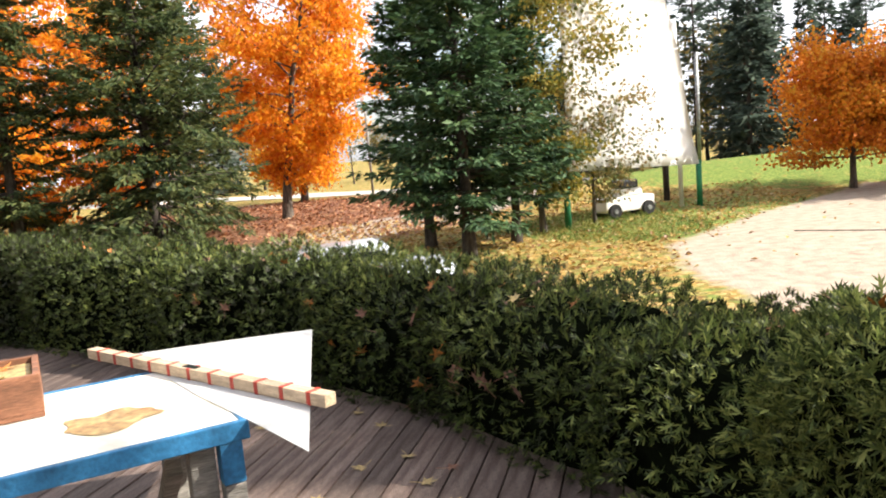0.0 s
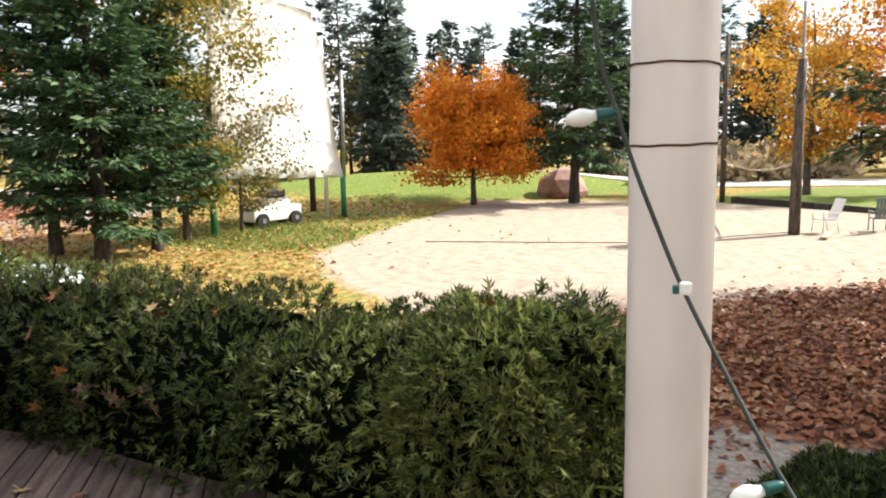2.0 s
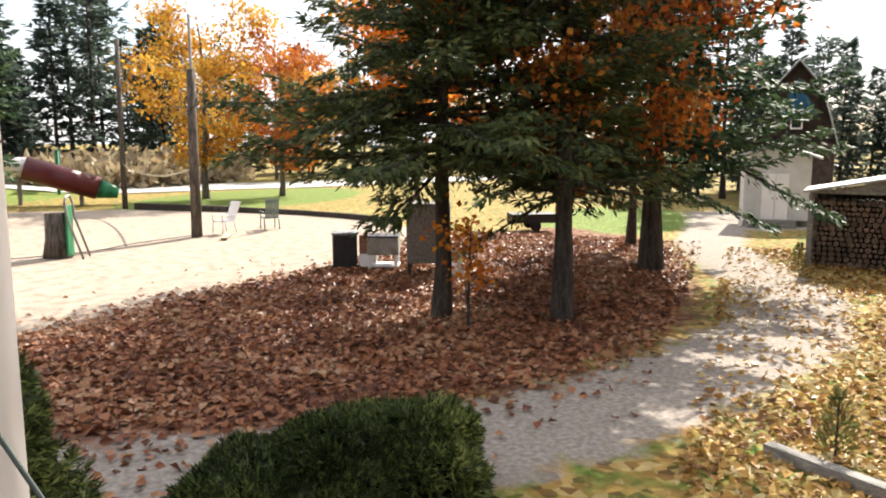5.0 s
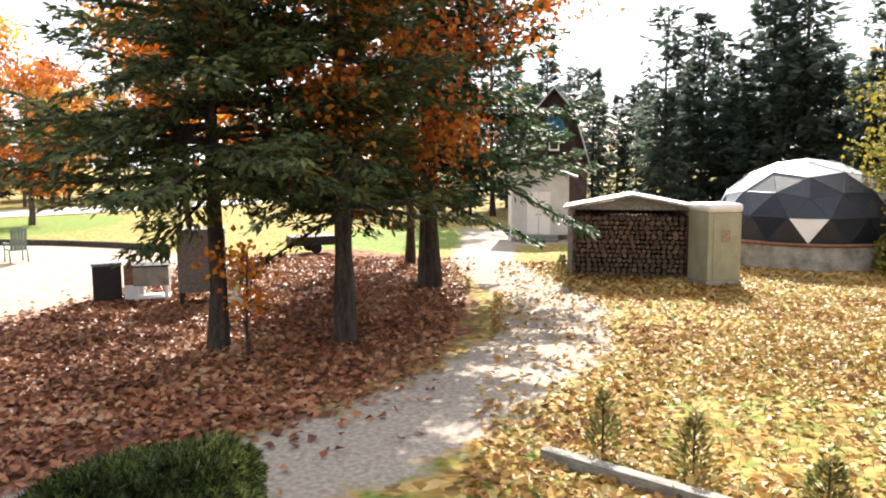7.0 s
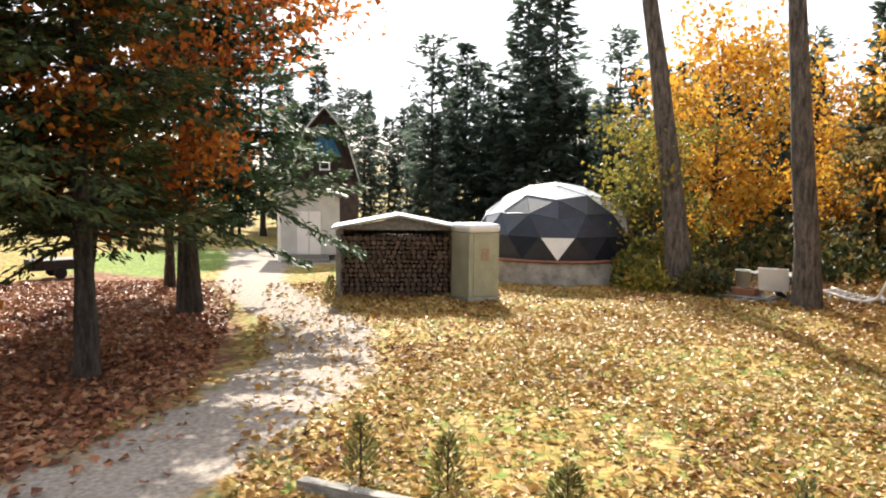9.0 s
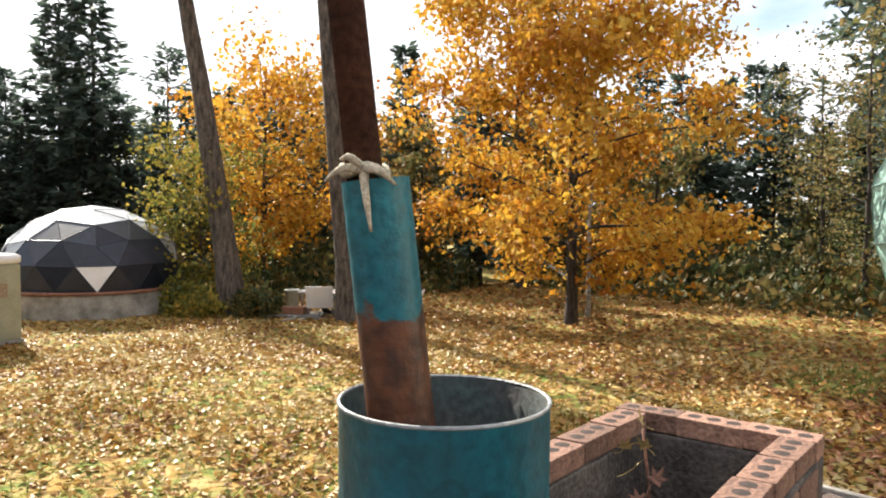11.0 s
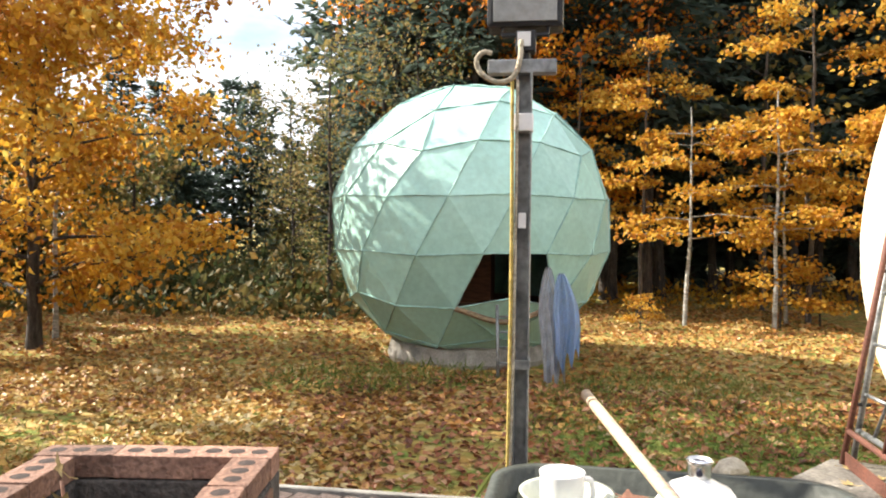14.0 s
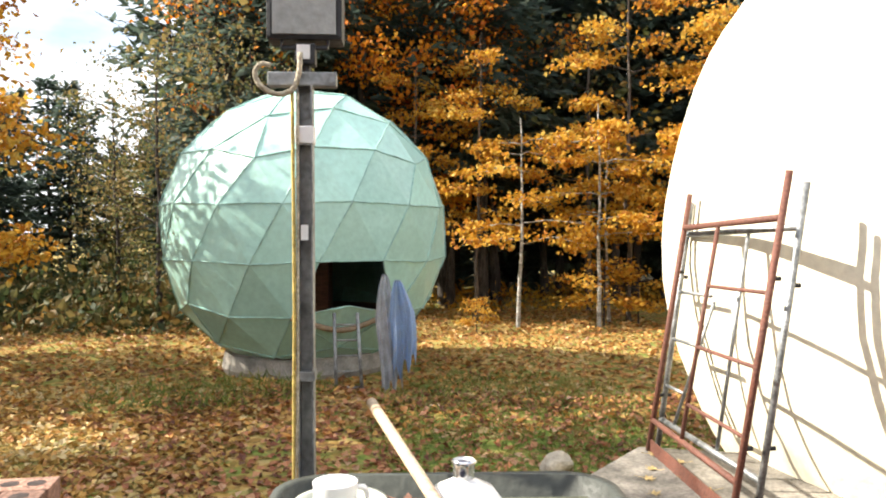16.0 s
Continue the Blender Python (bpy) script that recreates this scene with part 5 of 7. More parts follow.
def chip_paint(m, level, depth):
    """Paint that has chipped off towards a height, baring rust in ragged patches."""
    nt = m.node_tree
    n, link = nt.nodes, nt.links.new
    b = n["Principled BSDF"]
    paint = b.inputs["Base Color"].links[0].from_socket
    tc = n.new("ShaderNodeTexCoord")
    sep = n.new("ShaderNodeSeparateXYZ")
    link(tc.outputs["Object"], sep.inputs[0])
    noi, rust = n.new("ShaderNodeTexNoise"), n.new("ShaderNodeTexNoise")
    noi.inputs["Scale"].default_value, noi.inputs["Detail"].default_value = 22, 6
    rust.inputs["Scale"].default_value, rust.inputs["Detail"].default_value = 30, 6
    for t in (noi, rust):
        link(tc.outputs["Object"], t.inputs["Vector"])
    wob = n.new("ShaderNodeMath")
    wob.operation = 'MULTIPLY_ADD'
    wob.inputs[1].default_value, wob.inputs[2].default_value = depth * 3.2, -depth * 1.6
    link(noi.outputs["Fac"], wob.inputs[0])
    add = n.new("ShaderNodeMath")
    link(sep.outputs["Z"], add.inputs[0])
    link(wob.outputs[0], add.inputs[1])
    ran = n.new("ShaderNodeMapRange")
    ran.inputs["From Min"].default_value, ran.inputs["From Max"].default_value = level - depth * 0.15, level + depth * 0.15
    link(add.outputs[0], ran.inputs["Value"])
    ramp = n.new("ShaderNodeValToRGB")
    ramp.color_ramp.elements[0].position, ramp.color_ramp.elements[1].position = 0.35, 0.65
    ramp.color_ramp.elements[0].color, ramp.color_ramp.elements[1].color = (0.045, 0.02, 0.014, 1), (0.12, 0.045, 0.022, 1)
    link(rust.outputs["Fac"], ramp.inputs["Fac"])
    mx = n.new("ShaderNodeMix")
    mx.data_type = 'RGBA'
    link(ran.outputs["Result"], mx.inputs["Factor"])
    link(ramp.outputs["Color"], mx.inputs["A"])
    link(paint, mx.inputs["B"])
    link(mx.outputs["Result"], b.inputs["Base Color"])


chip_paint(M_worn, 1.395, 0.05)
PB = Vector((1.578, -1.640, DECK_Z + 0.052))
pipe = thing("flue_pipe", "leaning flue pipe, half teal and half rust", "pipe", tuple(PB))
pa, pb = Vector((-0.029, -0.031, 0)), Vector((0.207, 0.231, 3.2))


def pipe_at(z):
    return tuple(pa.lerp(pb, z / 3.2))


part("lower_pipe", tube([pipe_at(0.0), pipe_at(1.0), pipe_at(1.322)], 0.0570, 24, caps=False), M_worn, pipe, "rusted lower length", smooth=True)
part("middle_pipe", tube([pipe_at(1.32), pipe_at(1.45), pipe_at(1.62)], 0.0572, 24, caps=False), M_worn, pipe, "teal painted length", smooth=True)
part("upper_pipe", tube([tuple(Vector(pipe_at(1.6)) + Vector((0.012, 0.012, 0))), tuple(Vector(pipe_at(3.2)) + Vector((0.012, 0.012, 0)))], 0.031, 20), M_rust_metal, pipe, "narrow rusted upper length", smooth=True)
rag = thing("tied_rag", "pale rag knotted round the pipe", "rag")
rc = PB + Vector(pipe_at(1.635)) + Vector((0.012, 0.012, 0))
part("knot", tube([(rc.x + 0.036 * math.cos(a), rc.y + 0.036 * math.sin(a), rc.z + 0.006 * math.sin(3 * a)) for a in np.linspace(0, 2 * math.pi, 20)], 0.009, 7), M_rope, rag, smooth=True)
for k, (dx, dz) in enumerate(((-0.06, -0.02), (0.055, -0.025), (0.015, -0.10), (-0.035, 0.015))):
    s0 = rc + Vector((-0.034, 0.028, 0))
    sd = Vector((-0.7, -0.7, 0))
    e = s0 + sd * dx + Vector((-0.012, 0.012, dz))
    mid = s0.lerp(e, 0.5) + Vector((-0.012, 0.012, 0.01))
    part("tail", tube(curve_points([tuple(s0), tuple(mid), tuple(e)], 5), [0.008, 0.008, 0.008, 0.007, 0.007, 0.006, 0.006, 0.005, 0.004, 0.003, 0.002], 6), M_rope, rag, smooth=True)

# ---- brick box ----
bbq = thing("brick_firebox", "open firebox of sooty blocks topped with cored bricks", "firebox", (1.47, -2.965, DECK_Z), 0)
# local axes: u to +x along the back, v to +y along the side walls
BU, BV = Vector((0.98, 0.16, 0)).normalized(), Vector((0.10, 0.995, 0)).normalized()
bturn = math.degrees(math.atan2(BU.y, BU.x))
bbq.matrix_basis = pose(1.47, -2.985, DECK_Z, 0, 0, bturn)
TOPZ = 2.40 - DECK_Z
for lo, hi in (((0.0, 0.0, 0.0), (0.58, 0.1, TOPZ - 0.062)), ((0.0, 0.1, 0.0), (0.1, 1.1, TOPZ - 0.062)), ((0.48, 0.1, 0.0), (0.58, 1.1, TOPZ - 0.062)), ((0.1, 1.0, 0.0), (0.48, 1.1, TOPZ - 0.3))):
    part("block_wall", box(lo, hi, 0.006), M_block, bbq, "soot-stained block wall")


bm = box((-0.098, -0.046, 0), (0.098, 0.046, 0.057), 0.003)
brick_me = bpy.data.meshes.new("brick")
bm.to_mesh(brick_me)
bm.free()
brick_me.materials.append(M_brick)
# flat disc on the brick top, its dark colour painting a shaded hole
bm = lathe([(0.0, 0.0), (0.021, 0.0)], 18)
hole_me = bpy.data.meshes.new("core_hole")
bm.to_mesh(hole_me)
bm.free()
hole_me.materials.append(M_hole)
brng = random.Random(4)


def lay_brick(x, y, turn, holes=True):
    b = part("brick", brick_me, None, bbq)
    b.matrix_basis = pose(x, y, TOPZ - 0.058, brng.uniform(-0.8, 0.8), brng.uniform(-0.8, 0.8), turn + brng.uniform(-2, 2))
    if holes:
        for k in (-1, 0, 1):
            h_ = part("core_hole", hole_me, None, b)
            h_.matrix_basis = pose(k * 0.058, 0, 0.0575)


for k in range(3):
    lay_brick(0.098 + k * 0.196, 0.05, 0)
for k in range(5):
    lay_brick(0.05, 0.20 + k * 0.204, 90)
    lay_brick(0.53, 0.20 + k * 0.204, 90)
for k in range(4):
    for sx in (-0.006, 0.586):
        p_ = part("brick", brick_me, None, bbq)
        p_.matrix_basis = pose(sx, 0.2 + 0.21 * k, TOPZ - 0.12, 90, 0, 90) @ Matrix.Diagonal((1, 1, 0.2, 1))
vine = thing("weed", "yellowing weed sprouting in the firebox", "plant", (1.80, -2.60, DECK_Z))
part("stem", tube(curve_points([(0, 0, 0), (0.01, 0.02, 0.5), (-0.03, 0.03, 0.8), (0.0, 0.02, 1.02)], 5), 0.004, 6), M_leaf_b, vine, smooth=True)
for k, (x, y, z, m_) in enumerate(((-0.02, 0.04, 0.98, M_leaf_y), (0.05, 0.03, 0.96, M_leaf_y), (0.0, 0.06, 0.92, M_leaf_y), (-0.06, 0.05, 0.9, M_leaf_b), (-0.03, 0.08, 0.84, M_leaf_b), (0.02, 0.0, 1.04, M_leaf_y))):
    l_ = part("leaf", maple_leaf_mesh("leaf", 0.085, m_, 20 + k), None, vine)
    l_.matrix_basis = pose(x, y, z, 50 + 20 * math.sin(k * 3), 25 * math.cos(k * 2), 60 * k)

# ---- steel pole with floodlight ----
pole = thing("light_pole", "slotted steel pole with floodlight and hanging cord", "lamp pole", (0.83, -2.65, DECK_Z), 1.5)
PH = 3.275 - DECK_Z
part("channel", box((-0.016, -0.016, 0), (0.016, -0.012, PH), 0.001), M_galv, pole, "worn galvanised channel")
for x in (-0.016, 0.012):
    part("flange", box((x, -0.012, 0), (x + 0.004, 0.020, PH), 0.001), M_galv, pole, "dark worn flange")
part("crossbar", box((-0.063, -0.012, PH - 0.002), (0.072, 0.018, PH + 0.026), 0.003), M_galv, pole)
part("mount", box((-0.022, -0.018, PH + 0.04), (0.018, 0.02, PH + 0.082), 0.004), M_dark, pole, "black junction mount")
part("mount_label", box((-0.012, 0.0205, PH + 0.05), (0.014, 0.0215, PH + 0.078)), M_white, pole, "pale printed sticker")
part("neck", tube([(0, 0, PH + 0.02), (0, 0, PH + 0.045)], 0.012, 12), M_dark, pole)
head = part("lamp_head", box((-0.075, -0.06, PH + 0.09), (0.075, 0.012, PH + 0.225), 0.008), M_dark, pole, "black floodlight housing")
part("lens", box((-0.062, 0.0125, PH + 0.10), (0.062, 0.016, PH + 0.213), 0.001), M_lens, head, "glass front")
part("bracket", tube([(-0.045, 0, PH + 0.092), (-0.045, 0.005, PH + 0.075), (0.045, 0.005, PH + 0.075), (0.045, 0, PH + 0.092)], 0.005, 8), M_dark, head)
part("tape", box((-0.0185, -0.018, PH - 0.115), (0.0185, 0.0225, PH - 0.08), 0.003), M_white, pole, "white tape wrap")
part("sticker", box((-0.008, -0.0165, 1.600 - 0.02), (0.008, -0.0163, 1.6 + 0.01)), M_white, pole, "small white label")
part("sticker", box((-0.007, 0.0203, 1.570), (0.008, 0.0208, 1.60)), M_white, pole, "small white label with dark bars")
part("tie_band", box((-0.0185, -0.018, 1.29), (0.0185, 0.0225, 1.31), 0.002), M_galv, pole)
loop = [(0.006, 0.03, PH + 0.06), (0.008, 0.035, PH + 0.02), (0.02, 0.036, PH - 0.012), (0.05, 0.036, PH - 0.022), (0.082, 0.036, PH - 0.005), (0.092, 0.036, PH + 0.02), (0.08, 0.036, PH + 0.036), (0.062, 0.036, PH + 0.034)]
cordp = thing("hanging_cord", "yellow and tan cord tied along the pole", "cord", (0.83, -2.65, DECK_Z), 1.5)
part("loop", tube(curve_points(loop, 6), 0.0052, 8), M_rope, cordp, smooth=True)
part("cord", tube(curve_points([(0.022, 0.03, PH - 0.014), (0.020, 0.029, 1.5), (0.022, 0.030, 1.2), (0.024, 0.030, 0.98)], 6), 0.0036, 8), M_yellow_rope, cordp, smooth=True)
part("cord", tube(curve_points([(0.012, 0.029, PH - 0.018), (0.013, 0.028, 1.5), (0.016, 0.029, 1.2), (0.028, 0.028, 0.98)], 6), 0.003, 8), M_rope, cordp, smooth=True)
part("plug", lathe([(0, 0.94), (0.009, 0.94), (0.010, 0.985), (0.006, 0.997), (0, 0.997)], 14, m=pose(0.025, 0.03, 0)), M_ceramic, cordp, "white plug", smooth=True)

# ---- wash tub on a stand, with dishes ----
TX, TY, TZ = 0.555, -2.315, 2.515
tub = thing("wash_tub", "dark plastic tub with leaves in it", "tub", (TX, TY, DECK_Z))


def rrect(w, d, r, z, n=8):
    out = []
    for cx, cy, a0 in ((w / 2 - r, d / 2 - r, 0), (-w / 2 + r, d / 2 - r, 90), (-w / 2 + r, -d / 2 + r, 180), (w / 2 - r, -d / 2 + r, 270)):
        out += [(cx + r * math.cos(radians(a0 + 90 * k / n)), cy + r * math.sin(radians(a0 + 90 * k / n)), z) for k in range(n + 1)]
    return out


def shell(rings, material, name, parent, label=""):
    bm = bmesh.new()
    vr = [[bm.verts.new(p) for p in r] for r in rings]
    m_ = len(vr[0])
    for a, b in zip(vr, vr[1:]):
        for k in range(m_):
            bm.faces.new((a[k], a[(k + 1) % m_], b[(k + 1) % m_], b[k]))
    bm.faces.new(vr[0][::-1])
    bm.faces.new(vr[-1])
    return part(name, bm, material, parent, label, True)


tz = TZ - DECK_Z
shell([rrect(0.50, 0.42, 0.06, tz - 0.24), rrect(0.60, 0.54, 0.09, tz - 0.012), rrect(0.635, 0.575, 0.10, tz - 0.012), rrect(0.635, 0.575, 0.10, tz), rrect(0.595, 0.535, 0.09, tz), rrect(0.57, 0.50, 0.08, tz - 0.09), rrect(0.55, 0.48, 0.08, tz - 0.10)], M_tub, "basin", tub)
part("soil", box((-0.27, -0.235, tz - 0.098), (0.27, 0.235, tz - 0.032), 0.004), M_tub_in, tub, "mossy wet bottom")
for x in (-0.2, 0.2):
    for y in (-0.16, 0.16):
        part("leg", box((x - 0.025, y - 0.025, 0), (x + 0.025, y + 0.025, tz - 0.235), 0.004), M_wood_grey, tub)
for x, y, k in ((0.45, -2.42, 3), (0.50, -2.45, 0), (0.38, -2.35, 3), (0.6, -2.5, 3), (0.44, -2.25, 2)):
    lay_leaf(x + 0.03, y, TZ - 0.022, k, 10, 0.8, "tub bottom")
bowl = thing("bowl", "pale grey-green enamel bowl", "bowl", (0.735, -2.36, TZ - 0.03))
part("bowl_body", lathe([(0, 0), (0.040, 0), (0.058, 0.025), (0.074, 0.058), (0.077, 0.062), (0.071, 0.061), (0.054, 0.028), (0.036, 0.008), (0, 0.008)], 40), M_bowl, bowl, smooth=True)
mug = thing("mug", "white mug with small dark print", "mug", (0.742, -2.345, TZ - 0.019), 35)
part("mug_body", lathe([(0, 0), (0.030, 0), (0.034, 0.006), (0.036, 0.085), (0.0365, 0.088), (0.0335, 0.088), (0.033, 0.008), (0, 0.008)], 36), M_ceramic, mug, smooth=True)
part("handle", tube(curve_points([(-0.034, 0, 0.070), (-0.055, 0, 0.066), (-0.060, 0, 0.042), (-0.050, 0, 0.022), (-0.034, 0, 0.02)], 5), 0.005, 8), M_ceramic, mug, smooth=True)
for z_ in (0.03, 0.042):
    part("print", box((-0.008, 0.0355, z_), (0.006, 0.0368, z_ + 0.008), 0.0), M_ink, mug, "small dark mark")
kettle = thing("kettle", "white enamel kettle with a narrow steel neck", "kettle", (0.535, -2.325, TZ - 0.012))
kettle.scale = (0.78, 0.78, 0.88)
part("neck", lathe([(0.0215, 0.103), (0.0222, 0.105), (0.0222, 0.127), (0.0268, 0.1338), (0.0215, 0.137)], 32), M_chrome, kettle, "polished steel neck", True)
part("kettle_body", lathe([(0, 0), (0.07, 0.0), (0.088, 0.03), (0.085, 0.055), (0.06, 0.085), (0.03, 0.098), (0.021, 0.104), (0.021, 0.128), (0.026, 0.134), (0.022, 0.136), (0.018, 0.128), (0.0, 0.122)], 44), M_ceramic, kettle, smooth=True)
part("lid", lathe([(0, 0.121), (0.0175, 0.122), (0.0175, 0.131), (0, 0.131)], 20), M_ink, kettle, "dark opening")
part("stud", lathe([(0, 0), (0.006, 0), (0.006, 0.004), (0, 0.005)], 12, m=pose(0.004, 0.021, 0.116, -90)), M_ink, kettle)
stick = thing("broom_handle", "pale wooden stick leaning across the tub", "stick")
part("shaft", tube([(0.701, -2.654, 2.642), (0.608, -2.357, 2.590), (0.54, -2.14, 2.552)], 0.0105, 16), M_level, stick, smooth=True)

# ---- cream dome, slab, scaffold frames ----
dome_c = thing("cream_dome", "large cream-rendered dome building", "dome", (-4.97, -6.95, 0))
bm = bmesh.new()
bmesh.ops.create_uvsphere(bm, u_segments=128, v_segments=64, radius=3.5)
noise.seed_set(2)
for v in bm.verts:
    v.co *= 1 + 0.014 * noise.noise(v.co * 1.1) + 0.004 * noise.noise(v.co * 4.0)
    v.co.z += 2.9
bmesh.ops.bisect_plane(bm, geom=bm.verts[:] + bm.edges[:] + bm.faces[:], plane_co=(0, 0, -0.1), plane_no=(0, 0, -1), clear_outer=True)
part("shell", bm, M_cream, dome_c, smooth=True)
slab = thing("concrete_slab", "dirty concrete slab beside the dome", "slab", kind="structure")
bm = bmesh.new()
top_ = [bm.verts.new((x, y, 1.31)) for x, y in ((-0.25, -5.9), (-1.12, -6.98), (-2.6, -6.6), (-2.6, -3.6), (-0.25, -5.45))]
f_ = bm.faces.new(top_)
ex = bmesh.ops.extrude_face_region(bm, geom=[f_])
for v in ex["geom"]:
    if isinstance(v, bmesh.types.BMVert):
        v.co.z = -0.1
part("block", bm, M_slab, slab)
for x, y in ((-1.05, -6.4), (-1.2, -6.2), (-0.95, -6.2), (-1.15, -6.75), (-1.3, -6.55), (-0.9, -5.9), (-1.28, -5.95)):
    lay_leaf(x, y, 1.318, leaf_rng.randrange(2), 8, 1.1, "slab")


def scaffold(fl, nl, fh, nh, material, label, flip=False):
    """A scaffold end frame leaning on the dome: two tall posts, rails, inner ladder. fl, nl: far and near foot; fh, nh: their heads."""
    ob = thing("scaffold_frame", label, "scaffold", group="scaffold frames")
    fl, nl, fh, nh = Vector(fl), Vector(nl), Vector(fh), Vector(nh)

    def P(a, b):
        return tuple((fl.lerp(fh, b)).lerp(nl.lerp(nh, b), a))

    def bar(name, a, b, r=0.016):
        part(name, tube([P(*a), P(*b)], r, 12), material, ob, smooth=True)

    for a in (0, 1):
        bar("post", (a, 0), (a, 1.0), 0.021)
        for b in (0.70, 0.22):
            part("lock_pin", tube([P(a, b), tuple(Vector(P(a, b)) + Vector((-0.05, 0.0, 0.0)))], 0.014, 8), M_dark, ob, "dark lock stud")
    bar("rail", (0, 0.87), (1, 0.87), 0.022)
    bar("rail", (0, 0.12), (1, 0.12), 0.021)
    if flip:
        bar("inner_post", (0.62, 0.12), (0.62, 0.87), 0.013)
        bar("brace", (0.16, 0.13), (0.40, 0.62), 0.012)
        for b in (0.26, 0.45, 0.64):
            bar("rung", (0, b), (0.36 if b > 0.4 else 0.22, b), 0.013)
    else:
        bar("inner_post", (0.40, 0.12), (0.42, 0.87), 0.015)
        for b in (0.25, 0.45, 0.66):
            bar("rung", (0.41, b), (1, b), 0.013)
    return ob


scaffold((-1.15, -6.84, 1.32), (-1.17, -5.36, 1.32), (-1.43, -6.76, 3.26), (-1.45, -5.28, 3.32), M_scaffold, "rusted red scaffold frame leaning on the dome")
scaffold((-1.24, -6.90, 1.32), (-1.33, -5.40, 1.32), (-1.47, -6.84, 3.20), (-1.58, -5.34, 3.26), M_galv, "grey steel scaffold frame leaning on the dome", True)
channel = thing("angle_iron", "rusty steel channel lying along the frame feet", "channel", (-1.16, -6.1, 1.312), 1)
part("web", box((-0.10, -0.78, 0.0), (-0.02, 0.70, 0.008), 0.002), M_scaffold, channel)
part("flange", box((-0.02, -0.78, 0.0), (-0.012, 0.70, 0.10), 0.002), M_scaffold, channel)
stone = thing("rock", "pale rounded stone on the grass", "rock", (-1.10, -10.4, 0))
bm = bmesh.new()
bmesh.ops.create_icosphere(bm, subdivisions=3, radius=0.20)
for v in bm.verts:
    v.co *= 1 + 0.35 * noise.noise(v.co * 6)
    v.co.z = v.co.z * 0.8 + 0.12
part("stone", bm, M_pale_rock, stone)

# ---- mint sphere house ----


def geodesic(freq):
    """Unit vertices and triangles of an icosahedron with each face split freq times, a corner at the top."""
    g = (1 + 5 ** 0.5) / 2
    ico = unit(np.array([(0, 0, 1)] + [(2 / 5 ** .5 * math.cos(2 * math.pi * k / 5), 2 / 5 ** .5 * math.sin(2 * math.pi * k / 5), 1 / 5 ** .5) for k in range(5)] + [(2 / 5 ** .5 * math.cos(2 * math.pi * (k + .5) / 5), 2 / 5 ** .5 * math.sin(2 * math.pi * (k + .5) / 5), -1 / 5 ** .5) for k in range(5)] + [(0, 0, -1)], float))
    tri = [(0, 1 + k, 1 + (k + 1) % 5) for k in range(5)] + [(1 + k, 6 + k, 1 + (k + 1) % 5) for k in range(5)] + [(6 + k, 6 + (k + 1) % 5, 1 + (k + 1) % 5) for k in range(5)] + [(11, 6 + (k + 1) % 5, 6 + k) for k in range(5)]
    out = []
    for a, b, c_ in tri:
        A, B_, C = ico[a], ico[b], ico[c_]
        grid = {(i, j): unit(A + (B_ - A) * i / freq + (C - A) * j / freq) for i in range(freq + 1) for j in range(freq + 1 - i)}
        for i in range(freq):
            for j in range(freq - i):
                out.append((grid[i, j], grid[i + 1, j], grid[i, j + 1]))
                if i + j < freq - 1:
                    out.append((grid[i + 1, j], grid[i + 1, j + 1], grid[i, j + 1]))
    return [np.array(t) for t in out]


def panel_mesh(tri, thick=0.03, inset=0.012):
    cen = tri.mean(0)
    n_ = unit(np.cross(tri[1] - tri[0], tri[2] - tri[0]))
    if n_ @ cen < 0:
        n_, tri = -n_, tri[::-1]
    t = tri + unit(cen - tri) * inset
    bm = bmesh.new()
    o_ = [bm.verts.new(p) for p in t]
    i_ = [bm.verts.new(p - n_ * thick) for p in t]
    bm.faces.new(o_)
    bm.faces.new(i_[::-1])
    for k in range(3):
        bm.faces.new((o_[k], i_[k], i_[(k + 1) % 3], o_[(k + 1) % 3]))
    return bm


SC = Vector((2.97, -17.9, 2.96))
SR = 3.05
ball = thing("sphere_house", "mint green panelled sphere house with an open doorway", "dome house", tuple(SC))
seams = {}
to_cam = np.array([0.61 - SC.x, -1.15 - SC.y])
door_az = math.atan2(to_cam[1], to_cam[0]) + radians(16)
tris = geodesic(3)
# turn the ball so that one row of three panels faces the way of the doorway
rows3 = [t for t in tris if -0.62 < t.mean(0)[2] < -0.18]
downs = [t for t in rows3 if (t[:, 2] > t.mean(0)[2]).sum() == 2 and -0.45 < t.mean(0)[2] < -0.2]
ref = min(downs, key=lambda t: abs(math.atan2(t.mean(0)[1], t.mean(0)[0]) - 0.6))
SPIN = door_az - math.atan2(ref.mean(0)[1], ref.mean(0)[0])
RZ = np.array([[math.cos(SPIN), -math.sin(SPIN), 0], [math.sin(SPIN), math.cos(SPIN), 0], [0, 0, 1]])
tris = [(t @ RZ.T) * SR for t in tris]
ref = (ref @ RZ.T) * SR


def shared(a, b):
    return sum(1 for p in a for q in b if np.linalg.norm(p - q) < 1e-3)


opening = [t for t in tris if np.linalg.norm(t.mean(0) - ref.mean(0)) < 1e-3 or (shared(t, ref) == 2 and t.mean(0)[2] < ref.mean(0)[2] + 0.05)]


def slant(a, b):
    """Which way an edge runs, seen from outside: 0 level, 1 rising to the right, -1 rising to the left."""
    n_ = unit(a + b)
    right = unit(np.cross((0, 0, 1.0), n_))
    d = unit(b - a)
    r, u = d @ right, d @ np.cross(n_, right)
    return 0 if abs(u) < 0.45 else (1 if r * u > 0 else -1)


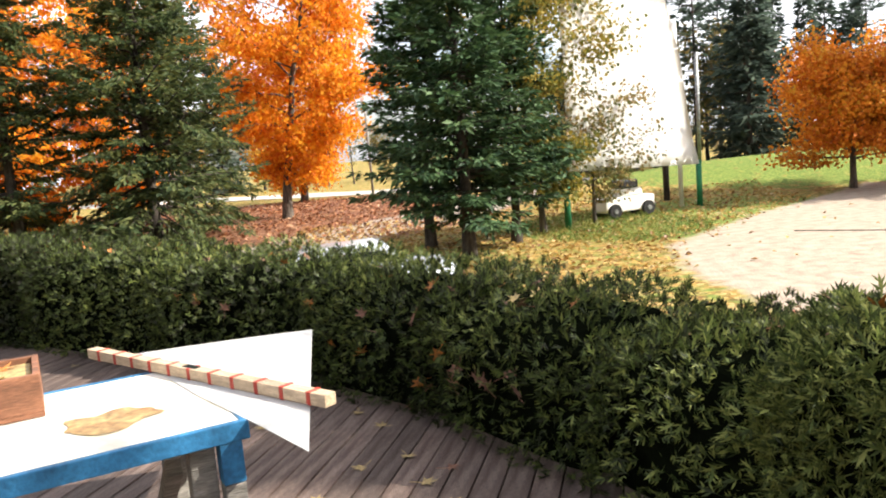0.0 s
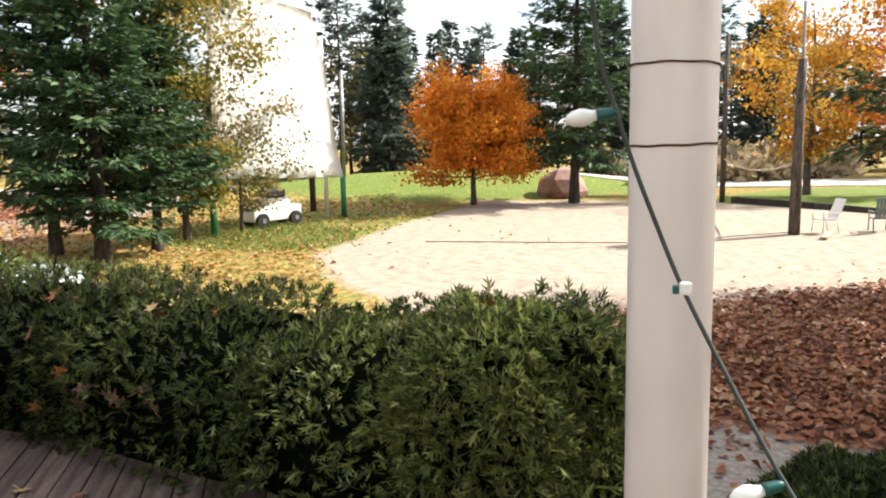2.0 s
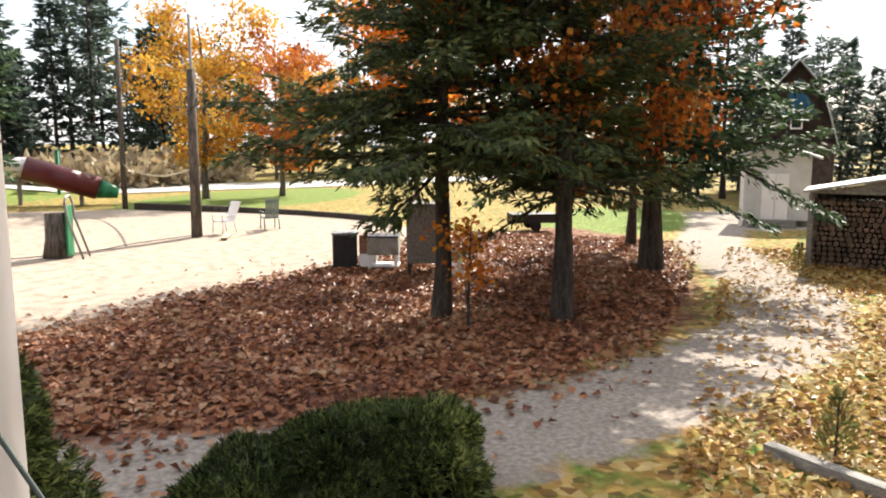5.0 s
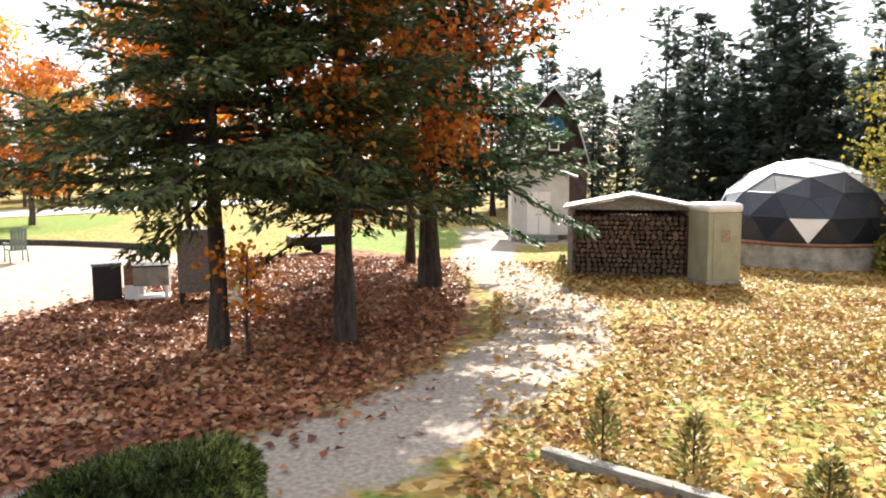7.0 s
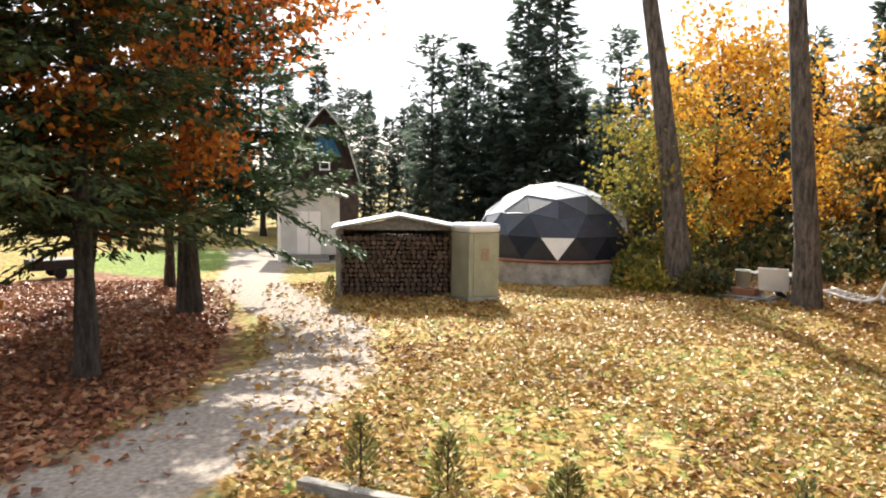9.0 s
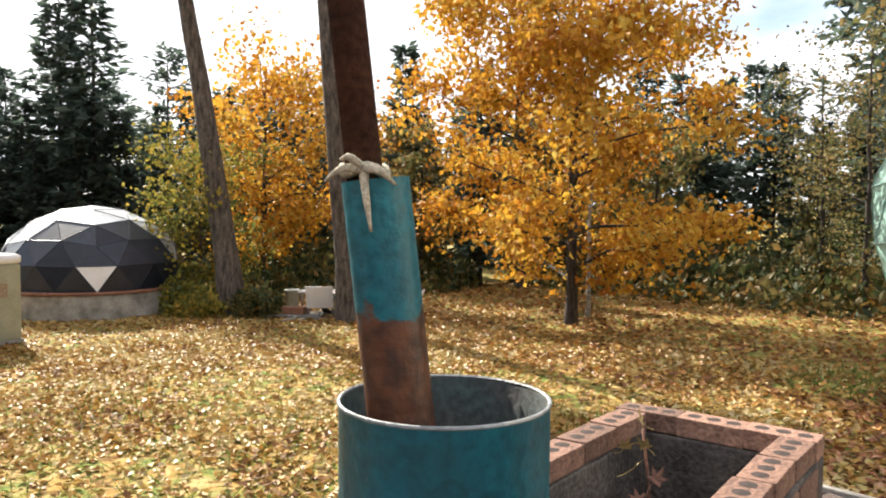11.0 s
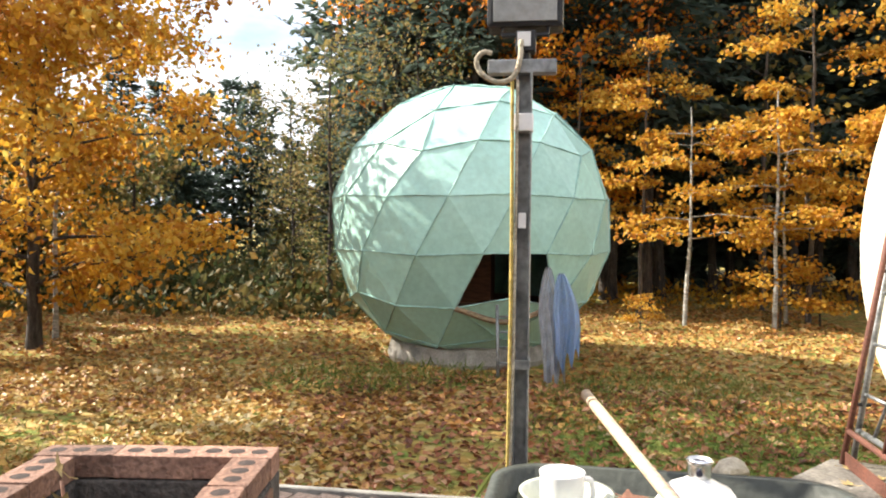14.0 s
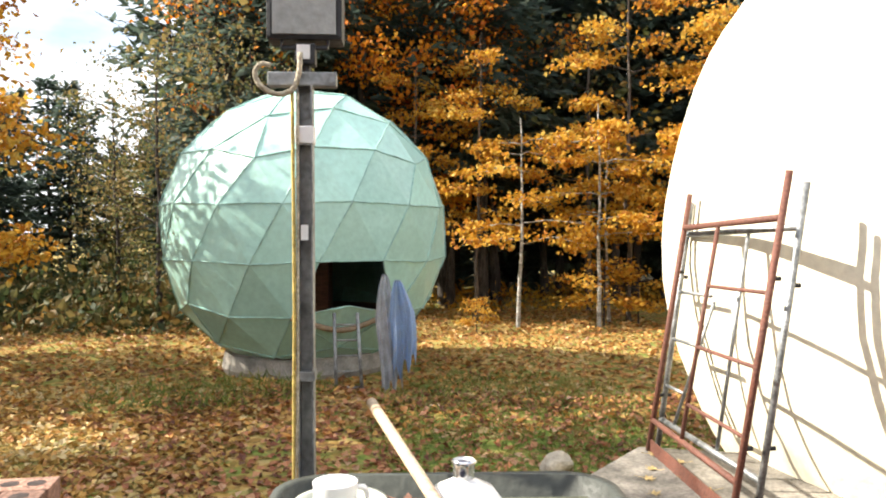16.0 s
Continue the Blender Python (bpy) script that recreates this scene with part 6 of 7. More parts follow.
def sheet_mesh(pieces, thick=0.03, inset=0.010):
    """One covering sheet over a pair of triangles that meet in a fold, with a slight sag between its corners."""
    corners = np.concatenate(pieces)
    cen = corners.mean(0)
    bm = bmesh.new()
    made, rim = {}, collections.Counter()

    def vert(p, k):
        key = (tuple(np.round(p, 3)), k)
        if key not in made:
            q = p + unit(cen - p) * inset - unit(cen) * thick * k
            made[key] = bm.verts.new(q)
        return made[key]

    for t in pieces:
        n_ = np.cross(t[1] - t[0], t[2] - t[0])
        t = t if n_ @ t.mean(0) > 0 else t[::-1]
        bm.faces.new([vert(p, 0) for p in t])
        bm.faces.new([vert(p, 1) for p in t[::-1]])
        for k in range(3):
            rim[(tuple(np.round(t[k], 3)), tuple(np.round(t[(k + 1) % 3], 3)))] += 1
    for a, b in rim:
        if (b, a) not in rim:
            bm.faces.new((made[a, 0], made[a, 1], made[b, 1], made[b, 0]))
    return bm


covered = [t for t in tris if t[:, 2].max() >= -SR * 0.76 and not any(t is o for o in opening)]
used = set()
for i, t in enumerate(covered):
    if i in used:
        continue
    used.add(i)
    pieces = [t]
    for k in range(3):
        a, b = t[k], t[(k + 1) % 3]
        if slant(a, b) == -1:
            for j, o in enumerate(covered):
                if j not in used and any(np.linalg.norm(p - a) < 1e-3 for p in o) and any(np.linalg.norm(p - b) < 1e-3 for p in o):
                    used.add(j)
                    pieces.append(o)
                    break
    part("panel", sheet_mesh(pieces), M_mint, ball)
    for piece in pieces:
        for k in range(3):
            a, b = piece[k], piece[(k + 1) % 3]
            if slant(a, b) != -1 or len(pieces) == 1:
                seams[tuple(sorted((tuple(np.round(a, 3)), tuple(np.round(b, 3)))))] = (a, b)
bm = bmesh.new()
seam_rng = np.random.default_rng(12)
for a, b in seams.values():
    pts = [a + (b - a) * f for f in np.linspace(0, 1, 7)]
    pts = [p * (1.0015 + (0.0035 * seam_rng.random() if 0 < f < 6 else 0)) + seam_rng.normal(0, 0.006, 3) for f, p in enumerate(pts)]
    tube([tuple(p) for p in pts], [0.010 + 0.008 * seam_rng.random() for _ in pts], 5, bm)
part("seam", bm, M_seam, ball, "wrinkled taped seams between panels")["kind"] = "stuff"
bm = lathe([(0.0, -1.75), (2.2, -1.75), (2.2, -1.70), (0.0, -1.70)], 40)
part("inner_floor", bm, M_wood_brown, ball, "brown wooden floor inside")
part("inner_chest", box((-0.5, -0.5, -1.7), (0.5, 0.3, -0.5), 0.02), M_wood_brown, ball, "dark cupboard inside")
edge_pts = sorted({tuple(np.round(p, 4)) for t in opening for p in t}, key=lambda p: p[2])[:3]
edge_pts = sorted(edge_pts, key=lambda p: math.atan2(p[1], p[0]))
sill = [tuple(Vector(edge_pts[0]) * 1.0), tuple((Vector(edge_pts[0]) + Vector(edge_pts[-1])) / 2 * 1.0 + Vector((0, 0, -0.28))), tuple(Vector(edge_pts[-1]) * 1.0)]
part("sill", tube(curve_points(sill, 6), 0.055, 8), M_wood_tan, ball, "bent tan timber sill", smooth=True)
part("plinth", lathe([(0, -2.98), (1.72, -2.98), (1.80, -2.80), (1.72, -2.50), (1.45, -2.36), (0, -2.36)], 40), M_concrete, ball, "pale concrete ring base")
ladder = thing("ladder", "aluminium ladder up to the sphere doorway", "ladder")
lf, lt = Vector((1.78, -14.70, 0.0)), Vector((1.88, -15.10, 1.50))
for s_ in (-0.22, 0.22):
    part("rail", tube([tuple(lf + Vector((s_ * 1.05, 0, 0))), tuple(lt + Vector((s_ * 0.95, 0, 0)))], 0.032, 10), M_galv, ladder, smooth=True)
for k in range(5):
    q = lf.lerp(lt, 0.14 + 0.18 * k)
    part("rung", tube([(q.x - 0.22, q.y, q.z), (q.x + 0.22, q.y, q.z)], 0.018, 8), M_galv, ladder, smooth=True)


def cloth(name, top, width, drop, material, folds, label, tail):
    """A hanging towel: hooked at one point, deep folds fanning out, a ragged slanting hem."""
    ob = thing(name, label, "towel", top)
    bm = bmesh.new()
    grid_ = []
    for j in range(25):
        s = j / 24
        grid_.append([])
        for i in range(41):
            u_ = i / 40 - 0.5
            w = width * (0.22 + 0.78 * min(1.0, s / 0.38) ** 0.7) * (1 - 0.2 * max(0.0, s - 0.6))
            fold = math.sin(u_ * 21 + folds + 1.5 * math.sin(2.6 * s + folds)) * 0.055 + math.sin(u_ * 9 + 2 * folds + 2 * s) * 0.06
            hem = 1 - 0.16 * (0.5 + u_ * tail) - 0.09 * math.sin(u_ * 17 + folds)
            grid_[-1].append(bm.verts.new((u_ * w + 0.10 * tail * s + 0.03 * math.sin(5 * s + folds), fold * (0.35 + s), -drop * s * hem)))
    for a, b in zip(grid_, grid_[1:]):
        for k in range(40):
            bm.faces.new((a[k], a[k + 1], b[k + 1], b[k]))
    bmesh.ops.solidify(bm, geom=bm.faces[:], thickness=0.010)
    part("cloth", bm, material, ob, smooth=True)


cloth("towel", (1.15, -14.85, 2.22), 0.40, 2.25, M_cloth_grey, 0.4, "pale grey cloth hanging at the doorway", -1)
cloth("towel", (0.90, -14.70, 2.12), 0.44, 1.70, M_cloth_blue, 1.7, "faded blue towel hanging at the doorway", -1)

# ---- out on the lawn: privy, woodshed, cabins, dark dome ----
privy = thing("portable_toilet", "weathered tan portable toilet on the lawn", "toilet cabin", (19.65, -4.97, 0), 18)
privy.scale = (0.80, 0.80, 0.93)
part("cabin_body", box((-0.56, -0.56, 0.08), (0.56, 0.56, 1.86), 0.03), M_potty, privy)
part("skid", box((-0.60, -0.60, 0), (0.60, 0.60, 0.08), 0.01), M_concrete, privy)
bm = box((-0.60, -0.60, 1.86), (0.60, 0.60, 2.10), 0.11)
part("roof", bm, M_white, privy, "pale domed roof", True)
part("door", box((-0.585, -0.40, 0.14), (-0.562, 0.40, 1.80), 0.008), M_potty, privy, "moulded door")
part("notice", box((-0.592, -0.16, 1.10), (-0.586, 0.14, 1.42)), M_wood_tan, privy, "faded tan notice panel")

shed = thing("woodshed", "low open woodshed stacked with split firewood", "shed", (20.75, -3.12, 0), -7)
shed.scale = (1.0, 1.02, 0.97)
for y in (-1.52, 1.52):
    for x in (-0.55, 0.75):
        part("post", box((x - 0.06, y - 0.06, 0), (x + 0.06, y + 0.06, 1.80), 0.006), M_wood_grey, shed)
for s_ in (-1, 1):
    bm = box((-0.85, 0, 0), (1.0, 1.72, 0.06), 0.008, m=pose(0, 0, 2.16, -11.5 if s_ > 0 else 11.5, 0, 0) @ (Matrix.Identity(4) if s_ > 0 else Matrix.Diagonal((1, -1, 1, 1))))
    bmesh.ops.recalc_face_normals(bm, faces=bm.faces[:])
    part("roof_slope", bm, M_roofing, shed, "pale metal roofing")
bm = bmesh.new()
g_ = [bm.verts.new(p) for p in ((-0.62, -1.6, 1.80), (-0.62, 1.6, 1.80), (-0.62, 0, 2.14))]
f_ = bm.faces.new(g_)
ex = bmesh.ops.extrude_face_region(bm, geom=[f_])
bmesh.ops.translate(bm, verts=[v for v in ex["geom"] if isinstance(v, bmesh.types.BMVert)], vec=(0.04, 0, 0))
bmesh.ops.recalc_face_normals(bm, faces=bm.faces[:])
part("gable", bm, M_wood_grey, shed, "grey gable boards")
part("back_wall", box((0.70, -1.45, 0.0), (0.74, 1.45, 1.78)), M_bark_dark, shed)
logs = []
lr = np.random.default_rng(8)
z_ = 0.06
while z_ < 1.62:
    y_ = -1.42
    while y_ < 1.42:
        r_ = lr.uniform(0.045, 0.085)
        y_ += r_
        sx = lr.uniform(-0.06, 0.03)
        k_ = np.arange(7)
        a_ = lr.uniform(0, 6) + k_ * 2 * np.pi / 7
        rr = r_ * lr.uniform(0.75, 1.08, 7)
        logs.append((np.stack([np.full(7, -0.42 + sx), y_ + np.cos(a_) * rr, z_ + np.sin(a_) * rr], 1), np.stack([np.full(7, 0.6), y_ + np.cos(a_) * rr, z_ + np.sin(a_) * rr], 1)))
        y_ += r_
    z_ += 0.125
V_, F4, F7 = [], [], []
for i_, (a, b) in enumerate(logs):
    V_ += [a, b]
    k_ = np.arange(7)
    F4.append(np.stack([14 * i_ + k_, 14 * i_ + 7 + k_, 14 * i_ + 7 + (k_ + 1) % 7, 14 * i_ + (k_ + 1) % 7], 1))
    F7.append(14 * i_ + k_)
fw = part("firewood", fast_mesh("firewood", np.concatenate(V_), [np.concatenate(F4), np.array(F7)], M_log), None, shed, "stacked split logs")
fw["kind"] = "stuff"

cabin = thing("white_cabin", "small white clapboard cabin with double doors", "cabin", (30.8, -1.10, 0), -4)
cabin.scale = (1.0, 0.74, 0.90)
part("wall_body", box((-1.5, -1.5, 0.25), (1.5, 1.5, 2.65), 0.01), M_siding, cabin)
for k in range(14):
    part("clapboard", box((-1.53, -1.5, 0.28 + k * 0.17), (-1.502, 1.5, 0.29 + k * 0.17 + 0.13), 0.004), M_siding, cabin)
for s_ in (-1, 1):
    bm = box((-1.85, 0, 0), (1.85, 2.0, 0.08), 0.008, m=pose(0, 0, 3.15, -16 if s_ > 0 else 16, 0, 0) @ (Matrix.Identity(4) if s_ > 0 else Matrix.Diagonal((1, -1, 1, 1))))
    bmesh.ops.recalc_face_normals(bm, faces=bm.faces[:])
    part("roof_slope", bm, M_roofing, cabin)
bm = bmesh.new()
g_ = [bm.verts.new(p) for p in ((-1.5, -1.5, 2.64), (-1.5, 1.5, 2.64), (-1.5, 0, 3.12))]
f_ = bm.faces.new(g_)
ex = bmesh.ops.extrude_face_region(bm, geom=[f_])
bmesh.ops.translate(bm, verts=[v for v in ex["geom"] if isinstance(v, bmesh.types.BMVert)], vec=(3.0, 0, 0))
bmesh.ops.recalc_face_normals(bm, faces=bm.faces[:])
part("gable", bm, M_siding, cabin)
for y in (-0.58, 0.02):
    d_ = part("door", box((-1.575, y, 0.28), (-1.535, y + 0.56, 2.05), 0.006), M_white, cabin, "white panel door")
    part("knob", lathe([(0, 0), (0.03, 0.01), (0.03, 0.04), (0, 0.05)], 10, m=pose(-1.575, y + (0.48 if y < 0 else 0.08), 1.1, 0, -90, 0)), M_dark, d_)
for k in range(2):
    part("step", box((-1.95 - 0.3 * k, -1.0, 0), (-1.56 - 0.3 * k, 1.1, 0.26 - 0.13 * k), 0.006), M_wood_grey, cabin)
part("corner_post", box((-1.95, 1.35, 0), (-1.80, 1.5, 2.6), 0.008), M_white, cabin)

aframe = thing("gambrel_house", "brown-shingled house with blue gable end", "house", (37.2, -2.0, 0), -6)
aframe.scale = (1.0, 0.74, 1.0)
part("wall_body", box((-1.0, -2.0, 0), (3.5, 2.0, 2.9), 0.01), M_shingle, aframe)
for prof, nm in (([(2.2, 2.8), (1.25, 5.2), (0.0, 6.3)], "roof"),):
    for s_ in (-1, 1):
        for (y0, z0), (y1, z1) in zip(prof, prof[1:]):
            bm = bmesh.new()
            vs_ = [bm.verts.new(p) for p in ((-1.35, s_ * y0, z0), (3.8, s_ * y0, z0), (3.8, s_ * y1, z1), (-1.35, s_ * y1, z1))]
            bm.faces.new(vs_)
            bmesh.ops.solidify(bm, geom=bm.faces[:], thickness=0.12)
            part("roof_slope", bm, M_shingle, aframe, "dark shingled slope")
            part("barge_board", tube([(-1.37, s_ * y0, z0), (-1.37, s_ * y1, z1)], 0.04, 6), M_roofing, aframe, "pale barge board")
bm = bmesh.new()
g_ = [bm.verts.new(p) for p in ((-1.0, -2.1, 2.9), (-1.0, 2.1, 2.9), (-1.0, 1.2, 5.15), (-1.0, 0, 6.2), (-1.0, -1.2, 5.15))]
bm.faces.new(g_)
bmesh.ops.solidify(bm, geom=bm.faces[:], thickness=0.1)
part("gable", bm, M_shingle, aframe, "dark brown gable wall")
bm = bmesh.new()
g_ = [bm.verts.new(p) for p in ((-1.08, -1.05, 4.05), (-1.08, 1.05, 4.05), (-1.08, 0.0, 5.6))]
bm.faces.new(g_)
bmesh.ops.solidify(bm, geom=bm.faces[:], thickness=0.05)
part("blue_gable", bm, M_blue, aframe, "bright blue painted triangle")
win = part("window", box((-1.10, -0.32, 3.45), (-1.02, 0.32, 3.95), 0.01), M_white, aframe, "white framed window")
part("pane", box((-1.115, -0.24, 3.52), (-1.102, 0.24, 3.88)), M_glass, win)

DC = Vector((24.0, -8.66, 0.66))
ddome = thing("dark_dome", "navy and silver geodesic dome on a low wall", "dome", tuple(DC))
DR = 2.55
part("base_wall", lathe([(2.45, -0.66), (2.58, -0.66), (2.58, 0.0), (2.45, 0.0), (2.45, -0.66)], 48), M_concrete, ddome, "pale low ring wall")
part("base_rail", tube([(2.60 * math.cos(a), 2.60 * math.sin(a), 0.05) for a in np.linspace(0, 2 * math.pi, 41)], 0.05, 6), M_wood_brown, ddome, "brown timber rail")
az = math.atan2(0 - DC.y, 0.4 - DC.x)
RZ = np.array([[math.cos(az), -math.sin(az), 0], [math.sin(az), math.cos(az), 0], [0, 0, 1]])
spun = geodesic(3)
face_dir = np.array([1.0, 0, 0])
lowt = [t for t in spun if (t[:, 2] > t.mean(0)[2]).sum() == 2 and -0.15 < t.mean(0)[2] < 0.15]
ref = max(lowt, key=lambda t: unit(t.mean(0)) @ face_dir)
az += radians(3) - math.atan2(ref.mean(0)[1], ref.mean(0)[0])
RZ = np.array([[math.cos(az), -math.sin(az), 0], [math.sin(az), math.cos(az), 0], [0, 0, 1]])
dseams = {}
for t0 in spun:
    if t0.mean(0)[2] < -0.17:
        continue
    t = (t0 @ RZ.T) * DR
    t[:, 2] = (np.maximum(t0[:, 2], -0.2) + 0.2) * DR * 0.765 + 0.03
    level = t0.mean(0)[2]
    turned = math.degrees(math.atan2(t0.mean(0)[1], t0.mean(0)[0]) - math.atan2(ref.mean(0)[1], ref.mean(0)[0]))
    turned = (turned + 180) % 360 - 180
    m_ = M_silver if level > 0.70 or (level > 0.36 and (turned < -42 or turned > 50)) else M_navy
    part("panel", panel_mesh(t, 0.02, 0.004), m_, ddome)
    if t0 is ref:
        w = t.mean(0) + (t - t.mean(0)) * 0.95 + unit(t.mean(0)) * 0.03
        part("white_triangle", panel_mesh(w, 0.01, 0.0), M_white, ddome, "white triangular vent flap")
    for k in range(3):
        key = tuple(sorted((tuple(np.round(t[k], 2)), tuple(np.round(t[(k + 1) % 3], 2)))))
        dseams[key] = (t[k], t[(k + 1) % 3])
bm = bmesh.new()
for a, b in dseams.values():
    tube([tuple(a * 1.001), tuple(b * 1.001)], 0.009, 5, bm)
part("strut", bm, M_navy, ddome, "dark dome struts")["kind"] = "stuff"

# ---- drive-in screen, plywood truck, boulder ----
screen = thing("white_screen", "large white cloth screen on posts", "screen")
SA, SB = Vector((4.30, 24.95, 0)), Vector((10.05, 29.25, 0))
bm = bmesh.new()
grid_ = []
for j in range(13):
    s = j / 12
    row = []
    for i in range(15):
        u_ = i / 14
        inset_ = 0.24 * s + 0.012 * math.sin(s * 7)
        e_ = SA.lerp(SB, u_ * (1 - inset_))
        bow = Vector((0.6, -0.8, 0)) * (0.10 * math.sin(math.pi * u_) + 0.03 * math.sin(u_ * 11 + s * 4))
        row.append(bm.verts.new(e_ + bow + Vector((0, 0, 1.62 + 0.30 * (1 - u_) + 6.1 * s))))
    grid_.append(row)
for a, b in zip(grid_, grid_[1:]):
    for k in range(14):
        bm.faces.new((a[k], a[k + 1], b[k + 1], b[k]))
bmesh.ops.solidify(bm, geom=bm.faces[:], thickness=0.03)
part("cloth", bm, M_screen, screen, smooth=True)
bd = Vector((-0.6, 0.8, 0)) * 0.15
for p_, h_, r_, m_, lab in ((SA, 1.45, 0.11, M_green, "green painted post"), (SB + Vector((0.1, 0.1, 0)), 1.75, 0.11, M_green, "green painted post"), (Vector((9.55, 29.7, 0)), 7.0, 0.09, M_white, "white post"), (Vector((9.55, 31.6, 0)), 5.0, 0.13, M_bark_dark, "dark wooden post")):
    q = p_ + bd
    part("post", tube([(q.x, q.y, -0.1), (q.x, q.y, h_)], r_, 14), m_, screen, lab, True)

truck = thing("toy_truck", "white plywood toy truck with dark wheels", "truck", (6.8, 28.0, 0), 25)
truck.scale = (1.3, 1.3, 1.2)
part("body", box((-0.85, -0.28, 0.18), (0.85, 0.28, 0.62), 0.06), M_white, truck)
part("cab", box((-0.35, -0.26, 0.62), (0.45, 0.26, 0.86), 0.06), M_white, truck)
part("windscreen", box((-0.30, -0.24, 0.86), (0.32, 0.24, 1.12), 0.06), M_glass, truck, "grey see-through cab top")
for x in (-0.58, 0.58):
    for y in (-0.30, 0.30):
        w_ = part("wheel", lathe([(0, -0.06), (0.20, -0.06), (0.22, -0.03), (0.22, 0.03), (0.20, 0.06), (0, 0.06)], 20, m=pose(x, y, 0.22, 90)), M_rubber, truck)
        part("hub", lathe([(0, 0), (0.08, 0), (0.07, 0.02), (0, 0.02)], 14, m=pose(x, y - 0.06 if y < 0 else y + 0.06, 0.22, 90 if y < 0 else -90)), M_galv, w_)

boulder = thing("boulder", "faceted pink granite boulder", "boulder", (22.2, 31.6, float(ground_z(22.2, 31.6)) - 0.1))
bm = bmesh.new()
bmesh.ops.create_icosphere(bm, subdivisions=2, radius=1.25)
noise.seed_set(8)
for v in bm.verts:
    v.co *= 1 + 0.22 * noise.noise(v.co * 1.1)
    v.co.z = max(v.co.z * 0.95 + 0.35, 0)
part("stone", bm, M_rock, boulder)

tubep = thing("giant_pencil", "giant maroon tube with white tip and green end", "sculpture")
A_, B_, C_, D_ = Vector((24.9, 31.4, 2.1)), Vector((25.9, 30.6, 1.75)), Vector((28.0, 28.4, 0.75)), Vector((28.6, 27.8, 0.5))
part("tip", tube([tuple(A_), tuple(A_.lerp(B_, 0.5)), tuple(B_)], [0.02, 0.3, 0.5], 20), M_white, tubep, "white pointed tip", True)
part("tube", tube([tuple(B_), tuple(C_)], 0.55, 24), M_maroon, tubep, "maroon ribbed tube", True)
part("end", tube([tuple(C_), tuple(D_)], [0.48, 0.25], 20), M_green, tubep, "green tapered end", True)
for q in (A_.lerp(B_, 0.8), B_.lerp(C_, 0.75)):
    part("stand", tube([(q.x, q.y, -0.05), (q.x, q.y, q.z - 0.2)], 0.10, 10), M_wood_grey, tubep)
panel = thing("sign_panel", "pale blue panel between dark green posts", "panel", (31.0, 34.2, 0), 45)
part("board", box((-0.75, -0.04, 1.3), (0.75, 0.04, 2.4), 0.01), M_tealpanel, panel)
for x in (-0.86, 0.86):
    part("post", box((x - 0.1, -0.08, -0.1), (x + 0.1, 0.08, 2.5), 0.01), M_green, panel)

# ---- sand yard: poles, chairs, kitchen corner ----


def wood_pole(x, y, h, r, label):
    ob = thing("wooden_pole", label, "pole", (x, y, float(ground_z(x, y)) - 0.1))
    part("shaft", tube([(0, 0, 0), (0.02, 0.01, h * 0.5), (0.05, 0, h)], [r * 1.15, r, r * 0.85], 14), M_bark, ob, smooth=True)
    return ob


wood_pole(26.8, 25.7, 7.5, 0.11, "tall grey utility pole on the sand edge")
pl = wood_pole(19.75, 16.05, 5.3, 0.15, "weathered pole with tangled hanging cables")
part("thin_pole", tube([(0.35, 0.2, 0.0), (0.30, 0.2, 7.0)], 0.045, 8), M_wood_grey, pl, smooth=True)
pr = random.Random(2)
for k in range(5):
    pts = [(0.1 + pr.uniform(-0.3, 0.3), pr.uniform(-0.25, 0.25), 4.9 - 0.28 * j + pr.uniform(-0.1, 0.1)) for j in range(4)]
    part("cable", tube(curve_points(pts, 5), 0.018, 6), M_dark, pl, smooth=True)
rope = thing("sagging_rope", "pale rope sagging between two poles", "rope")
ra, rb = Vector((26.8, 25.7, 1.95)), Vector((19.95, 16.2, 2.15))
part("rope", tube([tuple(ra.lerp(rb, s) + Vector((0, 0, -1.3 * 4 * s * (1 - s) * 0.3))) for s in np.linspace(0, 1, 17)], 0.03, 6), M_rope, rope, smooth=True)
hose = thing("ground_cable", "dark cable lying across the sand", "cable")
part("cable", tube(curve_points([(9.5, 20.5, 0.03), (14.8, 16.6, 0.04), (17.5, 16.4, 0.03), (19.7, 16.0, 0.05)], 8), 0.013, 6), M_dark, hose, smooth=True)


def patio_chair(name, x, y, turn, material, label, recline):
    ob = thing(name, label, "chair", (x, y, 0.0), turn, "chairs on the sand")
    for sx in (-0.25, 0.25):
        part("leg", tube([(sx, -0.28, 0), (sx, -0.24, 0.4)], 0.022, 8), material, ob, smooth=True)
        part("leg", tube([(sx, 0.28, 0), (sx, 0.2, 0.4)], 0.022, 8), material, ob, smooth=True)
        part("armrest", box((sx - 0.035, -0.30, 0.58), (sx + 0.035, 0.25, 0.605), 0.008), material, ob)
        part("arm_post", tube([(sx, -0.26, 0.4), (sx, -0.27, 0.58)], 0.018, 8), material, ob, smooth=True)
    part("seat", box((-0.25, -0.27, 0.37), (0.25, 0.25, 0.41), 0.012), material, ob)
    for k in range(5):
        part("back_slat", box((-0.23 + k * 0.094, -0.012, 0), (-0.15 + k * 0.094, 0.012, 0.66), 0.006, m=pose(0, 0.24, 0.40, recline, 0, 0)), material, ob)
    part("back_rail", box((-0.24, -0.025, 0.55), (0.24, -0.012, 0.60), 0.004, m=pose(0, 0.24, 0.40, recline, 0, 0)), material, ob)
    return ob


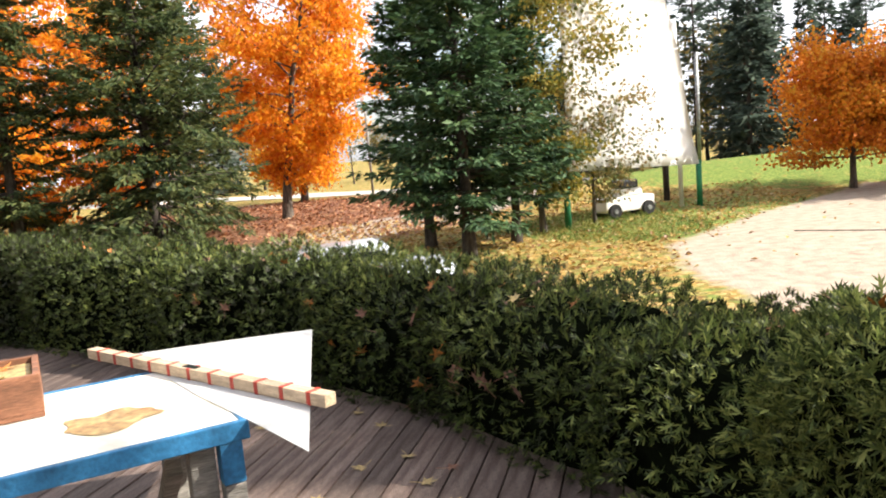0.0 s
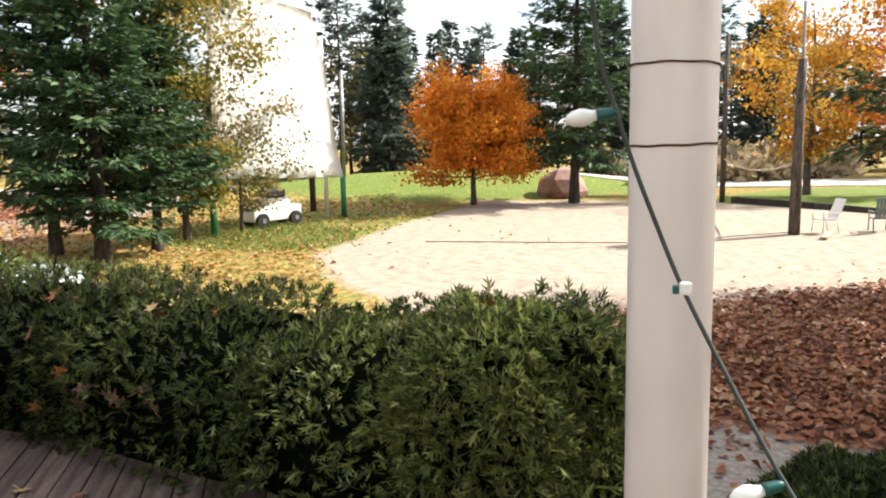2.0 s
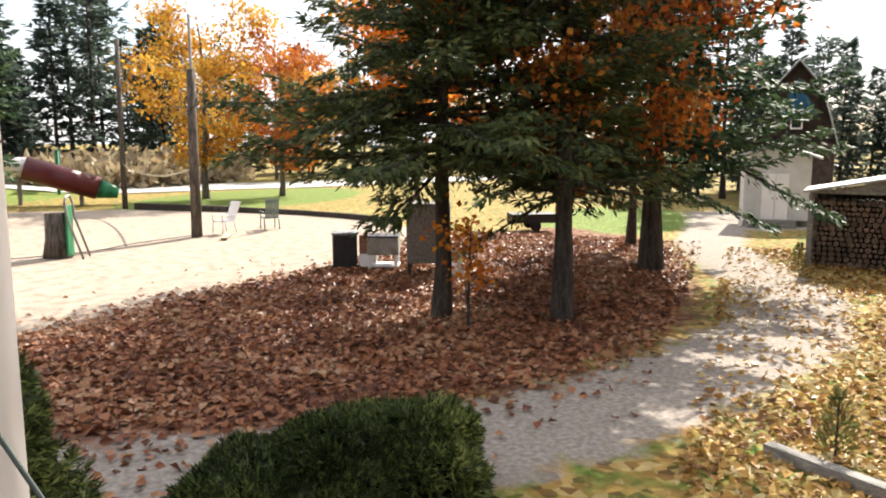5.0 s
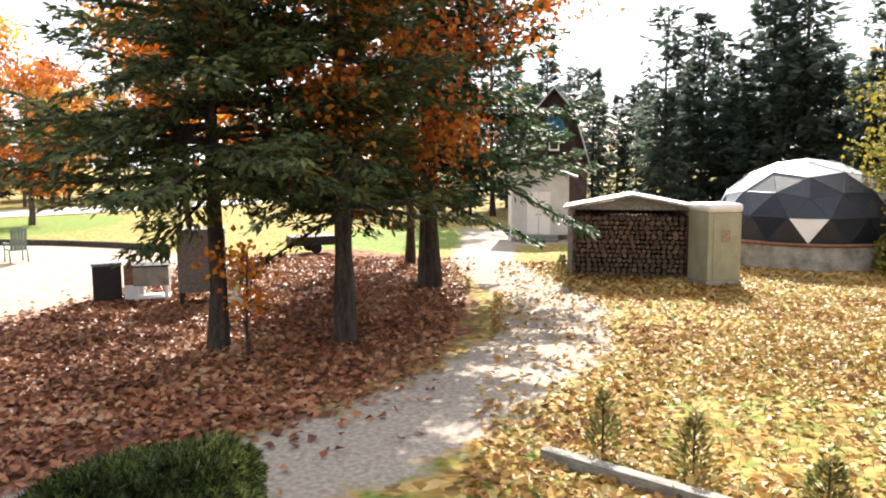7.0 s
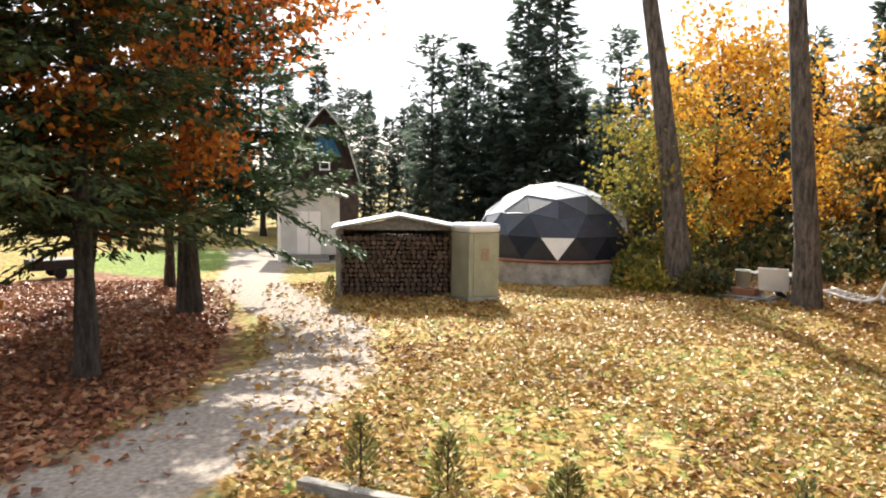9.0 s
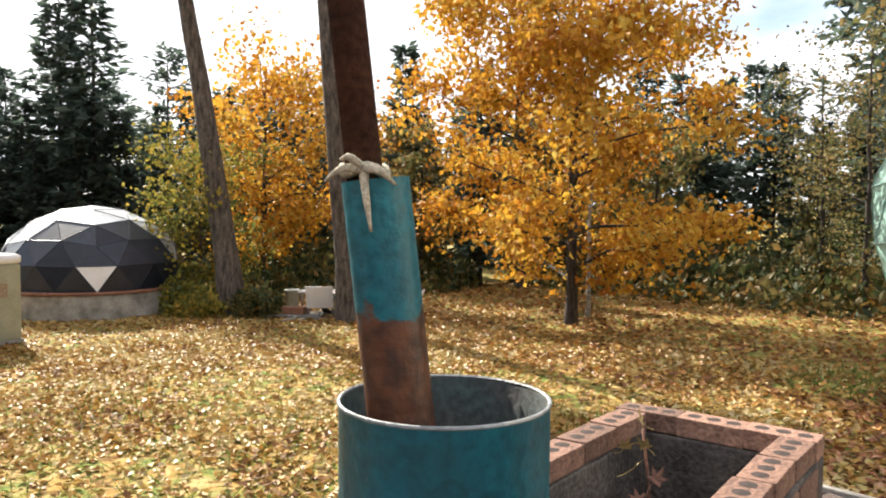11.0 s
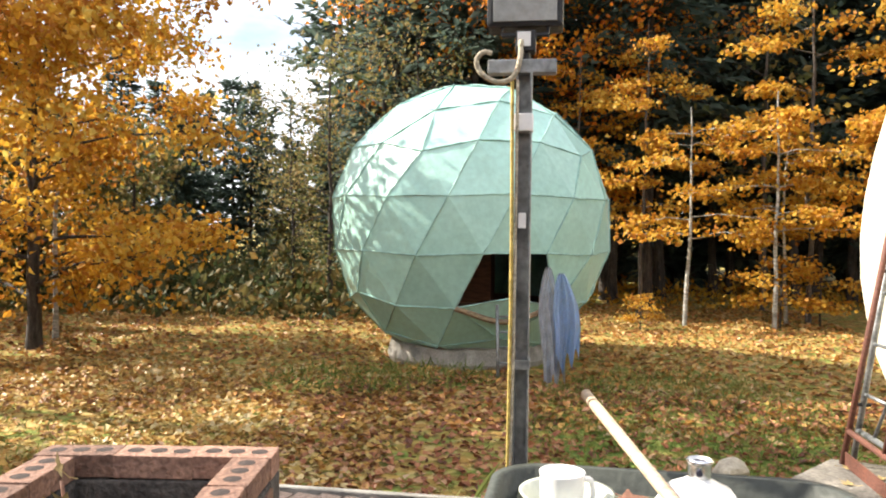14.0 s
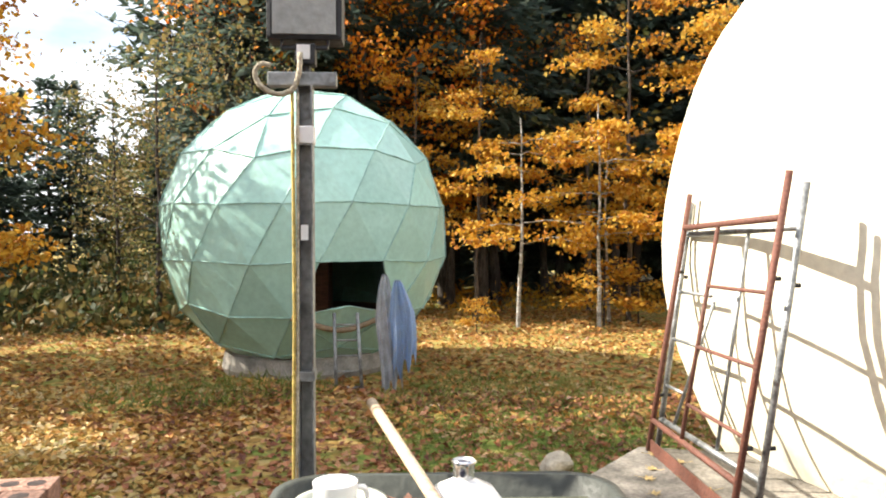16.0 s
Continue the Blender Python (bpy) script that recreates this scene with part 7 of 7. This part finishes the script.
patio_chair("garden_chair", 20.75, 15.75, -105, M_white, "white plastic garden chair on sand", -24)
patio_chair("garden_chair", 22.3, 15.05, 140, mat("grey_green_plastic", (0.14, 0.19, 0.18), 0.5, var=0.15), "grey-green plastic chair on sand", -12)
board = thing("plank", "pale plank lying on the sand", "plank", (20.0, 15.1, 0.0), 30)
part("board", box((-0.7, -0.1, 0), (0.7, 0.1, 0.05), 0.006), M_level, board)
edge = thing("timber_edging", "dark timber edging behind the sand", "edging", kind="structure")
kl = [(26.9, 25.2), (26.9, 20.5), (26.5, 16.5), (25.9, 13.8), (25.0, 11.5)]
for (ax, ay), (bx, by) in zip(kl, kl[1:]):
    L_ = math.hypot(bx - ax, by - ay)
    b_ = part("timber", box((0, -0.09, -0.05), (L_ - 0.02, 0.09, 0.24), 0.012), M_bark_dark, edge)
    b_.matrix_basis = pose(ax, ay, 0, 0, 0, math.degrees(math.atan2(by - ay, bx - ax)))
stump = thing("climbing_stump", "old stump with green panel and small ladder", "stump", (14.75, 16.4, 0), 30)
part("stump", tube([(0, 0, 0), (0.02, 0, 0.5), (0.05, 0.02, 1.15)], [0.36, 0.28, 0.25], 12), M_bark, stump, smooth=True)
part("green_panel", box((-0.25, -0.36, 0.05), (0.2, -0.30, 1.35), 0.02), M_green, stump, "dark green panel")
for s_ in (-0.32, 0.24):
    part("ladder_rail", tube([(s_ - 0.1, -0.75, 0), (s_, -0.40, 1.0), (s_ + 0.02, -0.34, 1.5)], 0.03, 8), M_wood_grey, stump, smooth=True)
part("hoop", tube([(-0.32, -0.34, 1.4), (-0.2, -0.34, 1.58), (0.1, -0.34, 1.6), (0.24, -0.34, 1.45)], 0.03, 8), M_galv, stump, smooth=True)
part("bent_branch", tube(curve_points([(0.3, 0, 1.0), (0.8, 0.1, 0.9), (1.2, 0.1, 0.5), (1.35, 0.1, 0.25)], 5), 0.02, 6), M_bark, stump, smooth=True)

bin_ = thing("refuse_bin", "black rubbish bin on the leaf litter", "bin", (16.1, 8.75, 0), 28)
part("bin_body", box((-0.29, -0.29, 0.03), (0.29, 0.29, 0.80), 0.03), M_dark, bin_)
part("lid", box((-0.31, -0.31, 0.80), (0.31, 0.31, 0.86), 0.02), M_galv, bin_, "grey lid")
stove = thing("cook_stove", "old white cook stove by the trees", "stove", (16.15, 7.75, 0), 20)
part("stove_body", box((-0.3, -0.36, 0.38), (0.3, 0.36, 0.78), 0.02), M_concrete, stove)
for x in (-0.25, 0.25):
    for y in (-0.30, 0.30):
        part("leg", box((x - 0.04, y - 0.04, 0), (x + 0.04, y + 0.04, 0.38), 0.006), M_white, stove)
part("shelf", box((-0.3, -0.36, 0.10), (0.3, 0.36, 0.14), 0.006), M_white, stove)
part("hotplate", box((-0.3, -0.36, 0.78), (0.3, 0.36, 0.82), 0.006), M_dark, stove)
crate2 = thing("storage_box", "dark box with a white lower half", "box", (16.25, 8.2, 0), 20)
part("lower_half", box((-0.2, -0.2, 0), (0.2, 0.2, 0.36), 0.015), M_white, crate2, "white lower half")
part("upper_half", box((-0.2, -0.2, 0.365), (0.2, 0.2, 0.80), 0.015), M_wood_brown, crate2)
hut = thing("grey_cupboard", "tall grey wooden cupboard under the hemlock", "cupboard", (16.0, 6.55, 0), 20)
part("carcass", box((-0.42, -0.48, 0.30), (0.42, 0.48, 1.62), 0.01), M_wood_grey, hut)
part("door", box((-0.445, -0.42, 0.36), (-0.425, 0.42, 1.54), 0.006), M_wood_grey, hut)
for x in (-0.36, 0.36):
    for y in (-0.42, 0.42):
        part("leg", box((x - 0.04, y - 0.04, 0), (x + 0.04, y + 0.04, 0.30), 0.004), M_bark_dark, hut)
tank = thing("propane_tank", "white gas bottle beside the cupboard", "gas bottle", (15.7, 5.75, 0))
part("bottle", lathe([(0, 0), (0.13, 0.0), (0.15, 0.05), (0.15, 0.32), (0.12, 0.40), (0.04, 0.43), (0, 0.43)], 24), M_white, tank, smooth=True)
part("collar", lathe([(0.08, 0.42), (0.08, 0.52), (0.07, 0.52), (0.07, 0.42)], 20), M_galv, tank, smooth=True)
dark_lot = thing("parked_trailer", "dark utility trailer standing beyond the trees", "trailer", (25.2, 6.6, 0), 30)
dark_lot.scale = (0.6, 0.6, 0.6)
part("bed", box((-0.7, -1.3, 0.45), (0.7, 1.3, 0.95), 0.02), M_dark, dark_lot)
for x in (-0.78, 0.78):
    part("wheel", lathe([(0, -0.09), (0.27, -0.09), (0.3, -0.05), (0.3, 0.05), (0.27, 0.09), (0, 0.09)], 20, m=pose(x, 0, 0.3, 0, 90)), M_rubber, dark_lot)

# ---- things on the lawn edge ----
beam = thing("timber_beam", "weathered beam lying at the lawn edge", "beam", (7.85, -0.35, 0), -126)
part("beam", box((0, -0.07, 0), (1.9, 0.07, 0.12), 0.012), M_wood_grey, beam)


def shrublet(x, y, h, seed, label):
    brng_ = np.random.default_rng(seed)
    n_ = 320
    a = brng_.uniform(0, 2 * np.pi, n_)
    f = brng_.random(n_)
    r = 0.20 * (1 - f) ** 0.6 * brng_.random(n_) ** 0.5
    base = np.stack([np.cos(a) * r, np.sin(a) * r, f * h * 0.9 + 0.02], 1)
    W = np.stack([np.cos(a), np.sin(a), np.full(n_, 1.1)], 1) + brng_.normal(0, 0.3, (n_, 3))
    v, q = kites(base, W, rand_dirs(brng_, n_), 0.09, 0.03)
    ob = thing("young_spruce", label, "shrub", (x, y, 0), group="seedlings by the path")
    part("needles", fast_mesh("needles", v, q, M_drab), None, ob)
    part("stem", tube([(0, 0, 0), (0, 0, h * 0.85)], 0.012, 6), M_bark_dark, ob)


shrublet(7.95, -0.95, 0.72, 1, "small spruce seedling on the lawn")
shrublet(7.5, -1.75, 0.62, 2, "bushy spruce seedling on the lawn")
shrublet(6.9, -2.75, 0.45, 3, "low spruce seedling near the deck")
shrublet(5.3, -4.0, 0.9, 4, "spruce seedling beside the barrel")
shrublet(4.6, -5.2, 0.95, 5, "spruce seedling near the firebox")
shrublet(4.0, -4.7, 0.7, 6, "short seedling near the firebox")
shrublet(20.1, -1.3, 0.6, 7, "green shrub at the woodshed corner")

jt = thing("folding_table", "white folding table under the tall trees", "table", (18.3, -12.75, 0), 35)
part("tabletop", box((-0.55, -0.38, 0.70), (0.55, 0.38, 0.74), 0.012), M_white, jt)
for x in (-0.45, 0.45):
    for y in (-0.3, 0.3):
        part("leg", tube([(x, y, 0), (x, y, 0.7)], 0.02, 8), M_galv, jt, smooth=True)
pail = thing("bucket", "white plastic bucket beside the table", "bucket", (18.75, -12.1, 0.32))
part("pail", lathe([(0, 0), (0.17, 0), (0.20, 0.42), (0.215, 0.42), (0.215, 0.45), (0.19, 0.45), (0.165, 0.02), (0, 0.02)], 28), M_bowl, pail, smooth=True)
crate3 = thing("pallet", "grey pallet with scrap boards", "pallet", (18.6, -12.1, 0), 40)
for k in range(5):
    part("slat", box((-0.8, -0.5 + k * 0.22, 0.10), (0.8, -0.38 + k * 0.22, 0.13), 0.004), M_wood_grey, crate3)
for x in (-0.7, 0, 0.7):
    part("bearer", box((x - 0.05, -0.5, 0), (x + 0.05, 0.5, 0.10), 0.004), M_wood_grey, crate3)
part("block", box((-0.3, -0.25, 0.132), (0.35, 0.25, 0.318), 0.02), M_wood_brown, crate3, "reddish scrap box")
tyre = thing("old_tyre", "worn black tyre leaning under the folding table", "tyre", (18.1, -12.95, 0.33), 40, tilt=(78, 0))
part("tread", tube([(0.24 * math.cos(a), 0.24 * math.sin(a), 0) for a in np.linspace(0, 2 * math.pi, 33)], 0.085, 10), M_rubber, tyre, smooth=True)
flap = thing("display_board", "tilted white board leaning on the folding table", "board", (18.05, -12.55, 0.0), 48, tilt=(-24, 0))
part("sheet", box((-0.36, -0.012, 0.34), (0.36, 0.012, 1.0), 0.006), M_white, flap)
for sx_ in (-0.33, 0.33):
    part("strut", box((sx_ - 0.02, -0.012, 0.0), (sx_ + 0.02, 0.012, 0.34), 0.004), M_wood_grey, flap)
for k, (x_, y_, a_, l_) in enumerate(((17.95, -11.3, -68, 1.5), (17.8, -11.75, -52, 1.3), (17.6, -12.1, -75, 0.9))):
    brd = thing("scrap_board", "grey scrap board lying in the leaves", "board", (x_, y_, 0.02), a_, "scrap boards by the trees")
    part("board", box((0, -0.06, 0), (l_, 0.06, 0.07), 0.008), M_wood_grey, brd)
lchair = thing("folded_lounger", "white folding lounger frame by the tree", "lounger", (17.3, -14.4, 0), 20)
for y in (-0.3, 0.3):
    part("side_rail", tube(curve_points([(-0.9, y, 0.75), (-0.6, y, 0.25), (0.0, y, 0.18), (0.9, y, 0.32)], 5), 0.035, 8), M_white, lchair, smooth=True)
    part("leg", tube([(-0.5, y, 0), (-0.45, y, 0.3)], 0.03, 8), M_white, lchair, smooth=True)
    part("leg", tube([(0.6, y, 0), (0.55, y, 0.26)], 0.03, 8), M_white, lchair, smooth=True)
for k in range(7):
    part("slat", tube([(-0.4 + 0.2 * k, -0.3, 0.22 + 0.012 * k), (-0.4 + 0.2 * k, 0.3, 0.22 + 0.012 * k)], 0.022, 8), M_white, lchair, smooth=True)

car = thing("parked_car", "pale blue-white car parked behind the hedge", "car", (-1.9, 14.4, 0), 12)
bm = bmesh.new()
prof = [(-2.1, 0.35), (-2.1, 0.75), (-1.25, 0.90), (-0.75, 1.36), (0.75, 1.40), (1.35, 0.95), (2.1, 0.88), (2.15, 0.35)]
l_ = [bm.verts.new((x, -0.85 + (0.14 if z > 1 else 0), z)) for x, z in prof]
r_ = [bm.verts.new((x, 0.85 - (0.14 if z > 1 else 0), z)) for x, z in prof]
bm.faces.new(l_)
bm.faces.new(r_[::-1])
for k in range(len(prof)):
    bm.faces.new((l_[k], r_[k], r_[(k + 1) % len(prof)], l_[(k + 1) % len(prof)]))
bmesh.ops.recalc_face_normals(bm, faces=bm.faces[:])
bmesh.ops.bevel(bm, geom=bm.edges[:], offset=0.07, segments=3, affect='EDGES')
part("body", bm, M_carpaint, car, smooth=True)
part("rear_window", box((-0.02, -0.62, -0.22), (0.012, 0.62, 0.22), 0.01, m=pose(-1.01, 0, 1.13, 0, 47, 0)), M_glass, car)
part("windscreen", box((-0.012, -0.62, -0.24), (0.02, 0.62, 0.24), 0.01, m=pose(1.06, 0, 1.17, 0, -52, 0)), M_glass, car)
for s_ in (-1, 1):
    part("side_window", box((-0.7, s_ * 0.77 - 0.02, 0.98), (0.75, s_ * 0.77 + 0.02, 1.30), 0.01), M_glass, car)
for x in (-1.35, 1.35):
    for y in (-0.80, 0.80):
        w_ = part("wheel", lathe([(0, -0.1), (0.29, -0.1), (0.32, -0.06), (0.32, 0.06), (0.29, 0.1), (0, 0.1)], 24, m=pose(x, y, 0.32, 90)), M_rubber, car)
        part("rim", lathe([(0, 0), (0.19, 0), (0.18, 0.02), (0, 0.03)], 20, m=pose(x, y + (0.1 if y > 0 else -0.1), 0.32, -90 if y > 0 else 90)), M_galv, w_)
for x, y, h_, lab in ((-4.6, 55.5, 6.0, "pale roadside pole among maples"), (13.4, 39.0, 5.5, "green and white pole on the rise")):
    g_ = thing("roadside_pole", lab, "pole", (x, y, float(ground_z(x, y)) - 0.05))
    part("shaft", tube([(0, 0, 0), (0, 0, h_)], 0.09, 10), M_wood_grey if x < 0 else M_galv, g_, smooth=True)
